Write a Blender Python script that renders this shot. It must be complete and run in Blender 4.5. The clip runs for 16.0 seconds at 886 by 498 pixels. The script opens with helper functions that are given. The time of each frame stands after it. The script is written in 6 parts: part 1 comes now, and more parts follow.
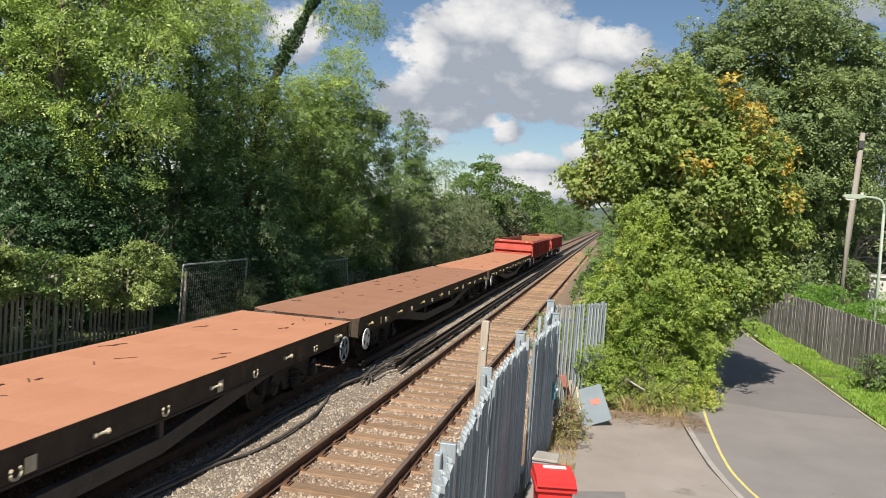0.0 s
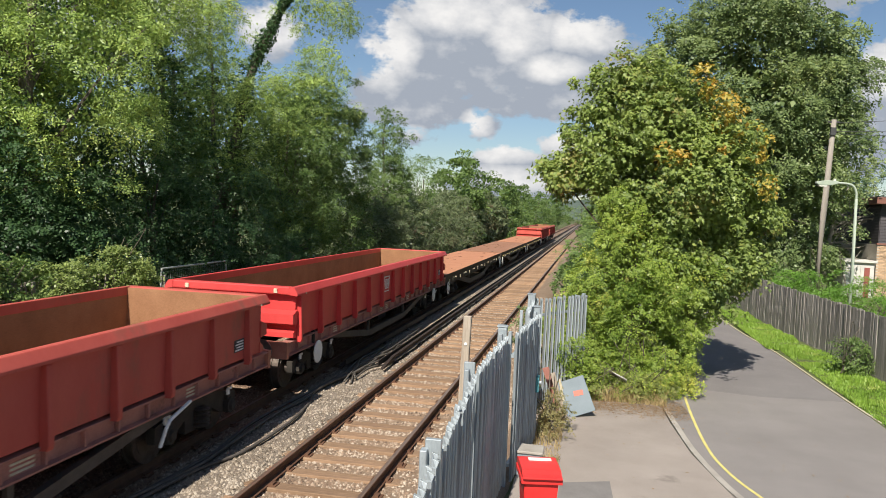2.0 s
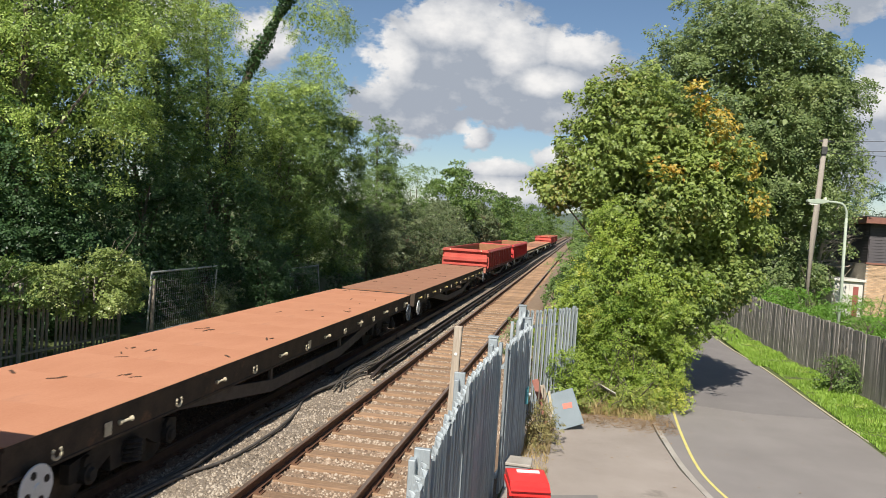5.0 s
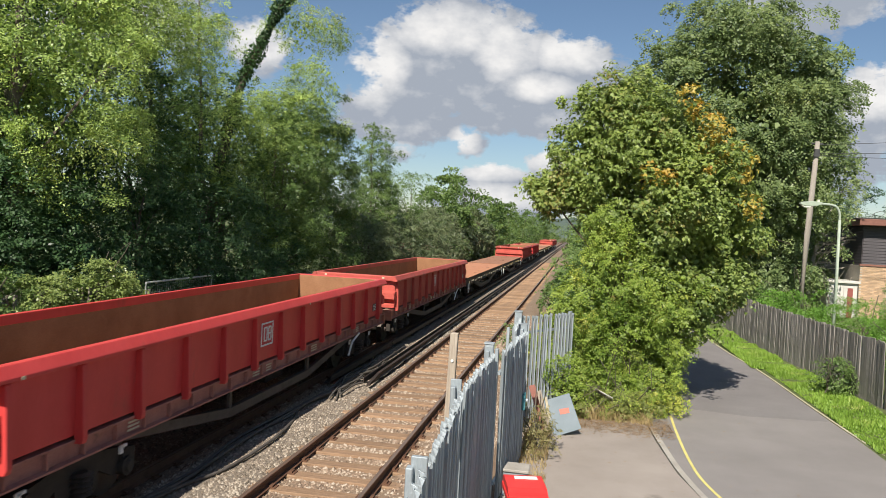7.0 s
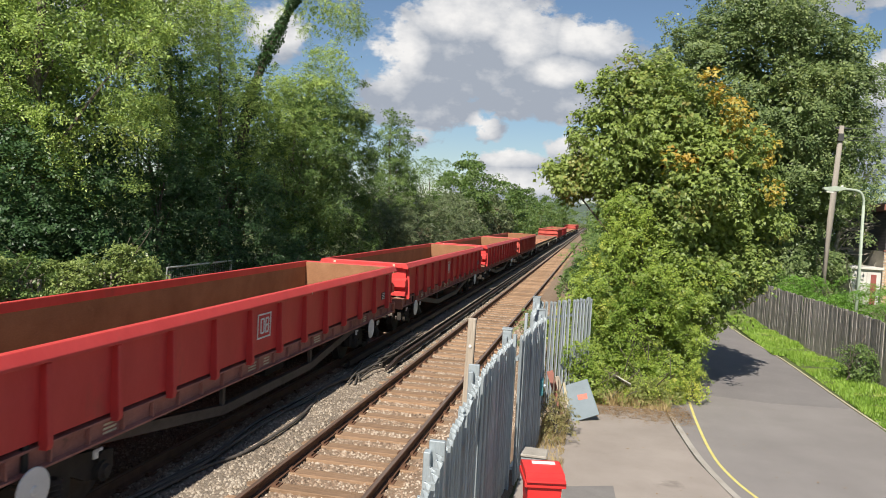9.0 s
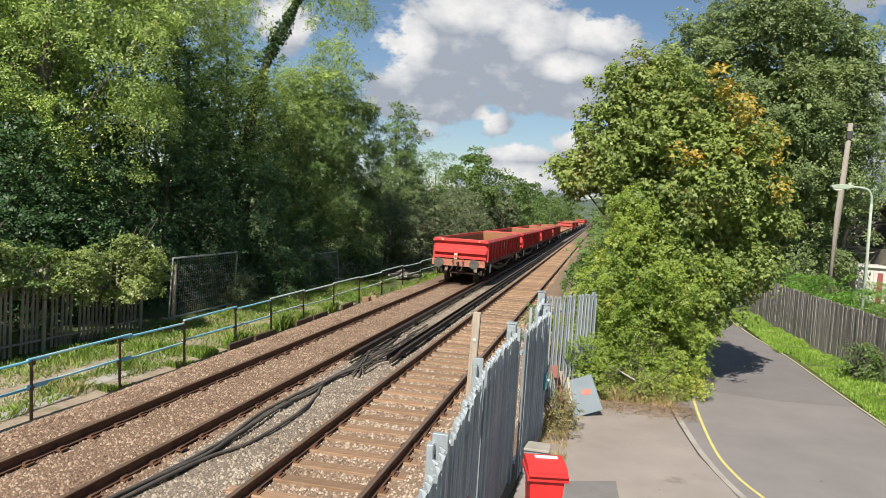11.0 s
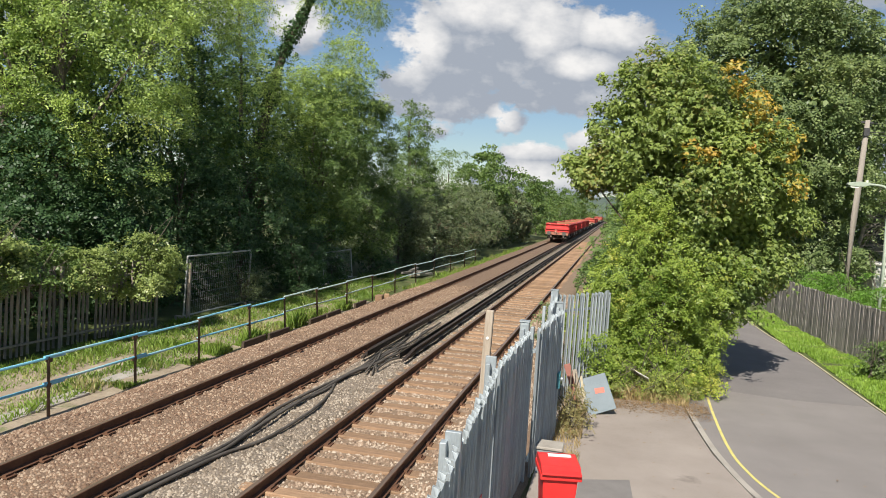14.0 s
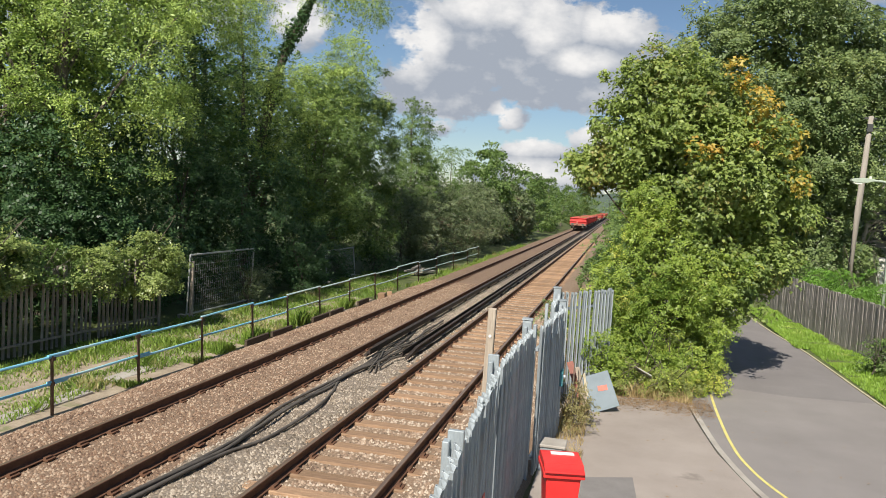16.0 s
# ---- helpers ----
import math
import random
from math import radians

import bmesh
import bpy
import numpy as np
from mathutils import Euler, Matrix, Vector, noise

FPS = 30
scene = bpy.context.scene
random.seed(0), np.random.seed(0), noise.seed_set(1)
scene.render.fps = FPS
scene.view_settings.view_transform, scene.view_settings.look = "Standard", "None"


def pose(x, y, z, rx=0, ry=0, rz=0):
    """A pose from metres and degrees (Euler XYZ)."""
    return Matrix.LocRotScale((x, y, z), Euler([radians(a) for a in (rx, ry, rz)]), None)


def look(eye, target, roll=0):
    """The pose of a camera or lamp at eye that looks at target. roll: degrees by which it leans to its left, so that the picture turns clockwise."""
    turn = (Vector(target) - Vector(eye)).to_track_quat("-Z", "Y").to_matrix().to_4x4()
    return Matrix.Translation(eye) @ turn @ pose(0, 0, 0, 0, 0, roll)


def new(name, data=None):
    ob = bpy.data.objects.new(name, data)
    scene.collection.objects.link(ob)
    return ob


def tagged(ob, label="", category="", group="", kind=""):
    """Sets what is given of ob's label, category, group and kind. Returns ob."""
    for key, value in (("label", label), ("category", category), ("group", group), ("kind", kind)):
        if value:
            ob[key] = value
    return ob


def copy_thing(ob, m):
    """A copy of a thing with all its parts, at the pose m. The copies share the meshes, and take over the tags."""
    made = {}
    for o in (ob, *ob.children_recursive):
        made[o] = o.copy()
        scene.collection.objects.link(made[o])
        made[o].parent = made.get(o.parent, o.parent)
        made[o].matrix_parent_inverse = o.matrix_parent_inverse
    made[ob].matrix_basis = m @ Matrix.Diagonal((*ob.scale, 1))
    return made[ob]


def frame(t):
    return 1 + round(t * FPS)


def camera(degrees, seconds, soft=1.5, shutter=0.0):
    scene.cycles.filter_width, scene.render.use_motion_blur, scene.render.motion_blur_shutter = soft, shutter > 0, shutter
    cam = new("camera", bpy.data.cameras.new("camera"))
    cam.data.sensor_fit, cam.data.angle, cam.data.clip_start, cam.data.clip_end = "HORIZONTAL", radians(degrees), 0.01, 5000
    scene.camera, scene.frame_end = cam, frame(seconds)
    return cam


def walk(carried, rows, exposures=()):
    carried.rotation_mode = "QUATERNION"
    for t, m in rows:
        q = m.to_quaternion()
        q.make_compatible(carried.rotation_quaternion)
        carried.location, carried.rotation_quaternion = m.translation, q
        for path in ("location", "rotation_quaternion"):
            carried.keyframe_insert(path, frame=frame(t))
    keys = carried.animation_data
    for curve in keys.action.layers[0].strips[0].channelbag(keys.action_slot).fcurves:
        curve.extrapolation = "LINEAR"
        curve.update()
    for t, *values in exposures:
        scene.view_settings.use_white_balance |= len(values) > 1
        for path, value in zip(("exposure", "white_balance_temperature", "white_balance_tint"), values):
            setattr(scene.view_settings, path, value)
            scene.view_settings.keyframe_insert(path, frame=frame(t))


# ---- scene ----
cam = camera(60.8, 16.0, soft=0.55, shutter=0.08)
EYE = 3.75
# seconds, yaw, pitch, roll, x, y, z offsets of the hand-held camera
PATH = [
    (0, 12.769, -2.767, -3.924, 0.001, -0.004, 0.007),
    (0.5, 12.923, -2.892, -3.280, 0.006, -0.016, 0.010),
    (1, 12.865, -3.015, -2.925, 0.001, -0.021, 0.004),
    (1.5, 12.089, -3.109, -2.656, 0.001, -0.023, 0.008),
    (2, 11.185, -2.971, -2.448, 0.005, -0.019, 0.011),
    (2.5, 10.646, -2.822, -2.337, 0.008, -0.020, 0.012),
    (3, 10.426, -2.716, -2.689, -0.002, -0.037, 0.010),
    (3.5, 10.358, -2.627, -3.324, -0.014, -0.011, 0.015),
    (4, 10.341, -2.372, -4.015, -0.012, -0.008, 0.000),
    (6.5, 10.734, -1.899, -2.841, -0.010, -0.023, 0.002),
    (7, 10.205, -1.646, -3.042, -0.007, -0.009, 0.004),
    (7.5, 10.540, -1.805, -2.700, -0.002, -0.006, 0.008),
    (8, 11.087, -2.061, -2.486, -0.001, -0.007, 0.009),
    (8.5, 11.476, -2.468, -2.663, -0.005, -0.005, 0.005),
    (9, 11.593, -2.807, -3.042, -0.005, -0.009, 0.001),
    (11.5, 12.142, -3.352, -3.749, -0.005, -0.002, -0.006),
    (12, 12.439, -3.446, -3.683, -0.001, -0.010, 0.002),
    (12.5, 12.746, -3.599, -3.603, -0.002, -0.007, 0.004),
    (13, 12.916, -3.579, -3.634, -0.000, 0.002, -0.001),
    (13.5, 13.017, -3.526, -3.674, -0.007, 0.002, 0.001),
    (14, 13.025, -3.500, -3.591, -0.002, -0.008, -0.005),
    (14.5, 13.109, -3.619, -3.400, -0.000, -0.000, 0.000),
    (15, 13.323, -3.688, -3.336, -0.001, 0.007, -0.006),
    (15.5, 13.355, -3.792, -3.356, -0.005, 0.007, -0.001),
    (16, 13.220, -3.708, -3.395, 0.001, 0.001, 0.006),
]
walk(cam, [(t, pose(x, y, EYE + z, 90 + pitch, roll, yaw)) for t, yaw, pitch, roll, x, y, z in PATH])

# ---- world, sun, exposure ----
SUN_TO = Vector((-0.07, -0.715, 0.70)).normalized()
scene.view_settings.exposure = 0.55


def build_world():
    w = bpy.data.worlds.new("sky")
    w.use_nodes = True
    nt = w.node_tree
    nt.nodes.clear()
    N, L = nt.nodes, nt.links

    def math_node(op, a, b=None, c=None, clamp=False):
        n = N.new("ShaderNodeMath")
        n.operation, n.use_clamp = op, clamp
        for i, v in enumerate((a, b, c)):
            if v is None:
                continue
            if isinstance(v, (int, float)):
                n.inputs[i].default_value = v
            else:
                L.new(v, n.inputs[i])
        return n.outputs[0]

    def mix(fac, a, b):
        n = N.new("ShaderNodeMix")
        n.data_type = "RGBA"
        for sock, v in ((n.inputs[0], fac), (n.inputs[6], a), (n.inputs[7], b)):
            if isinstance(v, (int, float)):
                sock.default_value = v
            elif isinstance(v, tuple):
                sock.default_value = (*v, 1)
            else:
                L.new(v, sock)
        return n.outputs[2]

    sky = N.new("ShaderNodeTexSky")
    sky.sky_type, sky.sun_disc = "NISHITA", False
    sky.sun_elevation = math.asin(SUN_TO.z)
    sky.sun_rotation = math.atan2(SUN_TO.x, SUN_TO.y)
    sky.air_density, sky.dust_density, sky.ozone_density = 1.0, 0.15, 3.0
    tc = N.new("ShaderNodeTexCoord")
    sep = N.new("ShaderNodeSeparateXYZ")
    L.new(tc.outputs["Generated"], sep.inputs[0])
    az = math_node("MULTIPLY", math_node("ARCTAN2", sep.outputs[0], sep.outputs[1]), 57.2958)
    el = math_node("MULTIPLY", math_node("ARCSINE", sep.outputs[2]), 57.2958)
    uv = N.new("ShaderNodeCombineXYZ")
    L.new(az, uv.inputs[0]), L.new(math_node("MULTIPLY", el, 1.5), uv.inputs[1])

    def fbm(scale, detail, offset, rough=0.58):
        m = N.new("ShaderNodeMapping")
        m.inputs["Location"].default_value = offset
        L.new(uv.outputs[0], m.inputs[0])
        n = N.new("ShaderNodeTexNoise")
        n.inputs["Scale"].default_value, n.inputs["Detail"].default_value = scale, detail
        n.inputs["Roughness"].default_value = rough
        L.new(m.outputs[0], n.inputs["Vector"])
        return n.outputs[0]

    # billowing edges: the ellipses below are bent by two scales of noise
    curl = math_node("SUBTRACT", fbm(0.55, 5, (3, 1, 0), 0.55), 0.5)
    wisp = math_node("SUBTRACT", fbm(1.9, 5, (7, 5, 1), 0.6), 0.5)
    lump = math_node("SUBTRACT", fbm(0.17, 4, (9, 4, 2), 0.5), 0.5)

    def blobs(rows, least=-1.5):
        """The nearest of several soft ellipses: azimuth, elevation, half widths in degrees, weight."""
        best = None
        for a0, e0, ra, re, weight in rows:
            u = math_node("DIVIDE", math_node("SUBTRACT", az, a0), ra)
            v = math_node("DIVIDE", math_node("SUBTRACT", el, e0), re)
            d = math_node("MULTIPLY", math_node("SUBTRACT", 1.0, math_node("ADD", math_node("MULTIPLY", u, u), math_node("MULTIPLY", v, v))), weight)
            best = d if best is None else math_node("MAXIMUM", best, d)
        return math_node("MAXIMUM", best, least)

    banks = blobs([(-10.0, 12.2, 7.6, 5.2, 1.0), (-3.0, 11.2, 6.5, 3.6, 1.0), (-13.5, 8.2, 5.5, 2.6, 0.9), (-4.0, 8.6, 8.0, 1.7, 0.8), (-8.4, 6.2, 1.5, 1.1, 0.55), (-9.6, 6.9, 0.8, 0.6, 0.5),
                   (-13.6, 5.5, 1.8, 0.8, 0.4), (-6.6, 3.9, 3.4, 1.3, 0.8), (-2.2, 5.0, 2.2, 1.4, 0.8), (-5.0, 2.0, 7.0, 1.3, 0.8), (19.5, 9.6, 3.6, 2.6, 0.9), (17.0, 6.0, 5.0, 3.2, 0.9),
                   (14.0, 15.4, 6.0, 1.8, 0.8), (-24.5, 12.0, 2.4, 2.2, 0.7), (6.0, 5.0, 7.0, 3.0, 0.8), (-42.0, 14.0, 15.0, 6.0, 1.0), (46.0, 12.0, 15.0, 6.0, 1.0), (-5, 25, 17, 5, 1.0)])
    wide = math_node("MULTIPLY", math_node("SUBTRACT", fbm(0.045, 4, (1, 2, 5)), 0.55), 5.0)
    high = math_node("MULTIPLY", math_node("GREATER_THAN", el, 26.0), 1.0)
    banks = math_node("MAXIMUM", banks, math_node("SUBTRACT", math_node("MULTIPLY", wide, high), math_node("MULTIPLY", math_node("SUBTRACT", 1.0, high), 1.5)))
    dens = math_node("ADD", banks, math_node("ADD", math_node("MULTIPLY", curl, 1.5), math_node("ADD", math_node("MULTIPLY", wisp, 0.5), math_node("MULTIPLY", lump, 0.9))))
    cover = math_node("MULTIPLY", math_node("SUBTRACT", dens, 0.02), 3.2, clamp=True)
    # sunlit billows over blue-grey bellies
    tops = blobs([(-15.8, 11.6, 2.2, 3.0, 1.0), (-11.0, 14.6, 4.6, 1.7, 1.0), (-6.0, 13.4, 2.6, 2.2, 1.0), (-3.6, 10.8, 2.6, 1.1, 1.0), (-1.2, 13.2, 3.0, 1.5, 1.0), (-8.9, 6.6, 1.2, 1.0, 1.0),
                  (-6.6, 4.6, 3.0, 0.9, 1.0), (-2.4, 5.6, 2.0, 1.2, 1.0), (-5.0, 2.6, 6.0, 0.9, 0.8), (19.5, 10.4, 3.4, 2.0, 1.0), (-13.6, 5.7, 1.2, 0.5, 0.7), (-24.5, 12.6, 2.4, 1.6, 1.0),
                  (6.0, 6.0, 6.0, 2.0, 0.9), (-42.0, 16.0, 14.0, 4.0, 1.0), (46.0, 14.0, 14.0, 4.0, 1.0), (-5, 27, 16, 3.5, 0.9)], -0.55)
    puff = math_node("SUBTRACT", fbm(0.42, 6, (30, 12, 0), 0.52), 0.5)
    lit = math_node("ADD", tops, math_node("ADD", math_node("MULTIPLY", puff, 2.6), math_node("MULTIPLY", wisp, 0.35)))
    lit = math_node("MULTIPLY_ADD", lit, 0.62, 0.30, clamp=True)
    tone = mix(lit, (0.262, 0.290, 0.338), (0.625, 0.615, 0.605))
    scaled = N.new("ShaderNodeVectorMath")
    scaled.operation = "SCALE"
    L.new(sky.outputs[0], scaled.inputs[0])
    scaled.inputs["Scale"].default_value = 0.060
    out_col = mix(cover, scaled.outputs[0], tone)
    bg = N.new("ShaderNodeBackground")
    L.new(out_col, bg.inputs[0])
    bg.inputs[1].default_value = 1.0
    o = N.new("ShaderNodeOutputWorld")
    L.new(bg.outputs[0], o.inputs[0])
    scene.world = w


build_world()
sun = new("sun", bpy.data.lights.new("sun", "SUN"))
sun.data.energy, sun.data.angle, sun.data.color = 5.0, radians(0.55), (1.0, 0.94, 0.84)
sun.matrix_world = look(SUN_TO * 60, (0, 0, 0))


# ---- materials ----
def surface(name, dark, light, scale=6.0, rough=0.85, metal=0.0, bump=0.15, grain=60.0, stretch=(1, 1, 1), third=None, third_at=0.62, third_scale=1.3,
            spread=0.0, coords="Object", fine=0.35, spec=0.4):
    """Colour from two scales of noise, with an optional third colour in large patches, and fine relief."""
    m = bpy.data.materials.new(name)
    m.use_nodes = True
    nt = m.node_tree
    N, L = nt.nodes, nt.links
    p = N["Principled BSDF"]
    p.inputs["Roughness"].default_value, p.inputs["Metallic"].default_value = rough, metal
    p.inputs["Specular IOR Level"].default_value = spec
    tc, mp = N.new("ShaderNodeTexCoord"), N.new("ShaderNodeMapping")
    mp.inputs["Scale"].default_value = stretch
    L.new(tc.outputs[coords], mp.inputs[0])

    def nz(s, d, r=0.6):
        n = N.new("ShaderNodeTexNoise")
        n.inputs["Scale"].default_value, n.inputs["Detail"].default_value, n.inputs["Roughness"].default_value = s, d, r
        L.new(mp.outputs[0], n.inputs["Vector"])
        return n.outputs[0]

    def mixc(f, a, b):
        n = N.new("ShaderNodeMix")
        n.data_type = "RGBA"
        for sock, v in ((n.inputs[0], f), (n.inputs[6], a), (n.inputs[7], b)):
            if isinstance(v, (float, int)):
                sock.default_value = v
            elif isinstance(v, tuple):
                sock.default_value = (*v, 1)
            else:
                L.new(v, sock)
        return n.outputs[2]

    def mth(op, a, b, clamp=False):
        n = N.new("ShaderNodeMath")
        n.operation, n.use_clamp = op, clamp
        for i, v in enumerate((a, b)):
            if isinstance(v, (float, int)):
                n.inputs[i].default_value = v
            else:
                L.new(v, n.inputs[i])
        return n.outputs[0]

    g = nz(grain, 3)
    f = mth("ADD", mth("MULTIPLY", nz(scale, 6), 1.0 - fine), mth("MULTIPLY", g, fine))
    f = mth("MULTIPLY", mth("SUBTRACT", f, 0.32), 2.8, clamp=True)
    col = mixc(f, dark, light)
    if third:
        k = mth("MULTIPLY", mth("SUBTRACT", nz(third_scale, 7, 0.68), third_at), 9.0, clamp=True)
        col = mixc(k, col, third)
    if spread:
        oi = N.new("ShaderNodeObjectInfo")
        hs = N.new("ShaderNodeHueSaturation")
        L.new(mth("ADD", mth("MULTIPLY", oi.outputs["Random"], 2 * spread), 1 - spread), hs.inputs["Value"])
        L.new(col, hs.inputs["Color"])
        col = hs.outputs[0]
    L.new(col, p.inputs["Base Color"])
    if bump:
        b = N.new("ShaderNodeBump")
        b.inputs["Strength"].default_value, b.inputs["Distance"].default_value = bump, 0.02
        L.new(g, b.inputs["Height"])
        L.new(b.outputs[0], p.inputs["Normal"])
    return m


def leafy(name, dark, light, accent=None, accent_at=0.6, accent_scale=0.5, zone=None, gloss=0.42, through_amount=0.3, coords="Object"):
    """Leaves: colour by leaf and by bough, light shining through. zone: (centre, radius) of a turned bough in object space."""
    m = bpy.data.materials.new(name)
    m.use_nodes = True
    nt = m.node_tree
    N, L = nt.nodes, nt.links
    p = N["Principled BSDF"]
    geo, tc = N.new("ShaderNodeNewGeometry"), N.new("ShaderNodeTexCoord")
    ramp = N.new("ShaderNodeMix")
    ramp.data_type = "RGBA"
    nz = N.new("ShaderNodeTexNoise")
    nz.inputs["Scale"].default_value, nz.inputs["Detail"].default_value = 0.55, 3
    L.new(tc.outputs[coords], nz.inputs["Vector"])

    def mth(op, a, b, clamp=False):
        n = N.new("ShaderNodeMath")
        n.operation, n.use_clamp = op, clamp
        for i, v in enumerate((a, b)):
            if isinstance(v, (float, int)):
                n.inputs[i].default_value = v
            else:
                L.new(v, n.inputs[i])
        return n.outputs[0]

    f = mth("ADD", mth("MULTIPLY", geo.outputs["Random Per Island"], 0.65), mth("MULTIPLY", mth("SUBTRACT", nz.outputs[0], 0.35), 1.4), clamp=True)
    L.new(f, ramp.inputs[0])
    ramp.inputs[6].default_value, ramp.inputs[7].default_value = (*dark, 1), (*light, 1)
    col = ramp.outputs[2]
    if accent:
        n2 = N.new("ShaderNodeTexNoise")
        n2.inputs["Scale"].default_value, n2.inputs["Detail"].default_value = accent_scale, 4
        L.new(tc.outputs[coords], n2.inputs["Vector"])
        src = n2.outputs[0]
        if zone:
            d = N.new("ShaderNodeVectorMath")
            d.operation = "DISTANCE"
            L.new(tc.outputs[coords], d.inputs[0])
            d.inputs[1].default_value = zone[0]
            src = mth("ADD", src, mth("MULTIPLY", mth("SUBTRACT", 1.0, mth("DIVIDE", d.outputs["Value"], zone[1])), 0.35))
        k = mth("ADD", mth("MULTIPLY", mth("SUBTRACT", src, accent_at), 6.0), mth("MULTIPLY", mth("SUBTRACT", geo.outputs["Random Per Island"], 0.5), 1.2), clamp=True)
        mx = N.new("ShaderNodeMix")
        mx.data_type = "RGBA"
        L.new(k, mx.inputs[0]), L.new(col, mx.inputs[6])
        mx.inputs[7].default_value = (*accent, 1)
        col = mx.outputs[2]
    L.new(col, p.inputs["Base Color"])
    p.inputs["Roughness"].default_value = gloss
    p.inputs["Specular IOR Level"].default_value = 0.35
    tr = N.new("ShaderNodeBsdfTranslucent")
    hs = N.new("ShaderNodeHueSaturation")
    hs.inputs["Value"].default_value, hs.inputs["Saturation"].default_value = 1.5, 1.15
    L.new(col, hs.inputs["Color"]), L.new(hs.outputs[0], tr.inputs["Color"])
    ms = N.new("ShaderNodeMixShader")
    ms.inputs[0].default_value = through_amount
    L.new(p.outputs[0], ms.inputs[1]), L.new(tr.outputs[0], ms.inputs[2])
    L.new(ms.outputs[0], N["Material Output"].inputs["Surface"])
    return m



def stony(name, tones, rough=0.9):
    """Stones whose tone changes from one to the next."""
    m = bpy.data.materials.new(name)
    m.use_nodes = True
    N, L = m.node_tree.nodes, m.node_tree.links
    p, geo, ramp = N["Principled BSDF"], N.new("ShaderNodeNewGeometry"), N.new("ShaderNodeValToRGB")
    p.inputs["Roughness"].default_value = rough
    ramp.color_ramp.elements[0].color, ramp.color_ramp.elements[1].color = (*tones[0], 1), (*tones[-1], 1)
    for k, c in enumerate(tones[1:-1]):
        ramp.color_ramp.elements.new((k + 1) / (len(tones) - 1)).color = (*c, 1)
    tc, nz, mx = N.new("ShaderNodeTexCoord"), N.new("ShaderNodeTexNoise"), N.new("ShaderNodeMath")
    nz.inputs["Scale"].default_value, nz.inputs["Detail"].default_value = 0.9, 5
    L.new(tc.outputs["Object"], nz.inputs["Vector"])
    mx.operation, mx.use_clamp = "MULTIPLY_ADD", True
    mx.inputs[1].default_value = 1.1
    L.new(geo.outputs["Random Per Island"], mx.inputs[0])
    shift = N.new("ShaderNodeMath")
    shift.operation = "MULTIPLY_ADD"
    shift.inputs[1].default_value, shift.inputs[2].default_value = 0.9, -0.42
    L.new(nz.outputs[0], shift.inputs[0]), L.new(shift.outputs[0], mx.inputs[2])
    L.new(mx.outputs[0], ramp.inputs[0]), L.new(ramp.outputs[0], p.inputs["Base Color"])
    return m


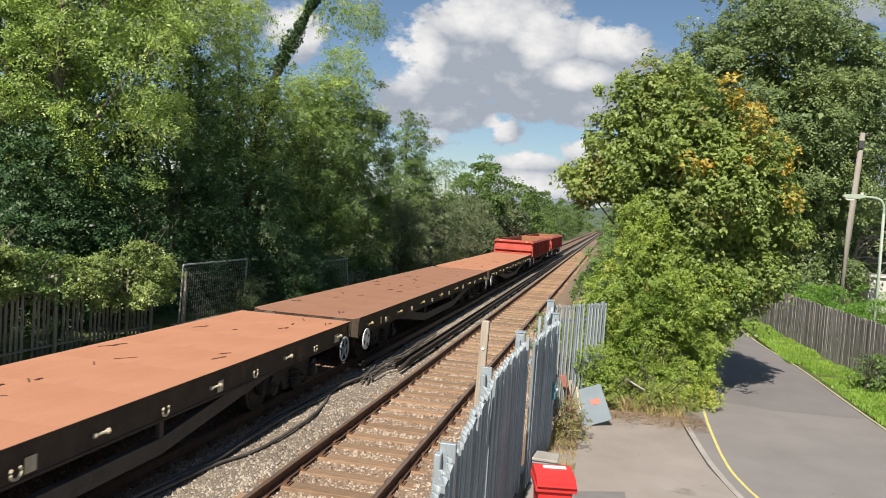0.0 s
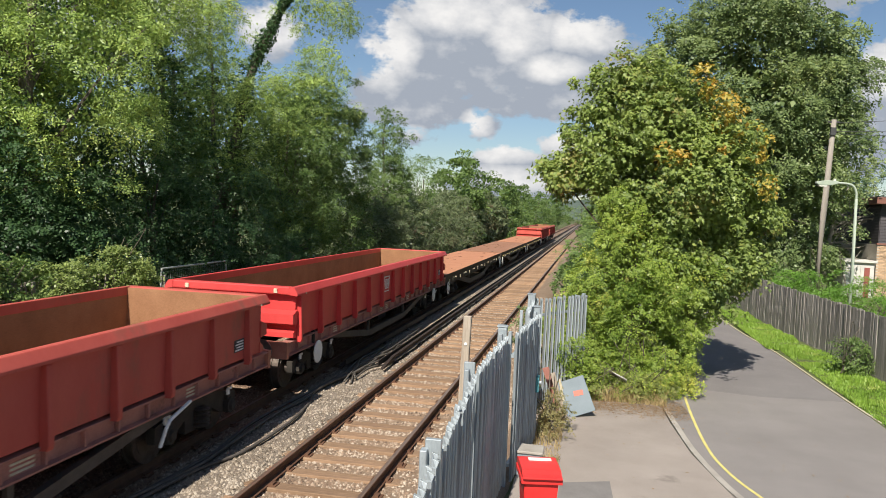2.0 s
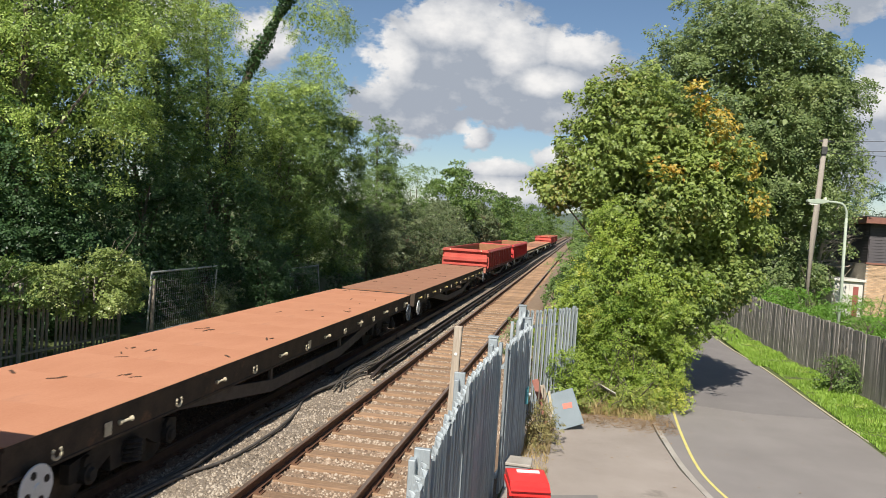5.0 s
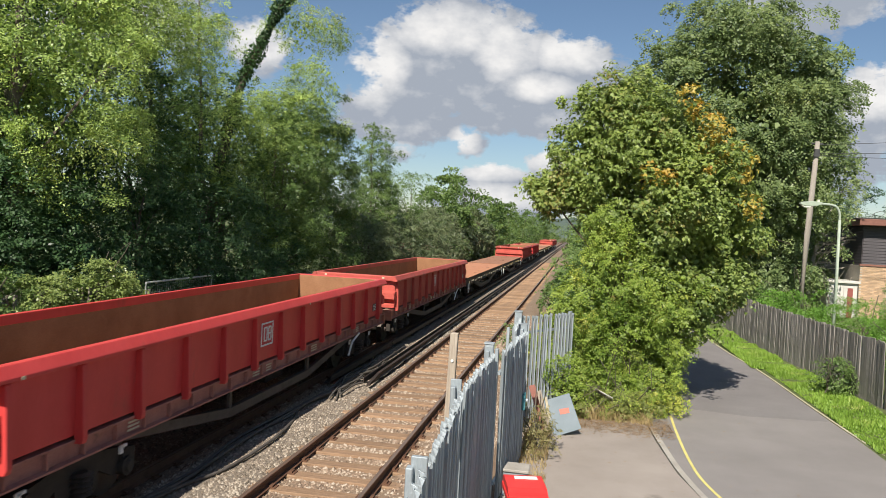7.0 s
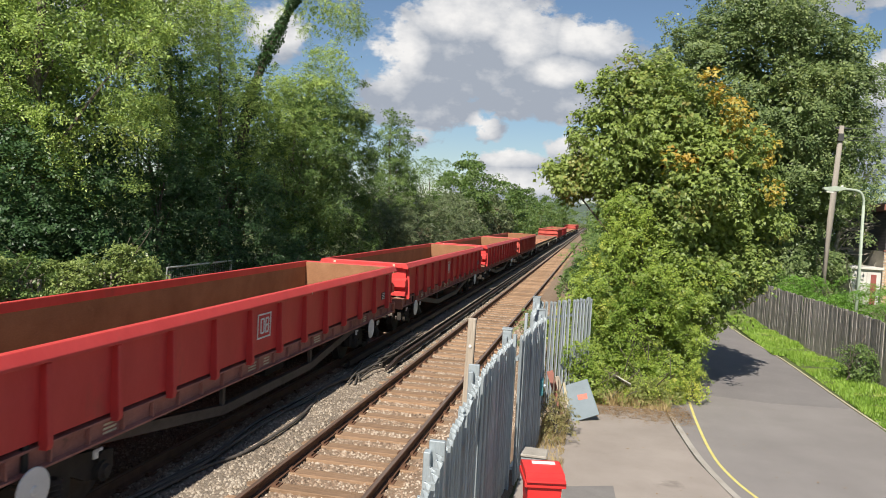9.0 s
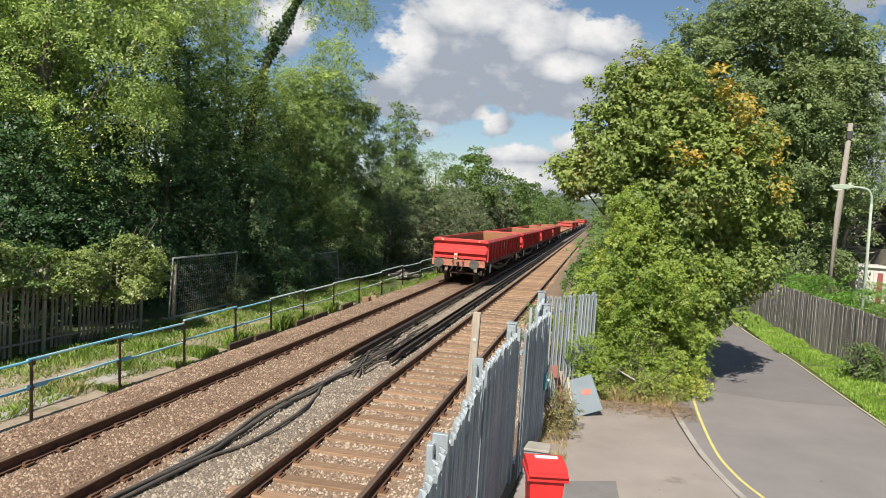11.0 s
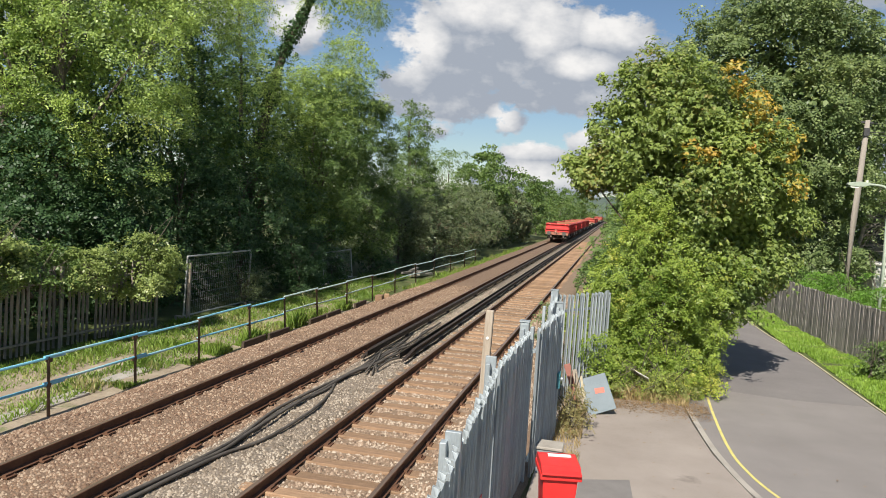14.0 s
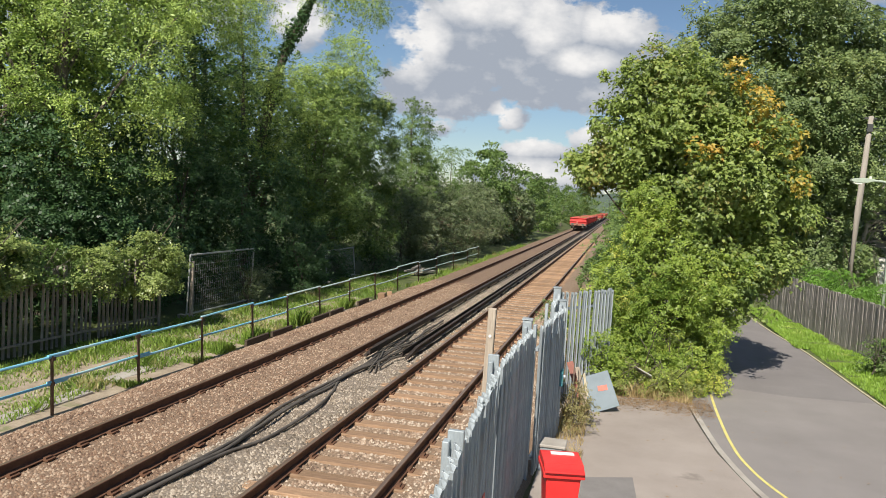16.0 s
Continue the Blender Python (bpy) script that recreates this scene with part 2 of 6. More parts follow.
M = {
    "ballast": surface("ballast", (0.096, 0.060, 0.039), (0.287, 0.197, 0.134), scale=22, grain=45, bump=0.9, fine=0.55, third=(0.163, 0.096, 0.062), third_at=0.56, third_scale=0.5),
    "ballast_grey": surface("ballast_grey", (0.091, 0.072, 0.055), (0.308, 0.254, 0.200), scale=22, grain=45, bump=0.9, fine=0.55),
    "ballast_pale": surface("ballast_pale", (0.120, 0.079, 0.051), (0.333, 0.242, 0.168), scale=22, grain=45, bump=0.9, fine=0.55, third=(0.203, 0.129, 0.083), third_at=0.56, third_scale=0.5),
    "stone_brown": stony("stone_brown", ((0.085, 0.050, 0.032), (0.156, 0.092, 0.058), (0.216, 0.136, 0.085), (0.271, 0.180, 0.121), (0.371, 0.281, 0.201))),
    "stone_grey": stony("stone_grey", ((0.079, 0.062, 0.045), (0.163, 0.127, 0.093), (0.238, 0.191, 0.142), (0.308, 0.253, 0.194), (0.410, 0.350, 0.280))),
    "stone": stony("stone", ((0.100, 0.066, 0.045), (0.216, 0.142, 0.096), (0.301, 0.213, 0.147), (0.372, 0.281, 0.206), (0.482, 0.402, 0.316))),
    "sleeper": surface("sleeper", (0.185, 0.11, 0.064), (0.38, 0.248, 0.153), scale=4, grain=30, stretch=(1, 6, 6), bump=0.4, spread=0.25),
    "rail_rust": surface("rail_rust", (0.075, 0.035, 0.02), (0.16, 0.08, 0.045), scale=5, grain=80, rough=0.8),
    "rail_top": surface("rail_top", (0.20, 0.13, 0.09), (0.34, 0.25, 0.19), scale=3, grain=60, rough=0.4, metal=0.6, bump=0.05, stretch=(6, 0.3, 6)),
    "third_rail": surface("third_rail", (0.022, 0.018, 0.016), (0.07, 0.05, 0.04), scale=5, grain=60, rough=0.6, metal=0.2),
    "cable": surface("cable", (0.042, 0.037, 0.033), (0.135, 0.118, 0.10), scale=4, grain=40, rough=0.65, bump=0.1),
    "red": surface("wagon_red", (0.51, 0.042, 0.040), (0.62, 0.066, 0.060), scale=1.6, grain=26, rough=0.5, bump=0.04, third=(0.42, 0.06, 0.048), third_at=0.60, third_scale=1.1, fine=0.2, stretch=(1, 1, 0.45)),
    "red_faded": surface("wagon_red_faded", (0.40, 0.060, 0.046), (0.50, 0.098, 0.072), scale=1.5, grain=30, rough=0.6, bump=0.05, third=(0.30, 0.085, 0.06), third_at=0.56, third_scale=1.1, fine=0.2, stretch=(1, 1, 0.45)),
    "rust_in": surface("rusty_lining", (0.20, 0.095, 0.045), (0.34, 0.175, 0.09), scale=1.3, grain=40, rough=0.9, bump=0.1, third=(0.34, 0.19, 0.10), third_at=0.6, third_scale=0.9),
    "solebar": surface("solebar_red", (0.25, 0.10, 0.075), (0.44, 0.20, 0.16), scale=3, grain=50, rough=0.75, third=(0.12, 0.07, 0.05), third_at=0.60, third_scale=2.5),
    "headstock": surface("headstock_red", (0.30, 0.115, 0.075), (0.46, 0.20, 0.135), scale=3, grain=50, rough=0.75, third=(0.14, 0.08, 0.06), third_at=0.60, third_scale=3),
    "tarmac_far": surface("tarmac_far", (0.155, 0.142, 0.138), (0.225, 0.207, 0.20), scale=0.6, grain=90, rough=0.9, bump=0.3, fine=0.45),
    "solebar_dark": surface("solebar_dark", (0.022, 0.017, 0.013), (0.08, 0.055, 0.036), scale=3, grain=50, rough=0.75, third=(0.14, 0.075, 0.04), third_at=0.58, third_scale=2.0),
    "deck_orange": surface("deck_orange", (0.40, 0.168, 0.090), (0.50, 0.235, 0.135), scale=0.9, grain=50, rough=0.88, bump=0.1, stretch=(1, 0.4, 1), third=(0.36, 0.165, 0.10), third_at=0.56, third_scale=0.5, fine=0.3),
    "deck_brown": surface("deck_brown", (0.25, 0.118, 0.070), (0.35, 0.178, 0.108), scale=0.9, grain=50, rough=0.88, bump=0.1, stretch=(1, 0.4, 1), third=(0.28, 0.125, 0.07), third_at=0.53, third_scale=0.5, fine=0.3),
    "scrape": surface("scrape", (0.05, 0.025, 0.015), (0.10, 0.05, 0.03), rough=0.9),
    "truss": surface("truss_steel", (0.05, 0.042, 0.036), (0.12, 0.098, 0.082), scale=4, grain=60, rough=0.75),
    "under": surface("underframe_black", (0.016, 0.014, 0.012), (0.055, 0.045, 0.036), scale=4, grain=60, rough=0.8),
    "wheel_steel": surface("wheel_steel", (0.05, 0.04, 0.033), (0.14, 0.11, 0.09), scale=6, grain=60, rough=0.55, metal=0.5),
    "white": surface("white_paint", (0.66, 0.66, 0.63), (0.80, 0.80, 0.78), scale=4, grain=60, rough=0.5, bump=0.03),
    "yellow": surface("yellow_paint", (0.48, 0.37, 0.13), (0.66, 0.54, 0.24), scale=6, grain=60, rough=0.6),
    "cream": surface("cream_cast", (0.42, 0.36, 0.24), (0.68, 0.60, 0.44), scale=9, grain=60, rough=0.6),
    "tan": surface("tan_steel", (0.25, 0.17, 0.11), (0.42, 0.30, 0.20), scale=6, grain=60, rough=0.55, metal=0.3),
    "buffer": surface("buffer_face", (0.10, 0.095, 0.085), (0.20, 0.19, 0.17), scale=5, grain=60, rough=0.45, metal=0.6),
    "hose_red": surface("hose_red", (0.55, 0.03, 0.025), (0.65, 0.06, 0.05), rough=0.5),
    "hose_green": surface("hose_green", (0.03, 0.30, 0.14), (0.05, 0.38, 0.18), rough=0.5),
    "galv": surface("galvanised", (0.27, 0.305, 0.325), (0.42, 0.465, 0.485), scale=5, grain=45, rough=0.5, metal=0.35, bump=0.05, spread=0.12, stretch=(3, 3, 0.5)),
    "palis_old": surface("weathered_palisade", (0.13, 0.11, 0.09), (0.31, 0.27, 0.23), scale=4, grain=45, rough=0.8, spread=0.2, stretch=(3, 3, 0.7)),
    "timber": surface("grey_timber", (0.15, 0.135, 0.122), (0.40, 0.365, 0.33), scale=5, grain=34, rough=0.9, bump=0.5, stretch=(9, 9, 0.5), spread=0.22, third=(0.075, 0.064, 0.055), third_at=0.58, third_scale=1.6),
    "post_wood": surface("post_wood", (0.26, 0.21, 0.16), (0.48, 0.41, 0.33), scale=4, grain=30, rough=0.9, bump=0.3, stretch=(6, 6, 0.6)),
    "asphalt": surface("asphalt", (0.185, 0.168, 0.160), (0.262, 0.240, 0.228), scale=0.6, grain=90, rough=0.9, bump=0.3, fine=0.45, third=(0.27, 0.25, 0.24), third_at=0.64, third_scale=0.5),
    "tarmac_dark": surface("tarmac_patch", (0.156, 0.144, 0.138), (0.228, 0.214, 0.204), scale=2, grain=90, rough=0.9, bump=0.3),
    "concrete": surface("concrete_pad", (0.240, 0.205, 0.180), (0.345, 0.300, 0.265), scale=0.8, grain=70, rough=0.92, bump=0.25, fine=0.4, third=(0.20, 0.172, 0.150), third_at=0.60, third_scale=0.9),
    "kerb": surface("kerb", (0.27, 0.245, 0.215), (0.43, 0.395, 0.35), scale=3, grain=60, rough=0.9),
    "yellow_line": surface("yellow_line", (0.50, 0.43, 0.12), (0.68, 0.60, 0.22), scale=5, grain=70, rough=0.8, bump=0.1, third=(0.34, 0.31, 0.20), third_at=0.60, third_scale=4),
    "pale_line": surface("pale_line", (0.36, 0.33, 0.22), (0.52, 0.48, 0.34), scale=3, grain=70, rough=0.8),
    "earth": surface("earth_grass", (0.05, 0.065, 0.02), (0.12, 0.15, 0.045), scale=1.5, grain=25, bump=0.6, third=(0.17, 0.13, 0.085), third_at=0.56, third_scale=0.6),
    "path_dirt": surface("path_dirt", (0.22, 0.17, 0.12), (0.42, 0.35, 0.26), scale=2.5, grain=40, bump=0.5, third=(0.14, 0.16, 0.06), third_at=0.56, third_scale=0.9),
    "litter": surface("leaf_litter", (0.16, 0.10, 0.05), (0.36, 0.24, 0.13), scale=9, grain=40, bump=0.6),
    "blue_rail": surface("blue_handrail", (0.14, 0.44, 0.58), (0.28, 0.60, 0.72), scale=3, grain=50, rough=0.55, third=(0.40, 0.60, 0.62), third_at=0.5, third_scale=0.8, stretch=(1, 0.5, 1)),
    "pale_rail": surface("pale_handrail", (0.40, 0.54, 0.52), (0.58, 0.70, 0.64), scale=3, grain=50, rough=0.55, third=(0.22, 0.20, 0.15), third_at=0.62, third_scale=2.5),
    "stanchion": surface("rusty_stanchion", (0.06, 0.035, 0.02), (0.20, 0.12, 0.07), scale=6, grain=60, rough=0.85),
    "bark": surface("bark", (0.055, 0.045, 0.035), (0.16, 0.135, 0.10), scale=5, grain=25, bump=0.8, stretch=(2, 2, 0.5)),
    "dead_wood": surface("dead_wood", (0.26, 0.23, 0.19), (0.42, 0.38, 0.32), scale=5, grain=25, bump=0.3),
    "bin_red": surface("bin_red", (0.62, 0.025, 0.025), (0.70, 0.045, 0.04), scale=2, grain=60, rough=0.35, bump=0.03),
    "black_plastic": surface("black_plastic", (0.015, 0.015, 0.016), (0.03, 0.03, 0.03), rough=0.5),
    "grey_sheet": surface("grey_sheet", (0.13, 0.165, 0.185), (0.20, 0.24, 0.265), scale=2, grain=60, rough=0.5, third=(0.36, 0.40, 0.42), third_at=0.6, third_scale=2.0),
    "red_mark": surface("red_mark", (0.55, 0.12, 0.09), (0.68, 0.22, 0.16), rough=0.7),
    "teal": surface("teal_plate", (0.05, 0.20, 0.24), (0.09, 0.28, 0.31), rough=0.5),
    "lamp_paint": surface("lamp_column_paint", (0.27, 0.32, 0.25), (0.38, 0.43, 0.34), scale=4, grain=50, rough=0.6),
    "lamp_glass": surface("lamp_bowl", (0.60, 0.60, 0.52), (0.72, 0.72, 0.64), scale=4, grain=50, rough=0.35),
    "pole_wood": surface("pole_wood", (0.216, 0.188, 0.156), (0.336, 0.300, 0.256), scale=6, grain=45, bump=0.3, stretch=(5, 5, 0.25), fine=0.5),
    "brick": surface("brick_buff", (0.40, 0.25, 0.15), (0.56, 0.40, 0.26), scale=6, grain=50, bump=0.3, spread=0.2),
    "mortar": surface("mortar", (0.42, 0.38, 0.32), (0.54, 0.49, 0.42), scale=6, grain=60),
    "cladding": surface("dark_cladding", (0.045, 0.04, 0.045), (0.095, 0.085, 0.09), scale=3, grain=40, rough=0.7, stretch=(0.4, 0.4, 3)),
    "fascia": surface("brown_fascia", (0.16, 0.065, 0.05), (0.24, 0.11, 0.08), rough=0.7),
    "shed_white": surface("shed_white", (0.46, 0.44, 0.40), (0.60, 0.58, 0.53), scale=2, grain=40, rough=0.7),
    "door_red": surface("door_red", (0.22, 0.06, 0.05), (0.30, 0.09, 0.07), rough=0.6),
    "wire": surface("wire", (0.03, 0.03, 0.03), (0.06, 0.06, 0.06), rough=0.6),
    "mesh_wire": surface("fence_wire", (0.34, 0.35, 0.34), (0.50, 0.51, 0.49), rough=0.6, metal=0.4),
    "hill": surface("far_woods", (0.05, 0.075, 0.06), (0.10, 0.13, 0.10), scale=0.06, grain=0.4, bump=0),
    "ash": leafy("ash_leaves", (0.065, 0.125, 0.030), (0.44, 0.55, 0.155), accent=(0.56, 0.56, 0.15), accent_at=0.63, accent_scale=0.45),
    # deep green leaf tones, lowered further to put understorey shade into the colour
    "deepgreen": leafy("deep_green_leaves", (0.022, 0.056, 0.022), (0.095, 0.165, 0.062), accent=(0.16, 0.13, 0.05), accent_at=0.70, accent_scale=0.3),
    "greygreen": leafy("grey_green_leaves", (0.065, 0.092, 0.045), (0.21, 0.25, 0.12), accent=(0.16, 0.10, 0.07), accent_at=0.60, accent_scale=0.35, gloss=0.35),
    "maple": leafy("maple_leaves", (0.080, 0.130, 0.036), (0.32, 0.39, 0.105), accent=(0.27, 0.195, 0.07), accent_at=0.62, accent_scale=0.7),
    "maple_orange": leafy("turned_maple_leaves", (0.36, 0.35, 0.070), (0.50, 0.31, 0.075), accent=(0.46, 0.18, 0.045), accent_at=0.60, accent_scale=1.6),
    "lime_leaf": leafy("bright_leaves", (0.10, 0.175, 0.028), (0.34, 0.42, 0.085), accent=(0.46, 0.46, 0.10), accent_at=0.58, accent_scale=0.9),
    "syc": leafy("sycamore_leaves", (0.070, 0.115, 0.045), (0.26, 0.32, 0.125), accent=(0.32, 0.35, 0.13), accent_at=0.60, accent_scale=0.3),
    "hawthorn": leafy("hawthorn_leaves", (0.040, 0.086, 0.024), (0.20, 0.28, 0.082), accent=(0.20, 0.13, 0.06), accent_at=0.70, accent_scale=0.3),
    "lime_green": leafy("fresh_green_leaves", (0.08, 0.18, 0.025), (0.20, 0.36, 0.06)),
    "verge": leafy("verge_grass", (0.13, 0.23, 0.032), (0.31, 0.45, 0.080), accent=(0.38, 0.44, 0.12), accent_at=0.60, accent_scale=1.4),
    "weed": leafy("tall_weeds", (0.14, 0.14, 0.05), (0.30, 0.26, 0.11)),
    "weed_green": leafy("green_weeds", (0.12, 0.15, 0.04), (0.30, 0.33, 0.10), accent=(0.38, 0.30, 0.14), accent_at=0.6, accent_scale=1.5),
    "straw": leafy("straw", (0.30, 0.22, 0.11), (0.48, 0.38, 0.20)),
    "sleeper_dark": surface("rotten_timber", (0.035, 0.025, 0.018), (0.10, 0.075, 0.05), scale=4, grain=30, bump=0.4, stretch=(6, 1, 6)),
    "conifer": leafy("conifer_needles", (0.022, 0.055, 0.025), (0.06, 0.11, 0.05)),
    "ivy": leafy("ivy_leaves", (0.09, 0.14, 0.038), (0.33, 0.39, 0.13), accent=(0.48, 0.50, 0.21), accent_at=0.64, accent_scale=1.5, gloss=0.33),
    "grass": leafy("grass_blades", (0.10, 0.17, 0.03), (0.25, 0.35, 0.07), accent=(0.40, 0.34, 0.17), accent_at=0.54, accent_scale=0.8),
}


# ---- mesh helpers ----
def finish(name, bm, material, parent=None, label="", smooth=False):
    me = bpy.data.meshes.new(name)
    bm.to_mesh(me)
    bm.free()
    for m in material if isinstance(material, (list, tuple)) else [material]:
        me.materials.append(m)
    if smooth:
        me.polygons.foreach_set("use_smooth", [True] * len(me.polygons))
    ob = new(name, me)
    if parent:
        ob.parent = parent
    if label:
        tagged(ob, label)
    return ob


def part(name, bm, material, parent, label="", smooth=False):
    return finish(name, bm, material, parent, label, smooth)


def shared(name, mesh, parent, m):
    """One more object on a mesh that already exists."""
    ob = new(name, mesh)
    ob.parent, ob.matrix_basis = parent, m
    return ob


def empty(name, m=None):
    ob = new(name)
    ob.empty_display_size = 0.2
    if m is not None:
        ob.matrix_basis = m
    return ob


def block(bm, c, s, m=None, slot=0):
    mat = Matrix.Translation(c) @ (m if m is not None else Matrix()) @ Matrix.Diagonal((*s, 1))
    r = bmesh.ops.create_cube(bm, size=1.0, matrix=mat)
    if slot:
        for f in {f for v in r["verts"] for f in v.link_faces}:
            f.material_index = slot
    return r["verts"]


def rod(bm, a, b, r0, r1=None, seg=8, caps=True):
    a, b = Vector(a), Vector(b)
    d = b - a
    m = Matrix.Translation((a + b) / 2) @ d.to_track_quat("Z", "Y").to_matrix().to_4x4()
    return bmesh.ops.create_cone(bm, cap_ends=caps, segments=seg, radius1=r0, radius2=r0 if r1 is None else r1, depth=d.length, matrix=m)["verts"]


def bevelled(bm, w, seg=1):
    bmesh.ops.bevel(bm, geom=list(bm.edges), offset=w, segments=seg, affect="EDGES", profile=0.6)
    return bm


def prism(bm, outline, a, b, axis="Y"):
    """Extrude a closed outline (x, z) along Y from a to b, or (y, z) along X."""
    put = (lambda u, w, p: (u, p, w)) if axis == "Y" else (lambda u, w, p: (p, u, w))
    lo = [bm.verts.new(put(u, w, a)) for u, w in outline]
    hi = [bm.verts.new(put(u, w, b)) for u, w in outline]
    n = len(outline)
    for i in range(n):
        bm.faces.new((lo[i], lo[(i + 1) % n], hi[(i + 1) % n], hi[i]))
    bm.faces.new(lo[::-1]), bm.faces.new(hi)
    bmesh.ops.recalc_face_normals(bm, faces=bm.faces[:])


def tube(bm, pts, r, seg=6):
    """A bent pipe along points."""
    pts = [Vector(p) for p in pts]
    rings = []
    for i, p in enumerate(pts):
        d = (pts[min(i + 1, len(pts) - 1)] - pts[max(i - 1, 0)]).normalized()
        q = d.to_track_quat("Z", "Y")
        rr = r[i] if isinstance(r, (list, tuple)) else r
        rings.append([bm.verts.new(p + q @ Vector((rr * math.cos(2 * math.pi * k / seg), rr * math.sin(2 * math.pi * k / seg), 0))) for k in range(seg)])
    for a, b in zip(rings, rings[1:]):
        for k in range(seg):
            bm.faces.new((a[k], a[(k + 1) % seg], b[(k + 1) % seg], b[k]))
    bm.faces.new(rings[0][::-1]), bm.faces.new(rings[-1])


def spline(pts, n=8):
    """Catmull-Rom through points."""
    P = [Vector(p) for p in pts]
    P = [2 * P[0] - P[1]] + P + [2 * P[-1] - P[-2]]
    res = []
    for i in range(1, len(P) - 2):
        a, b, c, d = P[i - 1:i + 3]
        for k in range(n):
            t = k / n
            res.append(0.5 * ((2 * b) + (c - a) * t + (2 * a - 5 * b + 4 * c - d) * t * t + (3 * b - a - 3 * c + d) * t ** 3))
    return res + [P[-2]]


def mesh_from(name, verts, faces, material, parent=None, label="", smooth=False):
    """A mesh from numpy arrays of vertices and of equal-sized faces."""
    me = bpy.data.meshes.new(name)
    k = faces.shape[1]
    me.vertices.add(len(verts)), me.loops.add(faces.size), me.polygons.add(len(faces))
    me.vertices.foreach_set("co", np.ascontiguousarray(verts, dtype=np.float32).ravel())
    me.loops.foreach_set("vertex_index", faces.astype(np.int32).ravel())
    me.polygons.foreach_set("loop_start", np.arange(0, faces.size, k, dtype=np.int32))
    if smooth:
        me.polygons.foreach_set("use_smooth", np.ones(len(faces), dtype=bool))
    me.update(calc_edges=True)
    me.materials.append(material)
    ob = new(name, me)
    ob.parent = parent
    if label:
        tagged(ob, label)
    return ob


# ---- foliage ----
def leaf_arrays(pts, size, rng, out=None, droop=0.25, slim=0.62):
    """A folded leaf of six corners at each point; out gives the way each one faces."""
    n = len(pts)
    a = rng.normal(size=(n, 3))
    nrm = rng.normal(size=(n, 3)) * 0.75 + np.array([0, 0, 0.75])
    if out is not None:
        nrm = nrm + out * 0.6
    nrm /= np.linalg.norm(nrm, axis=1, keepdims=True)
    a -= nrm * (a * nrm).sum(1, keepdims=True)
    a[:, 2] -= droop
    a /= np.linalg.norm(a, axis=1, keepdims=True)
    b = np.cross(nrm, a)
    s = (size * rng.uniform(0.6, 1.35, size=(n, 1)))
    w = s * slim * 0.5
    base, tip = pts - a * s * 0.5, pts + a * s * 0.5 - nrm * s * 0.12
    v = np.stack([base, pts + b * w + nrm * s * 0.10 - a * s * 0.06, tip, pts - b * w + nrm * s * 0.10 - a * s * 0.06], axis=1).reshape(-1, 3)
    return v, np.arange(4 * n).reshape(n, 4)


def spray_arrays(pts, size, rng, out=None, droop=0.25, slim=0.62, share=0.28, leaflets=6):
    """Leaves set in pairs along short drooping twigs."""
    k = rng.random(len(pts)) < share
    p, o = pts[k], (out[k] if out is not None else None)
    n = len(p)
    nrm = rng.normal(size=(n, 3)) * 0.5 + np.array([0, -0.3, 0.75])
    a = rng.normal(size=(n, 3)) * 0.8
    if o is not None:
        nrm, a = nrm + o * 0.35, a + o * 0.9
    a[:, 2] -= droop
    nrm /= np.linalg.norm(nrm, axis=1, keepdims=True)
    a -= nrm * (a * nrm).sum(1, keepdims=True)
    a /= np.linalg.norm(a, axis=1, keepdims=True)
    b = np.cross(nrm, a)
    length = size * 1.75 * rng.uniform(0.6, 1.3, size=(n, 1))
    vs = []
    for i in range(leaflets):
        side = 1 if i % 2 else -1
        u = (i + 0.6) / leaflets
        ax = b * side * 0.85 + a * 0.65 + rng.normal(size=(n, 3)) * 0.22
        ax /= np.linalg.norm(ax, axis=1, keepdims=True)
        nn = nrm + rng.normal(size=(n, 3)) * 0.28
        sd = np.cross(nn, ax)
        sd /= np.linalg.norm(sd, axis=1, keepdims=True)
        nn = np.cross(ax, sd)
        s = size * 0.58 * rng.uniform(0.65, 1.25, size=(n, 1))
        base = p + a * length * (u - 0.4) - nrm * (length * u * u * 0.35)
        mid = base + ax * s * 0.45 + nn * s * 0.08
        vs.append(np.stack([base, mid + sd * s * slim * 0.5, base + ax * s - nn * s * 0.08, mid - sd * s * slim * 0.5], axis=1))
    v = np.concatenate(vs).reshape(-1, 3)
    return v, np.arange(len(v)).reshape(-1, 4)


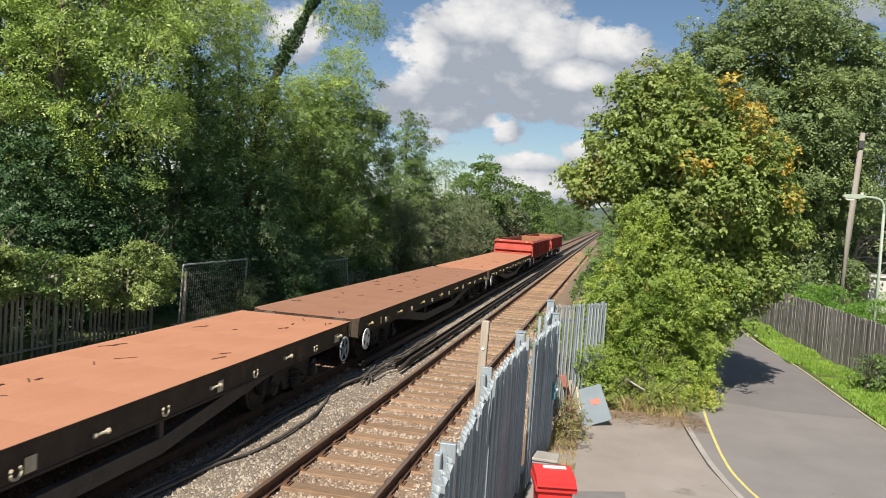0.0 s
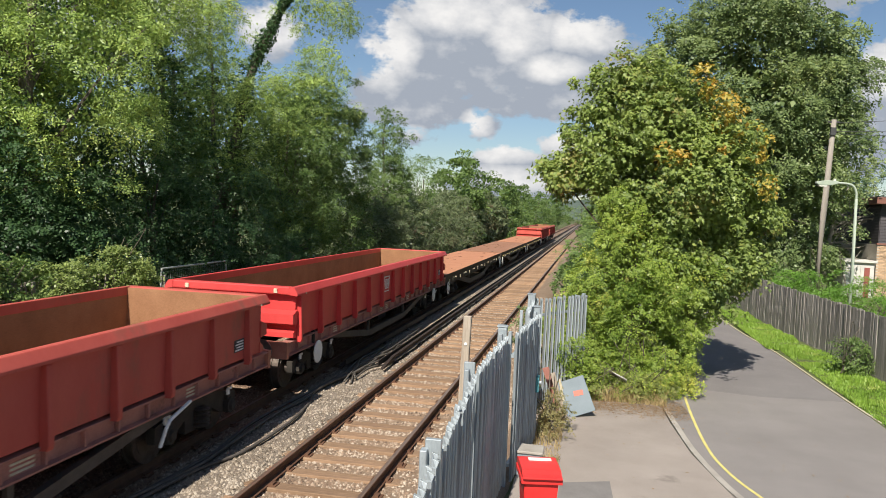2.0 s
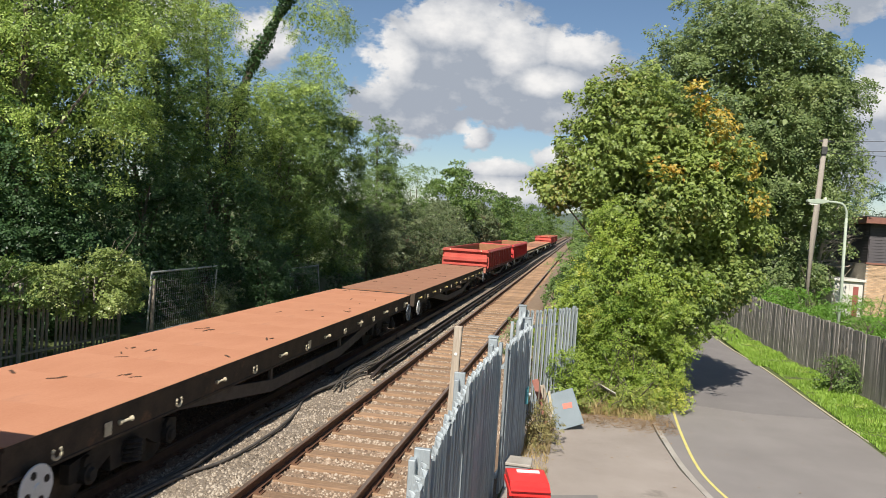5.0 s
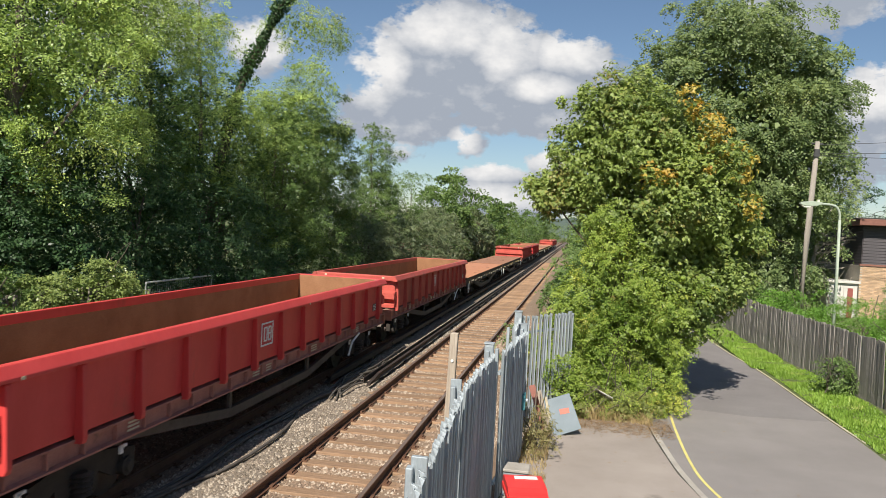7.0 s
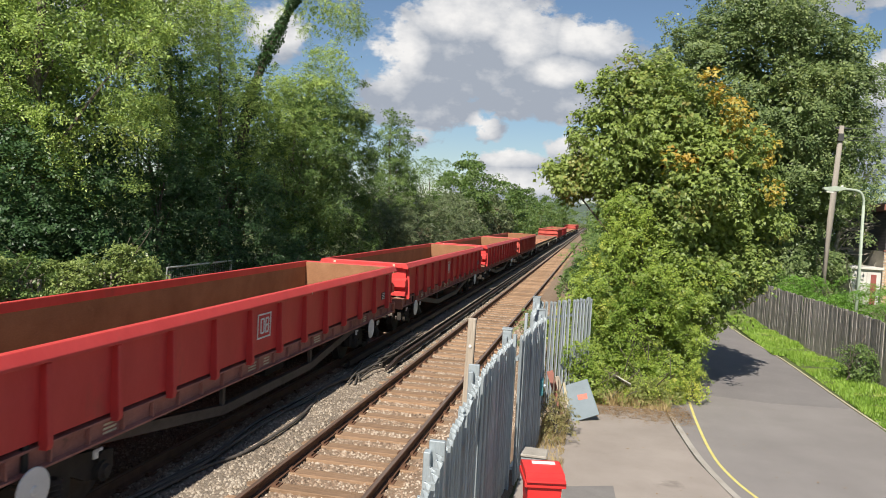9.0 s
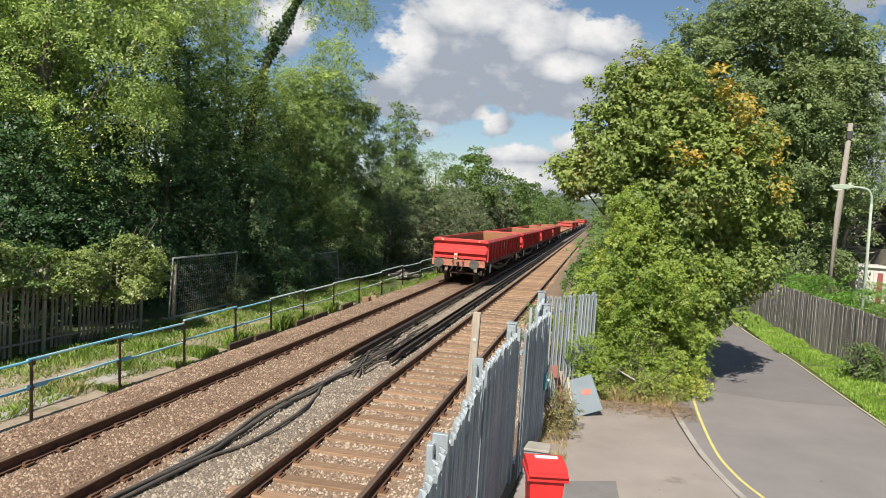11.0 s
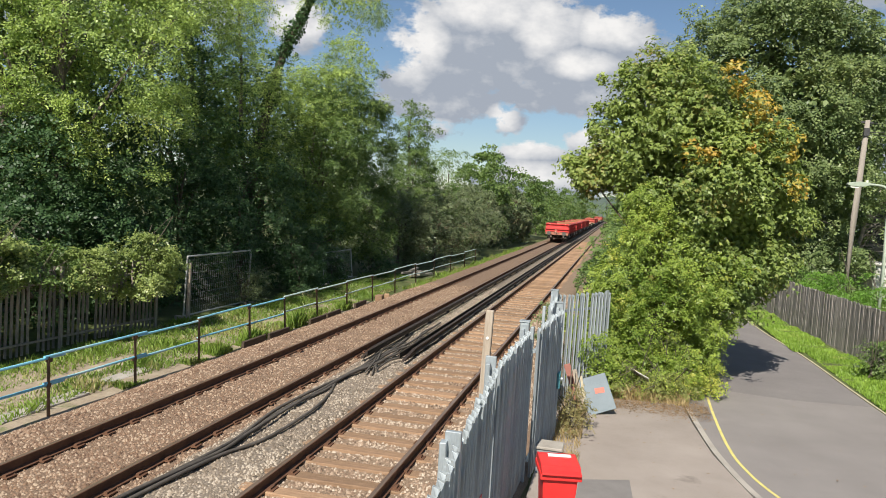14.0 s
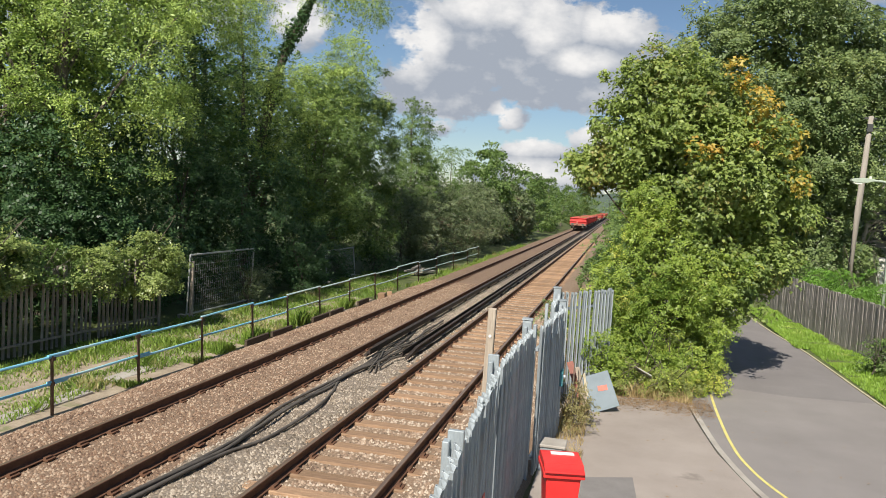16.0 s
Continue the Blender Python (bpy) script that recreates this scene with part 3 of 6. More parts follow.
def lobed_arrays(pts, size, rng, out=None, droop=0.5):
    """Three-lobed leaves, each folded along its midrib, two halves of four corners."""
    n = len(pts)
    nrm = rng.normal(size=(n, 3)) * 0.55 + np.array([0, -0.25, 0.7])
    if out is not None:
        nrm = nrm + out * 0.45
    nrm /= np.linalg.norm(nrm, axis=1, keepdims=True)
    a = rng.normal(size=(n, 3)) * 0.8 + (out * 0.6 if out is not None else 0)
    a[:, 2] -= droop
    a -= nrm * (a * nrm).sum(1, keepdims=True)
    a /= np.linalg.norm(a, axis=1, keepdims=True)
    b = np.cross(nrm, a)
    s = size * rng.uniform(0.55, 1.3, size=(n, 1))
    plan = ((0.0, 0.0, 0.0), (0.34, 0.50, 0.03), (0.52, 0.19, 0.06), (1.0, 0.0, -0.14), (0.52, -0.19, 0.06), (0.34, -0.50, 0.03))
    v = np.stack([pts + a * s * (u - 0.4) + b * s * w + nrm * s * h for u, w, h in plan], axis=1).reshape(-1, 3)
    f = np.array([(0, 1, 2, 3), (0, 3, 4, 5)])
    return v, (f[None] + 6 * np.arange(n)[:, None, None]).reshape(-1, 4)


def crown_points(lobes, clumps, per, spread, rng, floor_z=-9, shell=0.72, flat=0.6, stray=0.12, gaps=-0.28):
    """Leaf points in clumps over the shells of overlapping ellipsoids, with gaps."""
    L = np.array(lobes, float)
    area = (L[:, 3] * L[:, 4] + L[:, 3] * L[:, 5] + L[:, 4] * L[:, 5])
    which = rng.choice(len(L), size=clumps, p=area / area.sum())
    d = rng.normal(size=(clumps, 3))
    d /= np.linalg.norm(d, axis=1, keepdims=True)
    r = shell + (1.06 - shell) * rng.random((clumps, 1)) ** 0.6
    r = np.where(rng.random((clumps, 1)) < stray, r * rng.uniform(1.05, 1.3, (clumps, 1)), r)
    c = L[which, :3] + d * L[which, 3:] * r
    inside = np.zeros(clumps, int)
    for i in range(len(L)):
        q = ((c - L[i, :3]) / (L[i, 3:] * 0.72))
        inside += ((q ** 2).sum(1) < 1) & (which != i)
    keep = (inside == 0) & (c[:, 2] > floor_z)
    wob = np.array([noise.noise(Vector(p) * 0.55) for p in c])
    keep &= wob > gaps
    c, d = c[keep], d[keep]
    n = rng.integers(int(per * 0.6), int(per * 1.4) + 1, size=len(c))
    idx = np.repeat(np.arange(len(c)), n)
    # each bough is a domed cushion, leafy on its upper and outer side
    u = rng.normal(size=(len(idx), 3)) + d[idx] * 0.7 + np.array([0, 0, 0.45])
    u /= np.linalg.norm(u, axis=1, keepdims=True)
    sc = rng.uniform(0.55, 1.3, size=len(c))[idx][:, None]
    pts = c[idx] + u * np.array([1, 1, flat]) * (2.0 * spread * sc * rng.uniform(0.62, 1.06, size=(len(idx), 1)))
    pts += rng.normal(size=pts.shape) * spread * 0.16
    ok = pts[:, 2] > floor_z
    return pts[ok], (u + 0.5 * d[idx])[ok], c


def limb_mesh(name, base, height, radius, targets, rng, parent, material):
    """A tapered, slightly bent trunk with limbs to some of the crown's clumps."""
    bm = bmesh.new()
    base = Vector(base)
    lean = Vector((rng.normal() * 0.04, rng.normal() * 0.04, 1))
    line = [base + lean * (height * k / 6) + Vector((rng.normal() * 0.08, rng.normal() * 0.08, 0)) * (k > 0) for k in range(7)]
    tube(bm, line, [radius * (1.25 if k == 0 else 1 - 0.13 * k) for k in range(7)], 9)
    for t in targets:
        t = Vector(t)
        k = min(5, max(1, int((t.z - base.z) / height * 4)))
        s = line[k]
        mid = s.lerp(t, 0.5) + Vector((rng.normal() * 0.35, rng.normal() * 0.35, 0.3 + abs(rng.normal()) * 0.4))
        r = radius * 0.24
        tube(bm, spline([s, mid, t], 3), [r * (1 - 0.14 * i) for i in range(7)], 5)
    return part(name, bm, material, parent)


def tree(name, label, base, lobes, clumps, per, spread, size, leaf, trunk_r, seed, category="tree", limbs=14, floor_z=0.3, shell=0.72, flat=0.6, slim=0.62, droop=0.25, extra=None, spray=True, gaps=-0.28, share=0.28, lobed=0.0, inner_size=0.68, inner_share=0.3):
    """lobes are relative to the base point; the trunk stands at the base."""
    rng = np.random.default_rng(seed)
    top = empty(name, Matrix.Translation(base))
    pts, out, cl = crown_points(lobes, int(clumps * 0.56), int(per * 1.75), spread, rng, floor_z, shell, flat, 0.12, gaps)
    # smaller leaves deep inside close the crown
    inner = [(x, y, z, a * 0.62, b * 0.62, c * 0.62) for x, y, z, a, b, c in lobes]
    p2, o2, _ = crown_points(inner, max(20, int(clumps * inner_share)), per * 0.55, spread * 1.2, rng, floor_z, 0.3, flat, 0.0)
    if lobed:
        k = rng.random(len(pts)) < lobed
        v, f = lobed_arrays(pts[k], size, rng, out[k], droop)
        mesh_from("crown", v, f, leaf, top)
        v, f = leaf_arrays(p2, size * inner_size, rng, o2, droop, 0.8)
        mesh_from("inner_crown", v, f, leaf, top)
    else:
        v, f = spray_arrays(pts, size, rng, out, droop, slim, share) if spray else leaf_arrays(pts, size, rng, out, droop, slim)
        v2, f2 = leaf_arrays(p2, size * inner_size, rng, o2, droop, 0.75)
        mesh_from("crown", np.concatenate([v, v2]), np.concatenate([f, f2 + len(v)]), leaf, top)
    if extra:
        mat2, lobes2, n2 = extra
        p2, o2, _ = crown_points(lobes2, n2, per, spread, rng, floor_z, 0.4, flat)
        k = rng.random(len(p2)) < 0.9
        v, f = lobed_arrays(p2[k], size, rng, o2[k], droop)
        mesh_from("turned_bough", v, f, mat2, top, "leaves turned orange and yellow")
    h = max(l[2] + l[5] * 0.5 for l in lobes)
    pick = cl[rng.choice(len(cl), size=min(limbs, len(cl)), replace=False)] if limbs else []
    limb_mesh("trunk", (0, 0, -0.1), h, trunk_r, pick, rng, top, M["bark"])
    return tagged(top, label, category)


def tufts(name, label, boxes, count, height, material, seed, width=0.012, category="grass", lean=0.5):
    """Grass blades over rectangles (x0, x1, y0, y1, z)."""
    rng = np.random.default_rng(seed)
    area = np.array([(b[1] - b[0]) * (b[3] - b[2]) for b in boxes])
    w = rng.choice(len(boxes), size=count, p=area / area.sum())
    B = np.array(boxes)[w]
    p = np.stack([B[:, 0] + (B[:, 1] - B[:, 0]) * rng.random(count), B[:, 2] + (B[:, 3] - B[:, 2]) * rng.random(count), B[:, 4]], axis=1)
    p[:, 2] = np.maximum(p[:, 2], [profile(q) - 0.01 for q in p[:, 0]])
    wob = np.array([noise.noise(Vector((q[0], q[1], 0)) * 0.9) for q in p])
    h = height * rng.uniform(0.4, 1.3, size=count) * np.clip(0.75 + wob, 0.15, 1.6)
    a = rng.uniform(0, 6.283, count)
    side = np.stack([np.cos(a), np.sin(a), 0 * a], 1) * width * rng.uniform(0.6, 1.6, (count, 1))
    bend = np.stack([-np.sin(a), np.cos(a), 0 * a], 1) * (h * lean * rng.uniform(0.1, 1, count))[:, None]
    up = np.stack([0 * h, 0 * h, h], 1)
    v = np.stack([p - side, p + side, p + bend * 0.35 + up * 0.6 + side * 0.7, p + bend + up], 1).reshape(-1, 3)
    ob = mesh_from(name, v, np.arange(4 * count).reshape(count, 4), material)
    return tagged(ob, label, category, kind="stuff")


# ---- ground, tracks, road ----
RAILS = (-7.565, -6.055, -4.265, -2.76)
TRACKS = (-6.81, -3.5125)
ROAD_Z = -0.5


def profile(x):
    """Height of the ground across the line."""
    pts = [(-400, 3.0), (-60, 1.0), (-22, 0.2), (-14, -0.42), (-9.7, -0.50), (-8.9, -0.45), (-1.9, -0.42), (-1.2, -0.56), (6.2, -0.56), (6.5, -0.46), (7.9, -0.38), (12, 0.0), (25, 0.3), (400, 4.0)]
    for (a, za), (b, zb) in zip(pts, pts[1:]):
        if x <= b:
            return za + (zb - za) * (x - a) / (b - a)
    return pts[-1][1]


def sheet(name, label, xs, ys, height, material, category, jitter=0.0, seed=1):
    rng = np.random.default_rng(seed)
    v = np.array([(x, y, height(x, y) + rng.normal() * jitter) for y in ys for x in xs])
    nx, ny = len(xs), len(ys)
    f = np.array([(j * nx + i, j * nx + i + 1, (j + 1) * nx + i + 1, (j + 1) * nx + i) for j in range(ny - 1) for i in range(nx - 1)])
    return tagged(mesh_from(name, v, f, material, smooth=True), label, category, kind="structure")


xs = [-400, -200, -100, -60, -40, -30, -25, -22, -19, -16, -14, -12, -10.5, -9.7, -9.3, -8.9, -6, -3, -1.9, -1.5, -1.2, 1, 3, 6.2, 6.5, 7.2, 7.9, 10, 12, 18, 25, 40, 80, 200, 400]
ys = [-60, -30, -15, -5, 0, 5, 10, 15, 20, 25, 30, 35, 40, 50, 60, 80, 100, 140, 200, 300, 450, 700, 1100]
sheet("ground", "rough grass and bare earth beside the railway line", xs, ys, lambda x, y: profile(x), M["earth"], "ground")


def ballast_height(x, y):
    """Shoulders slope down; the beds sag a little between the rails."""
    off = min(abs(x - c) for c in TRACKS)
    z = -0.205 if off < 0.9 else -0.145 if off > 1.1 else -0.205 + 0.06 * (off - 0.9) / 0.2
    if off < 0.9 and x < -5:
        z = -0.185
    if x < -8.5:
        z -= (-8.5 - x) * 0.33
    if x > -2.0:
        z -= (x + 2.0) * 0.45
    return z + 0.022 * noise.noise(Vector((x * 1.6, y * 1.6, 0)))


bx = [-9.45, -9.2, -8.9, -8.6] + [-8.4 + 0.15 * i for i in range(49)] + [-1.2, -1.05]
by = [-8 + 0.35 * i for i in range(130)] + [38 + 1.5 * i for i in range(40)] + [100, 130, 180, 260, 400, 600]
for part_x, bed_label, bed_mat in (([x for x in bx if x < -5.63], "rust-brown crushed-stone ballast", "ballast"), ([x for x in bx if -5.72 < x < -4.45], "grey crushed-stone ballast between the tracks", "ballast_grey"),
                                   ([x for x in bx if x > -4.55], "pale brown crushed-stone ballast", "ballast_pale")):
    sheet("ballast_bed", bed_label, part_x, by, ballast_height, M[bed_mat], "ballast", 0.0)
sheet("cess_path", "pale trodden dirt path beside the blue handrail", [-12.2, -11.5, -10.8, -10.2, -9.7, -9.35], [-6 + 1.0 * i for i in range(36)],
      lambda x, y: -0.40 + 0.03 * noise.noise(Vector((x, y, 3))) - (0.04 if x > -9.4 else 0), M["path_dirt"], "path", 0.008, 4)


def stones():
    """Loose ballast stones as small uneven pyramids bedded in the surface."""
    rng = np.random.default_rng(5)
    n = 92000
    y = 4.5 + 31 * rng.random(n) ** 1.55
    x = rng.uniform(-9.3, -1.35, n)
    p = np.stack([x, y, np.array([ballast_height(a, b) for a, b in zip(x, y)]) + 0.003], 1)
    s = rng.uniform(0.014, 0.038, (n, 1, 1))
    o = np.array([(1, 0, -0.3), (0, 1, -0.3), (-1, 0, -0.3), (0, -1, -0.3), (0.1, 0, 0.75)], float)
    v = o[None] * s * rng.uniform(0.6, 1.3, (n, 5, 1))
    a = rng.uniform(0, 6.28, n)
    c, q = np.cos(a)[:, None], np.sin(a)[:, None]
    v = np.stack([v[:, :, 0] * c - v[:, :, 1] * q, v[:, :, 0] * q + v[:, :, 1] * c, v[:, :, 2]], 2) + p[:, None]
    t = np.array([(0, 1, 4), (1, 2, 4), (2, 3, 4), (3, 0, 4)])
    for lo, hi, mat, tone in ((-9.4, -5.75, "stone_brown", "loose rust-brown ballast stones"), (-5.75, -4.4, "stone_grey", "loose grey ballast stones between the tracks"), (-4.4, -1.0, "stone", "loose pale brown ballast stones")):
        k = np.where((x >= lo) & (x < hi))[0]
        f = (t[None] + 5 * np.arange(len(k))[:, None, None]).reshape(-1, 3)
        tagged(mesh_from("ballast_stones", v[k].reshape(-1, 3), f, M[mat]), tone, "stones", kind="stuff")


stones()


def rails():
    prof = [(-0.07, -0.16), (0.07, -0.16), (0.07, -0.148), (0.012, -0.125), (0.012, -0.045), (0.036, -0.035), (0.036, -0.006), (0.028, 0.0),
            (-0.028, 0.0), (-0.036, -0.006), (-0.036, -0.035), (-0.012, -0.045), (-0.012, -0.125), (-0.07, -0.148)]
    for i, x in enumerate(RAILS):
        bm = bmesh.new()
        prism(bm, prof, -20, 420)
        for f in bm.faces:
            if f.normal.z > 0.9 and f.calc_center_median().z > -0.01:
                f.material_index = 1
        ob = finish("running_rail", bm, [M["rail_rust"], M["rail_top"]])
        ob.location.x = x
        tagged(ob, "long rusty steel running rail on timber sleepers", "rail", "running rails of both tracks")


rails()


def sleepers():
    bm = bmesh.new()
    block(bm, (0, 0, -0.075), (2.55, 0.25, 0.15))
    bevelled(bm, 0.012)
    me_ob = finish("sleeper", bm, M["sleeper"])
    me = me_ob.data
    bpy.data.objects.remove(me_ob)
    cb = bmesh.new()
    block(cb, (0, 0, 0.006), (0.30, 0.17, 0.02))
    for s in (-1, 1):
        block(cb, (s * 0.085, 0, 0.02), (0.05, 0.13, 0.045))
    chair_ob = finish("chair", cb, M["rail_rust"])
    chair = chair_ob.data
    bpy.data.objects.remove(chair_ob)
    rng = random.Random(7)
    for ti, cx in enumerate(TRACKS):
        track = tagged(empty("track_bed", Matrix.Translation((cx, 0, -0.16))), "row of weathered brown timber sleepers set in ballast", "railway track", "the two tracks")
        y = -9.0 + 0.2 * ti
        n = 0
        while y < 100:
            low = 0.045 if ti == 0 else 0.0
            ob = shared("sleeper", me, track, pose(rng.uniform(-0.03, 0.03), y, -low + rng.uniform(-0.012, 0.008), rng.uniform(-0.6, 0.6), 0, rng.uniform(-0.5, 0.5)))
            if y < 40:
                for s in (-1, 1):
                    shared("rail_chair", chair, ob, Matrix.Translation((s * 0.7525, 0, low)))
            y += 0.66
            n += 1


def third_rails():
    for x, y0 in ((-5.645, 16.9), (-4.675, 17.1)):
        thing = tagged(empty("conductor_rail", Matrix.Translation((x, 0, 0))), "black conductor rail on insulator pots with side boards", "conductor rail", "conductor rails between the tracks")
        bm = bmesh.new()
        prism(bm, [(-0.06, -0.04), (0.06, -0.04), (0.025, -0.015), (0.025, 0.045), (0.038, 0.05), (0.038, 0.085), (-0.038, 0.085), (-0.038, 0.05), (-0.025, 0.045), (-0.025, -0.015)], y0 + 0.9, 420)
        ramp = [bm.verts.new(p) for p in ((-0.038, y0 + 0.9, 0.085), (0.038, y0 + 0.9, 0.085), (0.038, y0, -0.02), (-0.038, y0, -0.02), (-0.038, y0 + 0.9, -0.03), (0.038, y0 + 0.9, -0.03), (0.038, y0, -0.06), (-0.038, y0, -0.06))]
        for q in ((0, 1, 2, 3), (7, 6, 5, 4), (3, 2, 6, 7), (0, 3, 7, 4), (1, 5, 6, 2)):
            bm.faces.new([ramp[i] for i in q])
        part("rail", bm, M["third_rail"], thing)
        s = 1 if x < -5 else -1
        bm = bmesh.new()
        block(bm, (s * 0.115, y0 + 2.95, 0.06), (0.022, 5.9, 0.13))
        gb = part("guard_board", bm, M["third_rail"], thing)
        for k in range(1, 14):
            shared("guard_board", gb.data, thing, Matrix.Translation((0, 5.95 * k, 0)))
        pot = bmesh.new()
        rod(pot, (0, 0, -0.17), (0, 0, -0.04), 0.075, 0.05, 10)
        pm = part("insulator", pot, M["wire"], thing)
        pm.location.y = y0 + 1.2
        for k in range(1, 20):
            shared("insulator", pm.data, thing, Matrix.Translation((0, y0 + 1.2 + 2.7 * k, 0)))


third_rails()


def cables():
    rng = random.Random(3)
    near = [(-6.05, 3.5), (-5.80, 6.0), (-5.62, 7.93), (-5.49, 9.05), (-5.41, 9.94)]
    lines = [near + [(-5.49, 10.78), (-5.61, 12.28), (-5.49, 14.15), (-5.47, 14.95), (-5.36, 16.36), (-5.33, 18.37), (-5.50, 21.0)],
             near + [(-5.45, 10.85), (-5.52, 12.3), (-5.38, 14.0), (-5.50, 15.0), (-5.42, 16.5), (-5.60, 18.2)],
             near + [(-5.13, 10.72), (-5.07, 12.38), (-5.26, 13.77), (-5.47, 14.85), (-5.25, 16.5), (-4.98, 18.2), (-4.72, 19.6)],
             near + [(-5.40, 10.8), (-5.45, 12.4), (-5.44, 14.1), (-5.36, 15.3), (-5.15, 17.0), (-5.22, 19.5), (-5.22, 23.2)]]
    for i, way in enumerate(lines):
        off = (-0.075, 0.0, 0.075, 0.02)[i]
        pts = [(x + off * (1.0 if k < 5 else 0.5), y, -0.10 + (0.035 if i == 3 else 0.0) + 0.018 * math.sin(2.1 * k + i)) for k, (x, y) in enumerate(way)]
        bm = bmesh.new()
        tube(bm, spline(pts, 9), 0.028, 7)
        tagged(finish("traction_cable", bm, M["cable"], smooth=True), "thick black rubber traction cable lying on ballast", "cable", "traction cables between the tracks")

    for i in range(5):
        x0, y0 = -5.42 + 0.13 * i, 15.6 + rng.uniform(0, 0.8)
        pts = [(x0 + 0.16 * math.sin(1.7 * k + i) + rng.uniform(-0.05, 0.05), y0 + 1.0 * k, -0.10 + 0.035 * ((i + k) % 3)) for k in range(5 + i % 3)]
        bm = bmesh.new()
        tube(bm, spline(pts, 7), 0.022, 6)
        tagged(finish("traction_cable", bm, M["cable"], smooth=True), "dusty coiled traction cable between the conductor rails", "cable", "traction cables between the tracks")


cables()


def ribbon(name, label, pts, width, z, material, category, thick=0.006):
    """A flat painted or cast strip along points (x, y)."""
    line = spline([(x, y, 0) for x, y in pts], 6)
    bm = bmesh.new()
    rows = []
    for i, p in enumerate(line):
        d = (line[min(i + 1, len(line) - 1)] - line[max(i - 1, 0)]).normalized()
        nrm = Vector((d.y, -d.x, 0)) * width / 2
        rows.append([bm.verts.new((*(p + k * nrm).to_2d(), zz)) for k, zz in ((-1, z - thick), (-1, z), (1, z), (1, z - thick))])
    for a, b in zip(rows, rows[1:]):
        for k in range(3):
            bm.faces.new((a[k], a[k + 1], b[k + 1], b[k]))
    bmesh.ops.recalc_face_normals(bm, faces=bm.faces[:])
    return tagged(finish(name, bm, material), label, category, kind="structure")


def flat_area(name, label, outline, z, material, category, thick=0.12):
    bm = bmesh.new()
    top = [bm.verts.new((x, y, z)) for x, y in outline]
    low = [bm.verts.new((x, y, z - thick)) for x, y in outline]
    bm.faces.new(top)
    n = len(top)
    for i in range(n):
        bm.faces.new((top[i], low[i], low[(i + 1) % n], top[(i + 1) % n]))
    bmesh.ops.triangulate(bm, faces=[f for f in bm.faces if len(f.verts) > 4])
    bmesh.ops.recalc_face_normals(bm, faces=bm.faces[:])
    return tagged(finish(name, bm, material), label, category, kind="structure")


KERB = [(4.6, 8.3), (3.1, 10.6), (2.47, 12.2), (2.1, 14.18), (1.93, 16.2), (1.86, 17.5)]
flat_area("road", "grey asphalt road curving past the trees", [(1.86, 17.5), (1.93, 16.2), (2.1, 14.18), (2.47, 12.2), (3.1, 10.6), (4.6, 8.3), (5.5, -15), (9.0, -15), (7.65, 6), (6.8, 14), (6.5, 17), (6.34, 20.8), (6.22, 26.5), (5.8, 33.7), (5.3, 60), (2.2, 60), (2.3, 30), (1.75, 20)], ROAD_Z, M["asphalt"], "road")
flat_area("pavement", "pale worn concrete hardstanding beside the fence", [(-1.0, -15), (5.4, -15), (4.5, 8.25), (3.0, 10.6), (2.37, 12.2), (2.0, 14.18), (1.83, 16.2), (1.76, 17.6), (0.3, 18.6), (-1.0, 18.2)], ROAD_Z + 0.012, M["concrete"], "pavement")
flat_area("tarmac_patch", "dark repaired patch in the concrete hardstanding", [(-0.35, 7.0), (0.75, 7.2), (0.50, 12.25), (-0.28, 11.95)], ROAD_Z + 0.018, M["tarmac_dark"], "pavement", 0.03)
ribbon("kerb", "pale concrete edging strip between hardstanding and road", KERB, 0.11, ROAD_Z + 0.016, M["kerb"], "kerb", 0.12)
flat_area("road_overlay", "darker newer tarmac on the far road", [(2.45, 19.9), (4.4, 19.55), (6.31, 19.8), (6.29, 20.8), (6.17, 26.5), (5.75, 33.7), (5.25, 60), (2.25, 60), (2.35, 30), (1.85, 20.6)], ROAD_Z + 0.004, M["tarmac_far"], "road", 0.03)
ribbon("trim_yellow_line", "thin faded yellow line painted on the road", [(3.9, 9.6), (2.8, 12.34), (2.45, 13.7), (2.35, 14.97), (2.36, 17.0), (2.42, 18.85)], 0.055, ROAD_Z + 0.005, M["yellow_line"], "road marking")
ribbon("trim_verge_edge", "pale edging strip along the grass verge", [(7.63, 6), (6.78, 14), (6.48, 17), (6.32, 20.8), (6.2, 26.5), (5.78, 33.7), (5.3, 58)], 0.055, ROAD_Z + 0.03, M["pale_line"], "road edge", 0.1)

S_ROWS = [(0, -15.4), (0.5, -7.7), (1, 0.0), (1.5, 7.8), (2, 15.65), (2.5, 23.5), (3, 31.25), (3.5, 39.2), (4, 47.1), (5.25, 66.6), (6.5, 86.2), (7, 94.4), (7.5, 102.6), (8, 110.8),
          (8.5, 118.8), (9, 126.3), (9.5, 133.9), (10.4, 148.0), (11.3, 162.6), (12, 175.0), (12.5, 183.9), (13, 192.8), (14, 211.2), (14.5, 221.0), (15.25, 236.0), (16, 251.0)]
WHEEL_R = 0.42
TRAIN = []      # (wagon, place along the train at 1 s)
WHEELSETS = []


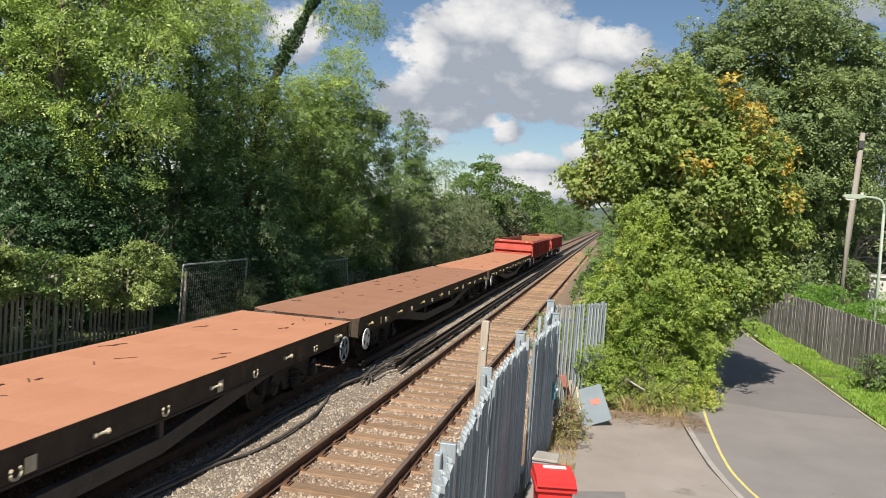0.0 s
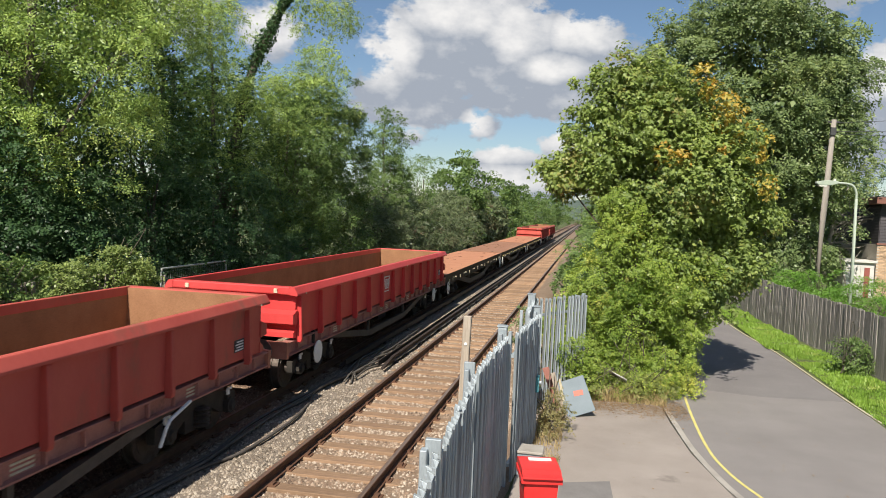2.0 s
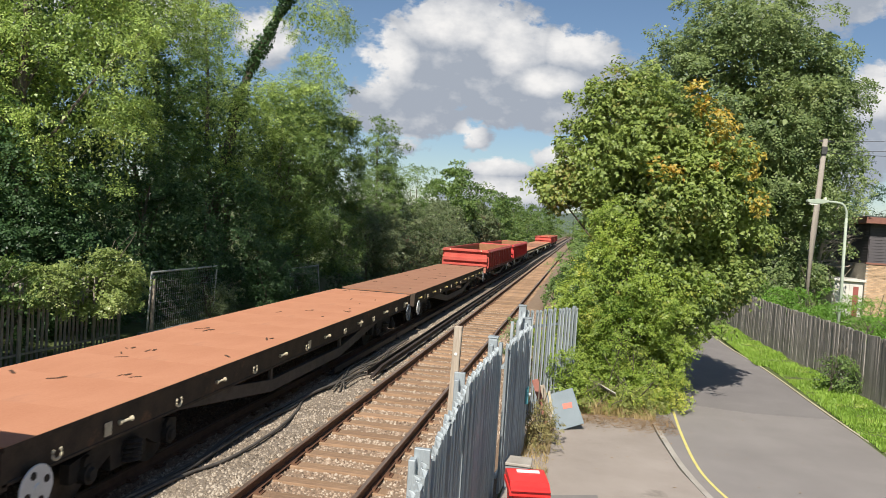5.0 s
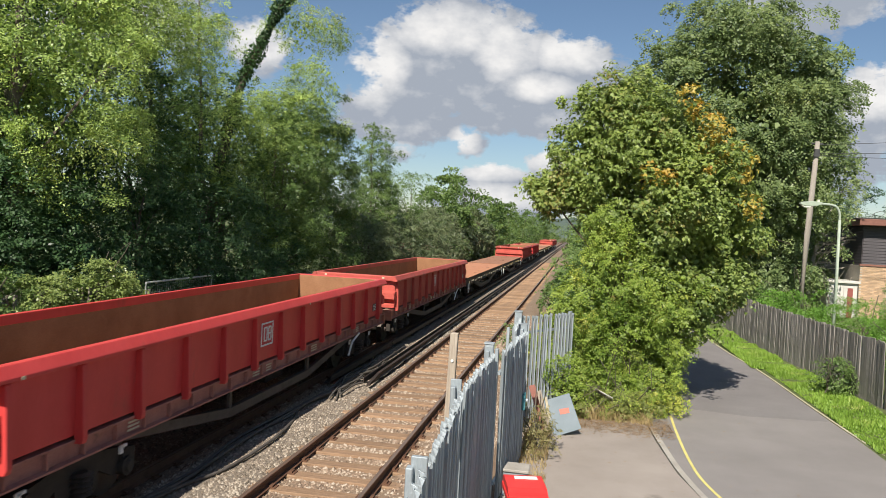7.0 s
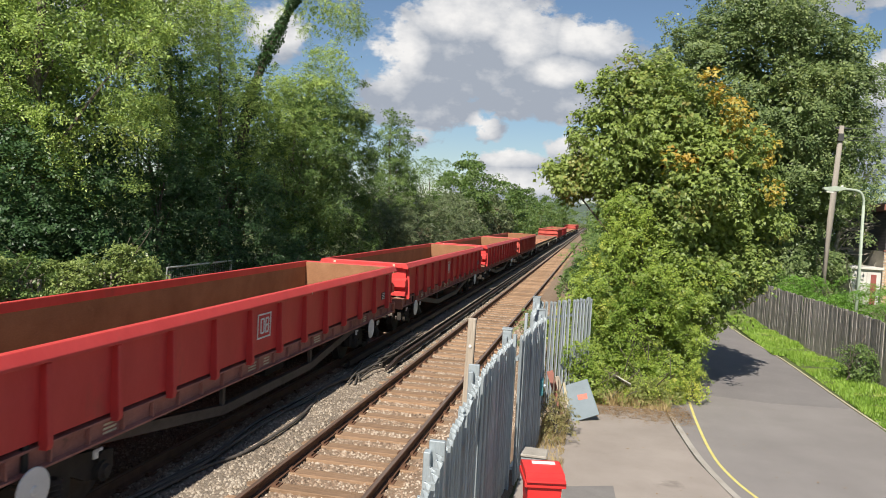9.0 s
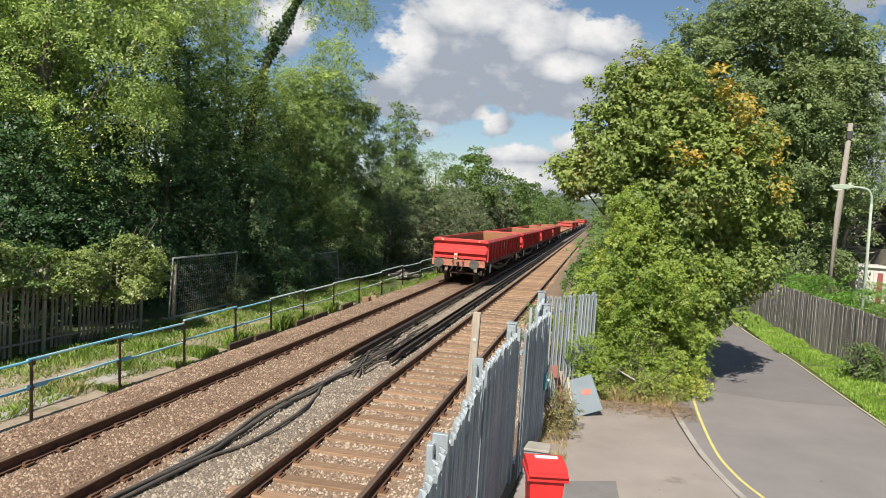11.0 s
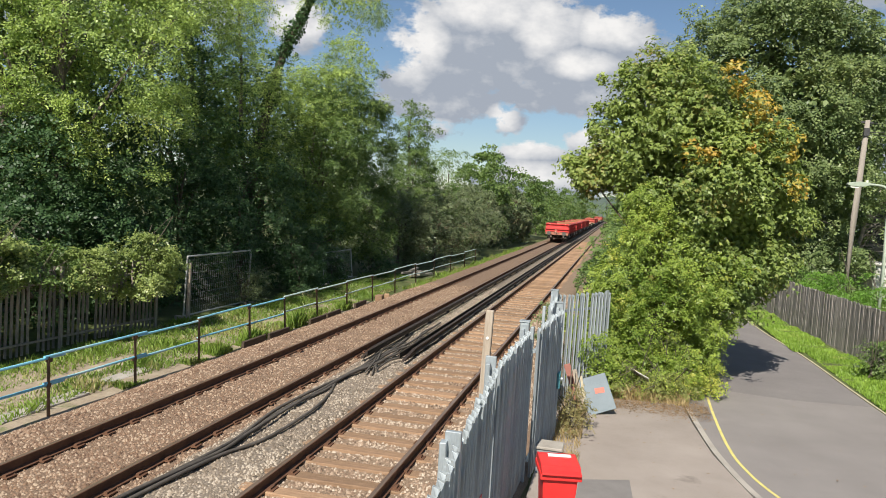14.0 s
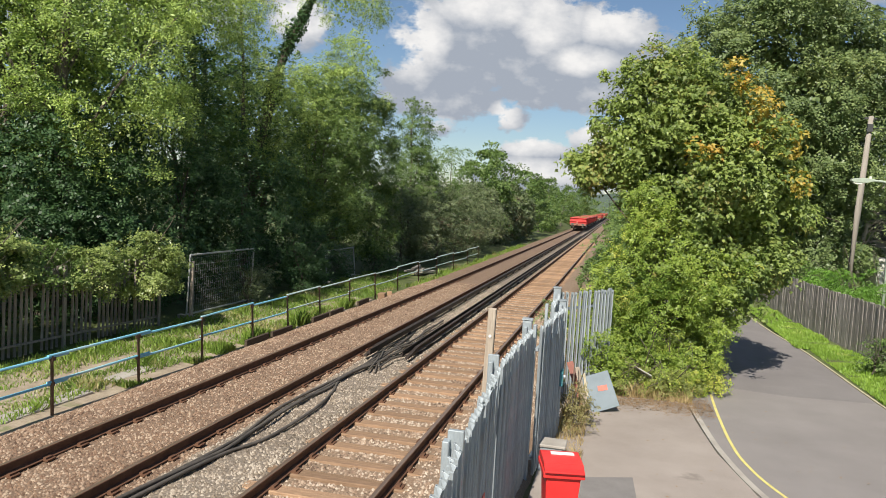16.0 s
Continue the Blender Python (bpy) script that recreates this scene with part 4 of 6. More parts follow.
# ---- wagons ----
def wheelset(parent, y):
    bm = bmesh.new()
    rod(bm, (-1.0, 0, 0), (1.0, 0, 0), 0.075, seg=10)
    for s in (-1, 1):
        rod(bm, (s * 0.69, 0, 0), (s * 0.825, 0, 0), WHEEL_R, seg=28)
        rod(bm, (s * 0.665, 0, 0), (s * 0.695, 0, 0), WHEEL_R + 0.03, seg=28)
        rod(bm, (s * 0.82, 0, 0), (s * 0.835, 0, 0), WHEEL_R * 0.78, seg=24)
        rod(bm, (s * 0.83, 0, 0), (s * 0.90, 0, 0), 0.13, seg=12)
    ob = part("wheelset", bm, M["wheel_steel"], parent)
    ob.location = (0, y, WHEEL_R)
    WHEELSETS.append(ob)
    return ob


def bogie(parent, y, half=0.9):
    bm = bmesh.new()
    for s in (-1, 1):
        x = s * 1.02
        outline = [(y - half - 0.28, 0.36), (y - half - 0.28, 0.60), (y - 0.45, 0.74), (y + 0.45, 0.74), (y + half + 0.28, 0.60), (y + half + 0.28, 0.36), (y + half - 0.2, 0.34), (y + 0.40, 0.50), (y + 0.38, 0.28), (y - 0.38, 0.28), (y - 0.40, 0.50), (y - half + 0.2, 0.34)]
        prism(bm, outline, x - 0.06, x + 0.06, "X")
        for k in (-1, 1):
            rod(bm, (x, y + k * half, 0.42), (x + s * 0.15, y + k * half, 0.42), 0.13, seg=10)
            rod(bm, (x + s * 0.13, y + k * half, 0.42), (x + s * 0.19, y + k * half, 0.42), 0.10, 0.07, 12)
            rod(bm, (x + s * 0.02, y + k * half, 0.56), (x + s * 0.12, y + k * half, 0.56), 0.09, seg=10)
    block(bm, (0, y, 0.62), (2.1, 0.42, 0.22))
    part("bogie_frame", bm, M["under"], parent)
    for s in (-1, 1):
        bm = bmesh.new()
        tube(bm, [(s * 1.09, y, 0.31 + 0.03 * j) for j in range(11)], [0.17 if j % 2 else 0.11 for j in range(11)], 10)
        part("spring_nest", bm, M["wheel_steel"], parent)
    for k in (-1, 1):
        wheelset(parent, y + k * half)


def disc_wheel(parent, x, y, z, r, spoked):
    """A white-painted hand brake wheel on the side of the frame."""
    bm = bmesh.new()
    if spoked:
        n = 20
        tube(bm, [(x, y + r * math.cos(6.2832 * i / n), z + r * math.sin(6.2832 * i / n)) for i in range(n + 1)], 0.022, 6)
        for i in range(5):
            a = 6.2832 * i / 5 + 0.3
            rod(bm, (x, y, z), (x, y + r * math.cos(a), z + r * math.sin(a)), 0.018, seg=6)
        rod(bm, (x - 0.03, y, z), (x + 0.03, y, z), 0.06, seg=10)
    else:
        rod(bm, (x - 0.012, y, z), (x + 0.012, y, z), r, seg=28)
        rod(bm, (x, y, z), (x + 0.03, y, z), r * 0.24, r * 0.18, seg=12)
        bmesh.ops.bevel(bm, geom=[e for e in bm.edges if len(e.link_faces) == 2 and e.calc_face_angle(0) > 1], offset=0.006, segments=1, affect="EDGES")
    wheel = part("hand_brake_wheel", bm, M["galv" if spoked else "white"], parent, "grey spoked hand brake wheel" if spoked else "white-painted hand brake wheel")
    if not spoked and r > 0.24:
        for i in range(4):
            a = 6.2832 * i / 4 + 0.4
            bm = bmesh.new()
            rod(bm, (x + 0.008, y + 0.62 * r * math.cos(a), z + 0.62 * r * math.sin(a)), (x + 0.016, y + 0.62 * r * math.cos(a), z + 0.62 * r * math.sin(a)), 0.045, seg=12)
            part("hole", bm, M["under"], wheel)
    bm = bmesh.new()
    rod(bm, (x - 0.25, y, z), (x - 0.01, y, z), 0.03, seg=8)
    block(bm, (x - 0.12, y, z + 0.2), (0.06, 0.07, 0.5))
    part("brake_spindle", bm, M["under"], wheel)


def buffers(parent, half, z, material):
    for e in (-1, 1):
        for s in (-1, 1):
            bm = bmesh.new()
            rod(bm, (s * 0.87, e * half, z), (s * 0.87, e * (half + 0.30), z), 0.13, 0.10, 12)
            rod(bm, (s * 0.87, e * (half + 0.28), z), (s * 0.87, e * (half + 0.52), z), 0.085, seg=12)
            sock = part("buffer", bm, material, parent)
            bm = bmesh.new()
            rod(bm, (s * 0.87, e * (half + 0.52), z), (s * 0.87, e * (half + 0.565), z), 0.235, 0.225, 24)
            part("buffer_head", bm, M["buffer"], sock, "worn grey steel buffer head")
        bm = bmesh.new()
        rod(bm, (0, e * half, z), (0, e * (half + 0.28), z), 0.06, seg=8)
        tube(bm, [(0, e * (half + 0.22), z + 0.05), (0.02, e * (half + 0.36), z - 0.08), (0, e * (half + 0.30), z - 0.28), (-0.03, e * (half + 0.22), z - 0.34)], 0.03, 6)
        part("coupling", bm, M["under"], parent)
        for k, (hx, hm) in enumerate(((0.22, "hose_red"), (-0.26, "hose_green" if e > 0 else "cable"))):
            bm = bmesh.new()
            tube(bm, spline([(hx, e * half, z + 0.08), (hx + 0.05, e * (half + 0.2), z + 0.02), (hx + 0.02, e * (half + 0.26), z - 0.22), (hx - 0.1, e * (half + 0.16), z - 0.42)], 4), 0.024, 6)
            hose = part("brake_hose", bm, M["cable"], parent)
            bm = bmesh.new()
            block(bm, (hx, e * (half + 0.05), z + 0.10), (0.10, 0.12, 0.07))
            part("hose_cock", bm, M[hm], hose)


def truss(parent, reach, z_top, x=1.12, deep=0.15):
    for s in (-1, 1):
        bm = bmesh.new()
        for a, b in (((-reach, z_top), (-reach * 0.38, 0.42)), ((-reach * 0.38, 0.42), (reach * 0.38, 0.42)), ((reach * 0.38, 0.42), (reach, z_top))):
            d = Vector((0, b[0] - a[0], b[1] - a[1]))
            block(bm, (s * x, (a[0] + b[0]) / 2, (a[1] + b[1]) / 2), (0.10, d.length + 0.05, deep), Matrix.Rotation(math.atan2(d.z, d.y), 4, "X"))
        for k in (-0.38, 0.38):
            block(bm, (s * x, k * reach, (0.42 + z_top) / 2 + 0.05), (0.06, 0.09, z_top - 0.36))
        part("truss", bm, M["truss"], parent)


BOX_HALF, BOX_TOP, FLAT_HALF = 7.55, 2.16, 8.95


def open_box(bm, hx, hy, z0, z1, t):
    """An open-topped box in one piece, with walls and floor of thickness t."""
    def ring(x, y, z):
        return [bm.verts.new(p) for p in ((-x, -y, z), (x, -y, z), (x, y, z), (-x, y, z))]
    rings = [ring(hx, hy, z0), ring(hx, hy, z1), ring(hx - t, hy - t, z1), ring(hx - t, hy - t, z0 + t)]
    for a, b in zip(rings, rings[1:]):
        for k in range(4):
            bm.faces.new((a[k], a[(k + 1) % 4], b[(k + 1) % 4], b[k]))
    bm.faces.new(rings[0][::-1]), bm.faces.new(rings[-1])
    bmesh.ops.recalc_face_normals(bm, faces=bm.faces[:])


def box_wagon(label, paint, disc=True, tail=False, seed=0):
    w = empty("box_wagon")
    W, zb, zt = 1.27, 1.17, BOX_TOP
    red = M[paint]
    th = 0.05
    bm = bmesh.new()
    open_box(bm, W + th / 2, BOX_HALF - 0.15, zb, zt - 0.03, th)
    body = part("body", bm, red, w)
    bm = bmesh.new()
    open_box(bm, W - th / 2 - 0.004, BOX_HALF - 0.15 - th - 0.004, zb + th + 0.004, zt - 0.02, 0.012)
    part("lining", bm, M["rust_in"], body, "bare rusty brown inside of the box")
    for s in (-1, 1):
        bm = bmesh.new()
        x = s * (W + 0.025)
        prism(bm, [(x - s * 0.075, zt), (x + s * 0.022, zt), (x + s * 0.098, zt - 0.125), (x + s * 0.098, zt - 0.165), (x + s * 0.06, zt - 0.165), (x - s * 0.075, zt - 0.15)], -BOX_HALF, BOX_HALF)
        bmesh.ops.bevel(bm, geom=[e for e in bm.edges if e.calc_length() > 1], offset=0.012, segments=2, affect="EDGES", profile=0.6)
        part("top_rail", bm, red, w)
        bm = bmesh.new()
        block(bm, (0, s * (BOX_HALF - 0.095), zt - 0.073), (2 * W - 0.10, 0.19, 0.15))
        bevelled(bm, 0.022, 2)
        part("end_rail", bm, red, w)
        # stepped end ridges
        for z, hgt, out in ((1.57, 0.23, 0.03), (1.25, 0.14, -0.05)):
            bm = bmesh.new()
            prism(bm, [(BOX_HALF - 0.19, z - hgt / 2 - 0.02), (BOX_HALF + out, z - hgt / 2), (BOX_HALF + out, z + hgt / 2 - 0.05), (BOX_HALF - 0.19, z + hgt / 2 + 0.03)], -W - 0.06 + (0.02 if z < 1.5 else 0), W + 0.06 - (0.02 if z < 1.5 else 0), "X")
            if s < 0:
                bmesh.ops.rotate(bm, verts=bm.verts[:], cent=(0, 0, 0), matrix=Matrix.Rotation(math.pi, 3, "Z"))
            part("end_ridge", bm, red, w)
    rib = bmesh.new()
    prism(rib, [(-0.005, 1.07), (0.100, 1.07), (0.122, 1.13), (0.085, 1.98), (0.03, 2.00), (-0.005, 2.00)], -0.045, 0.045)
    bevelled(rib, 0.01)
    rib_me = None
    for s in (-1, 1):
        for k in range(13):
            y = -7.27 + 1.175 * k
            m = Matrix.Translation((s * (W + 0.02), y, 0)) @ (Matrix.Rotation(math.pi, 4, "Z") if s < 0 else Matrix())
            if rib_me is None:
                ob = part("rib", rib, red, w)
                ob.matrix_basis = m
                rib_me = ob.data
            else:
                shared("rib", rib_me, w, m)
    for s in (-1, 1):
        bm = bmesh.new()
        prism(bm, [(s * 1.12, 0.86), (s * 1.32, 0.86), (s * 1.32, 0.885), (s * 1.25, 0.895), (s * 1.25, 1.085), (s * 1.31, 1.095), (s * 1.31, 1.12), (s * 1.12, 1.12)], -BOX_HALF - 0.15, BOX_HALF + 0.15)
        sole = part("solebar", bm, M["solebar"], w, "rust-stained red solebar")
        bm = bmesh.new()
        block(bm, (s * 1.275, 0, 0.99), (0.06, 0.03, 0.19))
        stiff = part("stiffener", bm, M["solebar"], sole)
        stiff.location.y = -7.2
        for k in range(1, 24):
            shared("stiffener", stiff.data, sole, Matrix.Translation((0, -7.2 + k * 0.626, 0)))
        bm = bmesh.new()
        for yy, wd in ((-1.1, 0.30), (-0.55, 0.22), (1.9, 0.34), (-4.9, 0.25), (5.2, 0.25)):
            for j in range(3):
                block(bm, (s * 1.254, yy, 0.93 + 0.05 * j), (0.006, wd, 0.025))
        part("stencil_bars", bm, M["cream"], sole, "illegible pale stencilled data")
        bm = bmesh.new()
        block(bm, (0, s * (BOX_HALF + 0.21), 0.98), (2.64, 0.10, 0.32))
        for k in (-1.15, -0.6, -0.3, 0.3, 0.6, 1.15):
            rod(bm, (k, s * (BOX_HALF + 0.25), 1.05), (k, s * (BOX_HALF + 0.28), 1.05), 0.02, seg=6)
        part("headstock", bm, M["headstock"], w)
        # door catches that carry the box on the frame
    bm = bmesh.new()
    for k in range(12):
        block(bm, (0, -BOX_HALF + 0.5 + k * 1.28, 1.14), (2.2, 0.12, 0.06))
    part("cross_bearers", bm, M["under"], w)
    bm = bmesh.new()
    block(bm, (0, 0, 0.96), (0.5, 2 * BOX_HALF, 0.34))
    block(bm, (0, 1.2, 0.55), (1.3, 0.9, 0.35))
    rod(bm, (0.3, -2.2, 0.55), (0.3, -0.8, 0.55), 0.2, seg=12)
    part("centre_sill", bm, M["under"], w)
    truss(w, 4.9, 0.84)
    buffers(w, BOX_HALF + 0.26, 0.99, M["tan"])
    for e in (-1, 1):
        bogie(w, e * 5.75)
        if disc:
            disc_wheel(w, 1.38, 5.35 if e > 0 else -6.3, 0.72, 0.235, False)
        for d in (-1.2, 0.6):
            bm = bmesh.new()
            block(bm, (1.25, e * 5.75 + d, 0.72), (0.03, 0.07, 0.10))
            block(bm, (1.25, e * 5.75 + d + 0.05, 0.76), (0.03, 0.12, 0.035))
            part("lashing_cleat", bm, M["white"], w)
    if not disc:
        bm = bmesh.new()
        tube(bm, [(1.30, 4.35, 0.42), (1.34, 4.42, 0.66), (1.35, 4.50, 0.76), (1.36, 5.0, 0.90)], 0.026, 6)
        part("brake_lever", bm, M["white"], w, "white-painted brake lever")
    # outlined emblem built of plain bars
    bm = bmesh.new()
    x, yc, zc = W + th / 2 + 0.006, -0.80, 1.64
    for dy, dz, sy, sz in ((0, 0.20, 0.52, 0.028), (0, -0.20, 0.52, 0.028), (-0.25, 0, 0.028, 0.40), (0.25, 0, 0.028, 0.40),
                           (-0.13, 0, 0.035, 0.26), (-0.06, 0.12, 0.10, 0.03), (-0.06, -0.12, 0.10, 0.03), (-0.01, 0, 0.035, 0.22),
                           (0.06, 0, 0.035, 0.26), (0.12, 0.12, 0.10, 0.03), (0.12, 0, 0.09, 0.03), (0.12, -0.12, 0.10, 0.03), (0.17, 0, 0.035, 0.22)):
        block(bm, (x, yc + dy, zc + dz), (0.008, sy, sz))
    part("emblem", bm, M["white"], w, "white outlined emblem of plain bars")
    bm = bmesh.new()
    block(bm, (x - 0.002, BOX_HALF - 0.95, 1.42), (0.006, 0.34, 0.20))
    panel = part("data_panel", bm, M["wire"], w, "small dark data panel with illegible white print")
    bm = bmesh.new()
    for j in range(4):
        block(bm, (x + 0.003, BOX_HALF - 0.95 + 0.02 * (j % 2), 1.35 + 0.045 * j), (0.006, 0.27 - 0.04 * (j % 2), 0.022))
    part("print_bars", bm, M["white"], panel)
    bm = bmesh.new()
    for yy in (-BOX_HALF + 0.45, 1.15, BOX_HALF - 0.35):
        block(bm, (W + 0.124, yy, zt - 0.145), (0.006, 0.05, 0.035))
    for xx in (-0.9, 0.95):
        block(bm, (xx, -BOX_HALF - 0.023, zt - 0.08), (0.07, 0.006, 0.09))
    part("reflector", bm, M["cream"], w, "small cream reflector strips")
    rng = random.Random(seed)
    if tail:
        lamp = bmesh.new()
        block(lamp, (-0.15, -BOX_HALF - 0.23, 1.30), (0.17, 0.12, 0.30))
        bevelled(lamp, 0.02)
        tl = part("tail_lamp", lamp, M["cream"], w, "cream tail lamp with a red lens")
        bm = bmesh.new()
        rod(bm, (-0.15, -BOX_HALF - 0.28, 1.30), (-0.15, -BOX_HALF - 0.315, 1.30), 0.055, seg=14)
        tube(bm, [(-0.20, -BOX_HALF - 0.23, 1.44), (-0.18, -BOX_HALF - 0.23, 1.53), (-0.12, -BOX_HALF - 0.23, 1.53), (-0.10, -BOX_HALF - 0.23, 1.44)], 0.012, 6)
        part("lens", bm, M["hose_red"], tl, "red lamp lens")
    return tagged(w, label, "railway wagon", "box wagons of the train")


def flat_wagon(label, deck, wheel_spoked, cast, seed=0):
    w = empty("flat_wagon")
    H, zt = FLAT_HALF, 1.22
    rng = random.Random(seed)
    n = 12
    bm = bmesh.new()
    block(bm, (0, 0, 0), (2.62, 2 * H / n - 0.001, 0.05))
    plate = part("deck_plate", bm, M[deck], w)
    plate.location = (0, -H + H / n, zt - 0.025)
    for k in range(1, n):
        shared("deck_plate", plate.data, w, Matrix.Translation((0, -H + H / n + k * 2 * H / n, zt - 0.025 + rng.uniform(-0.0006, 0.0006))))
    bm = bmesh.new()
    for k in range(26):
        y, x = rng.uniform(-H + 0.4, H - 0.4), rng.uniform(-1.1, 1.1)
        block(bm, (x, y, zt + 0.001), (rng.uniform(0.015, 0.05), rng.uniform(0.10, 0.35), 0.010), Matrix.Rotation(rng.uniform(-0.9, 0.9), 4, "Z"))
        if k % 3 == 0:
            block(bm, (x + 0.06, y + 0.1, zt + 0.002), (0.05, 0.12, 0.014), Matrix.Rotation(rng.uniform(-0.3, 0.3), 4, "Z"))
    tagged(part("gouge_scatter", bm, M["scrape"], w, "dark gouges and scraped timber packing"), kind="stuff")
    for s in (-1, 1):
        bm = bmesh.new()
        prism(bm, [(s * 1.12, 0.80), (s * 1.30, 0.80), (s * 1.30, 0.83), (s * 1.285, 0.84), (s * 1.285, zt - 0.065), (s * 1.315, zt - 0.055), (s * 1.315, zt - 0.004), (s * 1.12, zt - 0.055)], -H, H)
        sole = part("solebar", bm, M["solebar_dark"], w, "dark oily solebar")
        for k in range(14):
            y = -H + 0.75 + k * (2 * H - 1.5) / 13
            bm = bmesh.new()
            if (k % 2 == 0) == (cast == "ring"):
                tube(bm, [(s * 1.34, y + 0.07 * math.sin(a), 0.95 - 0.07 * math.cos(a) - 0.0) for a in [-2.3 + 0.46 * i for i in range(11)]], 0.017, 6)
                part("lashing_ring", bm, M["cream"], sole)
            else:
                rod(bm, (s * 1.31, y - 0.08, 0.985), (s * 1.355, y + 0.08, 1.0), 0.02, seg=8)
                rod(bm, (s * 1.35, y + 0.08, 1.0), (s * 1.36, y + 0.105, 1.0), 0.036, seg=8)
                rod(bm, (s * 1.31, y - 0.10, 0.985), (s * 1.32, y - 0.07, 0.985), 0.034, seg=8)
                part("stanchion_bolt", bm, M["yellow" if cast == "bolt" else "cream"], sole)
        bm = bmesh.new()
        for yy, wd in ((-H + 1.7, 0.14), (-0.4, 0.16), (H - 0.75, 0.28), (H - 5.6, 0.16)):
            block(bm, (s * 1.305, yy, 0.96), (0.006, wd, 0.17))
        part("data_plate", bm, M["yellow" if seed % 2 else "cream"], sole, "small painted data plates")
        bm = bmesh.new()
        block(bm, (0, s * (H - 0.03), 0.96), (2.60, 0.10, 0.40))
        for k in (-1.1, -0.75, -0.35, 0.35, 0.75, 1.1):
            block(bm, (k, s * (H + 0.035), 0.95), (0.05, 0.05, 0.34))
        part("headstock", bm, M["solebar_dark"], w)
    bm = bmesh.new()
    block(bm, (0, 0, 0.95), (0.6, 2 * H - 0.2, 0.34))
    for k in range(10):
        block(bm, (0, -H + 0.9 + k * 1.79, 1.04), (2.3, 0.14, 0.2))
    block(bm, (-0.4, -1.4, 0.65), (0.8, 0.9, 0.4))
    rod(bm, (0.5, 0.4, 0.62), (0.5, 1.9, 0.62), 0.2, seg=12)
    part("centre_sill", bm, M["under"], w)
    truss(w, 5.4, 0.86, 1.16, 0.22)
    buffers(w, H, 0.96, M["tan"])
    for e in (-1, 1):
        bogie(w, e * 6.45)
        disc_wheel(w, 1.36, e * (H - 0.42), 0.68, 0.25, wheel_spoked if e > 0 else False)
    return tagged(w, label, "railway wagon", "flat wagons of the train")


def train():
    red_lab = "open red steel box wagon with ribbed sides and rusty inside"
    fl_o = "flat wagon with a bright orange rusty steel deck"
    fl_b = "flat wagon with a dull brown rusty steel deck"
    boxes = (("red_faded", 92.8), ("red_faded", 76.2), ("red", 5.4), ("red_faded", -10.95), ("red_faded", -64.25), ("red", -80.6), ("red", -97.05), ("red", -113.45))
    first = {}
    for i, (paint, u) in enumerate(boxes):
        last = i == len(boxes) - 1
        disc = i not in (3, 4, 5)
        key = (paint, disc, last)
        if key in first:
            w = copy_thing(first[key], Matrix())
            WHEELSETS.extend(o for o in w.children if o.name.startswith("wheelset"))
        else:
            w = first[key] = box_wagon(red_lab if not last else "last open red box wagon with a tail lamp", paint, disc, last, i)
        TRAIN.append((w, u))
    for i, (deck, u, cast) in enumerate((("deck_orange", 59.35, "bolt"), ("deck_brown", 40.75, "bolt"), ("deck_orange", 22.2, "ring"), ("deck_brown", -28.65, "bolt"), ("deck_orange", -47.25, "ring"))):
        TRAIN.append((flat_wagon(fl_o if deck == "deck_orange" else fl_b, deck, i % 2 == 0, cast, i), u))
    for w, u in TRAIN:
        w.location = (TRACKS[0], u - 15.4, 0)


train()


# ---- vegetation ----
def shrub(name, label, x, y, z, w, d, h, leaf, seed, clumps=160, per=55, spread=0.32, size=0.16, slim=0.62, shell=0.7):
    rng = random.Random(seed)
    lobes = [(rng.uniform(-0.15, 0.15) * w, rng.uniform(-0.15, 0.15) * d, h * 0.5, w * 0.5, d * 0.5, h * 0.52)]
    for k in range(3):
        a = rng.uniform(0, 6.28)
        lobes.append((math.cos(a) * w * 0.32, math.sin(a) * d * 0.32, h * rng.uniform(0.25, 0.6), w * 0.33, d * 0.33, h * rng.uniform(0.28, 0.4)))
    return tree(name, label, (x, y, z), lobes, clumps, per, spread, size, leaf, 0.05 + 0.012 * h, seed, "shrub" if h < 6 else "tree", 6, 0.02, shell, 0.65, slim, spray=y < 75)


# left of the line: tall trees behind the old palisade
tree("ash_tree", "tall ash tree with sunlit bright green foliage", (-15.6, 18.6, -0.4),
     [(0.9, 0.6, 7.7, 2.4, 2.6, 2.5), (0.0, 1.6, 9.6, 3.0, 3.0, 3.0), (-0.8, 1.4, 10.6, 2.8, 2.4, 2.2), (1.2, 1.2, 5.7, 1.6, 1.7, 1.5), (0, 3.5, 12.5, 3.2, 3.0, 3), (-1.7, -0.2, 7.6, 2.0, 2.1, 2.2)],
     860, 66, 0.34, 0.185, M["ash"], 0.26, 11, slim=0.42, droop=0.7, gaps=-0.26, share=0.36)
tree("ash_tree", "tall leafy ash tree behind the palisade fence", (-18.6, 19.0, -0.3),
     [(0.2, 0.0, 7.0, 2.8, 2.6, 3.0), (0.0, 2.0, 10.0, 3.0, 3.0, 3.0), (0.2, 4.0, 11.8, 2.8, 2.8, 2.8)], 600, 58, 0.36, 0.19, M["ash"], 0.26, 12, slim=0.45, droop=0.6, gaps=-0.26, share=0.34)
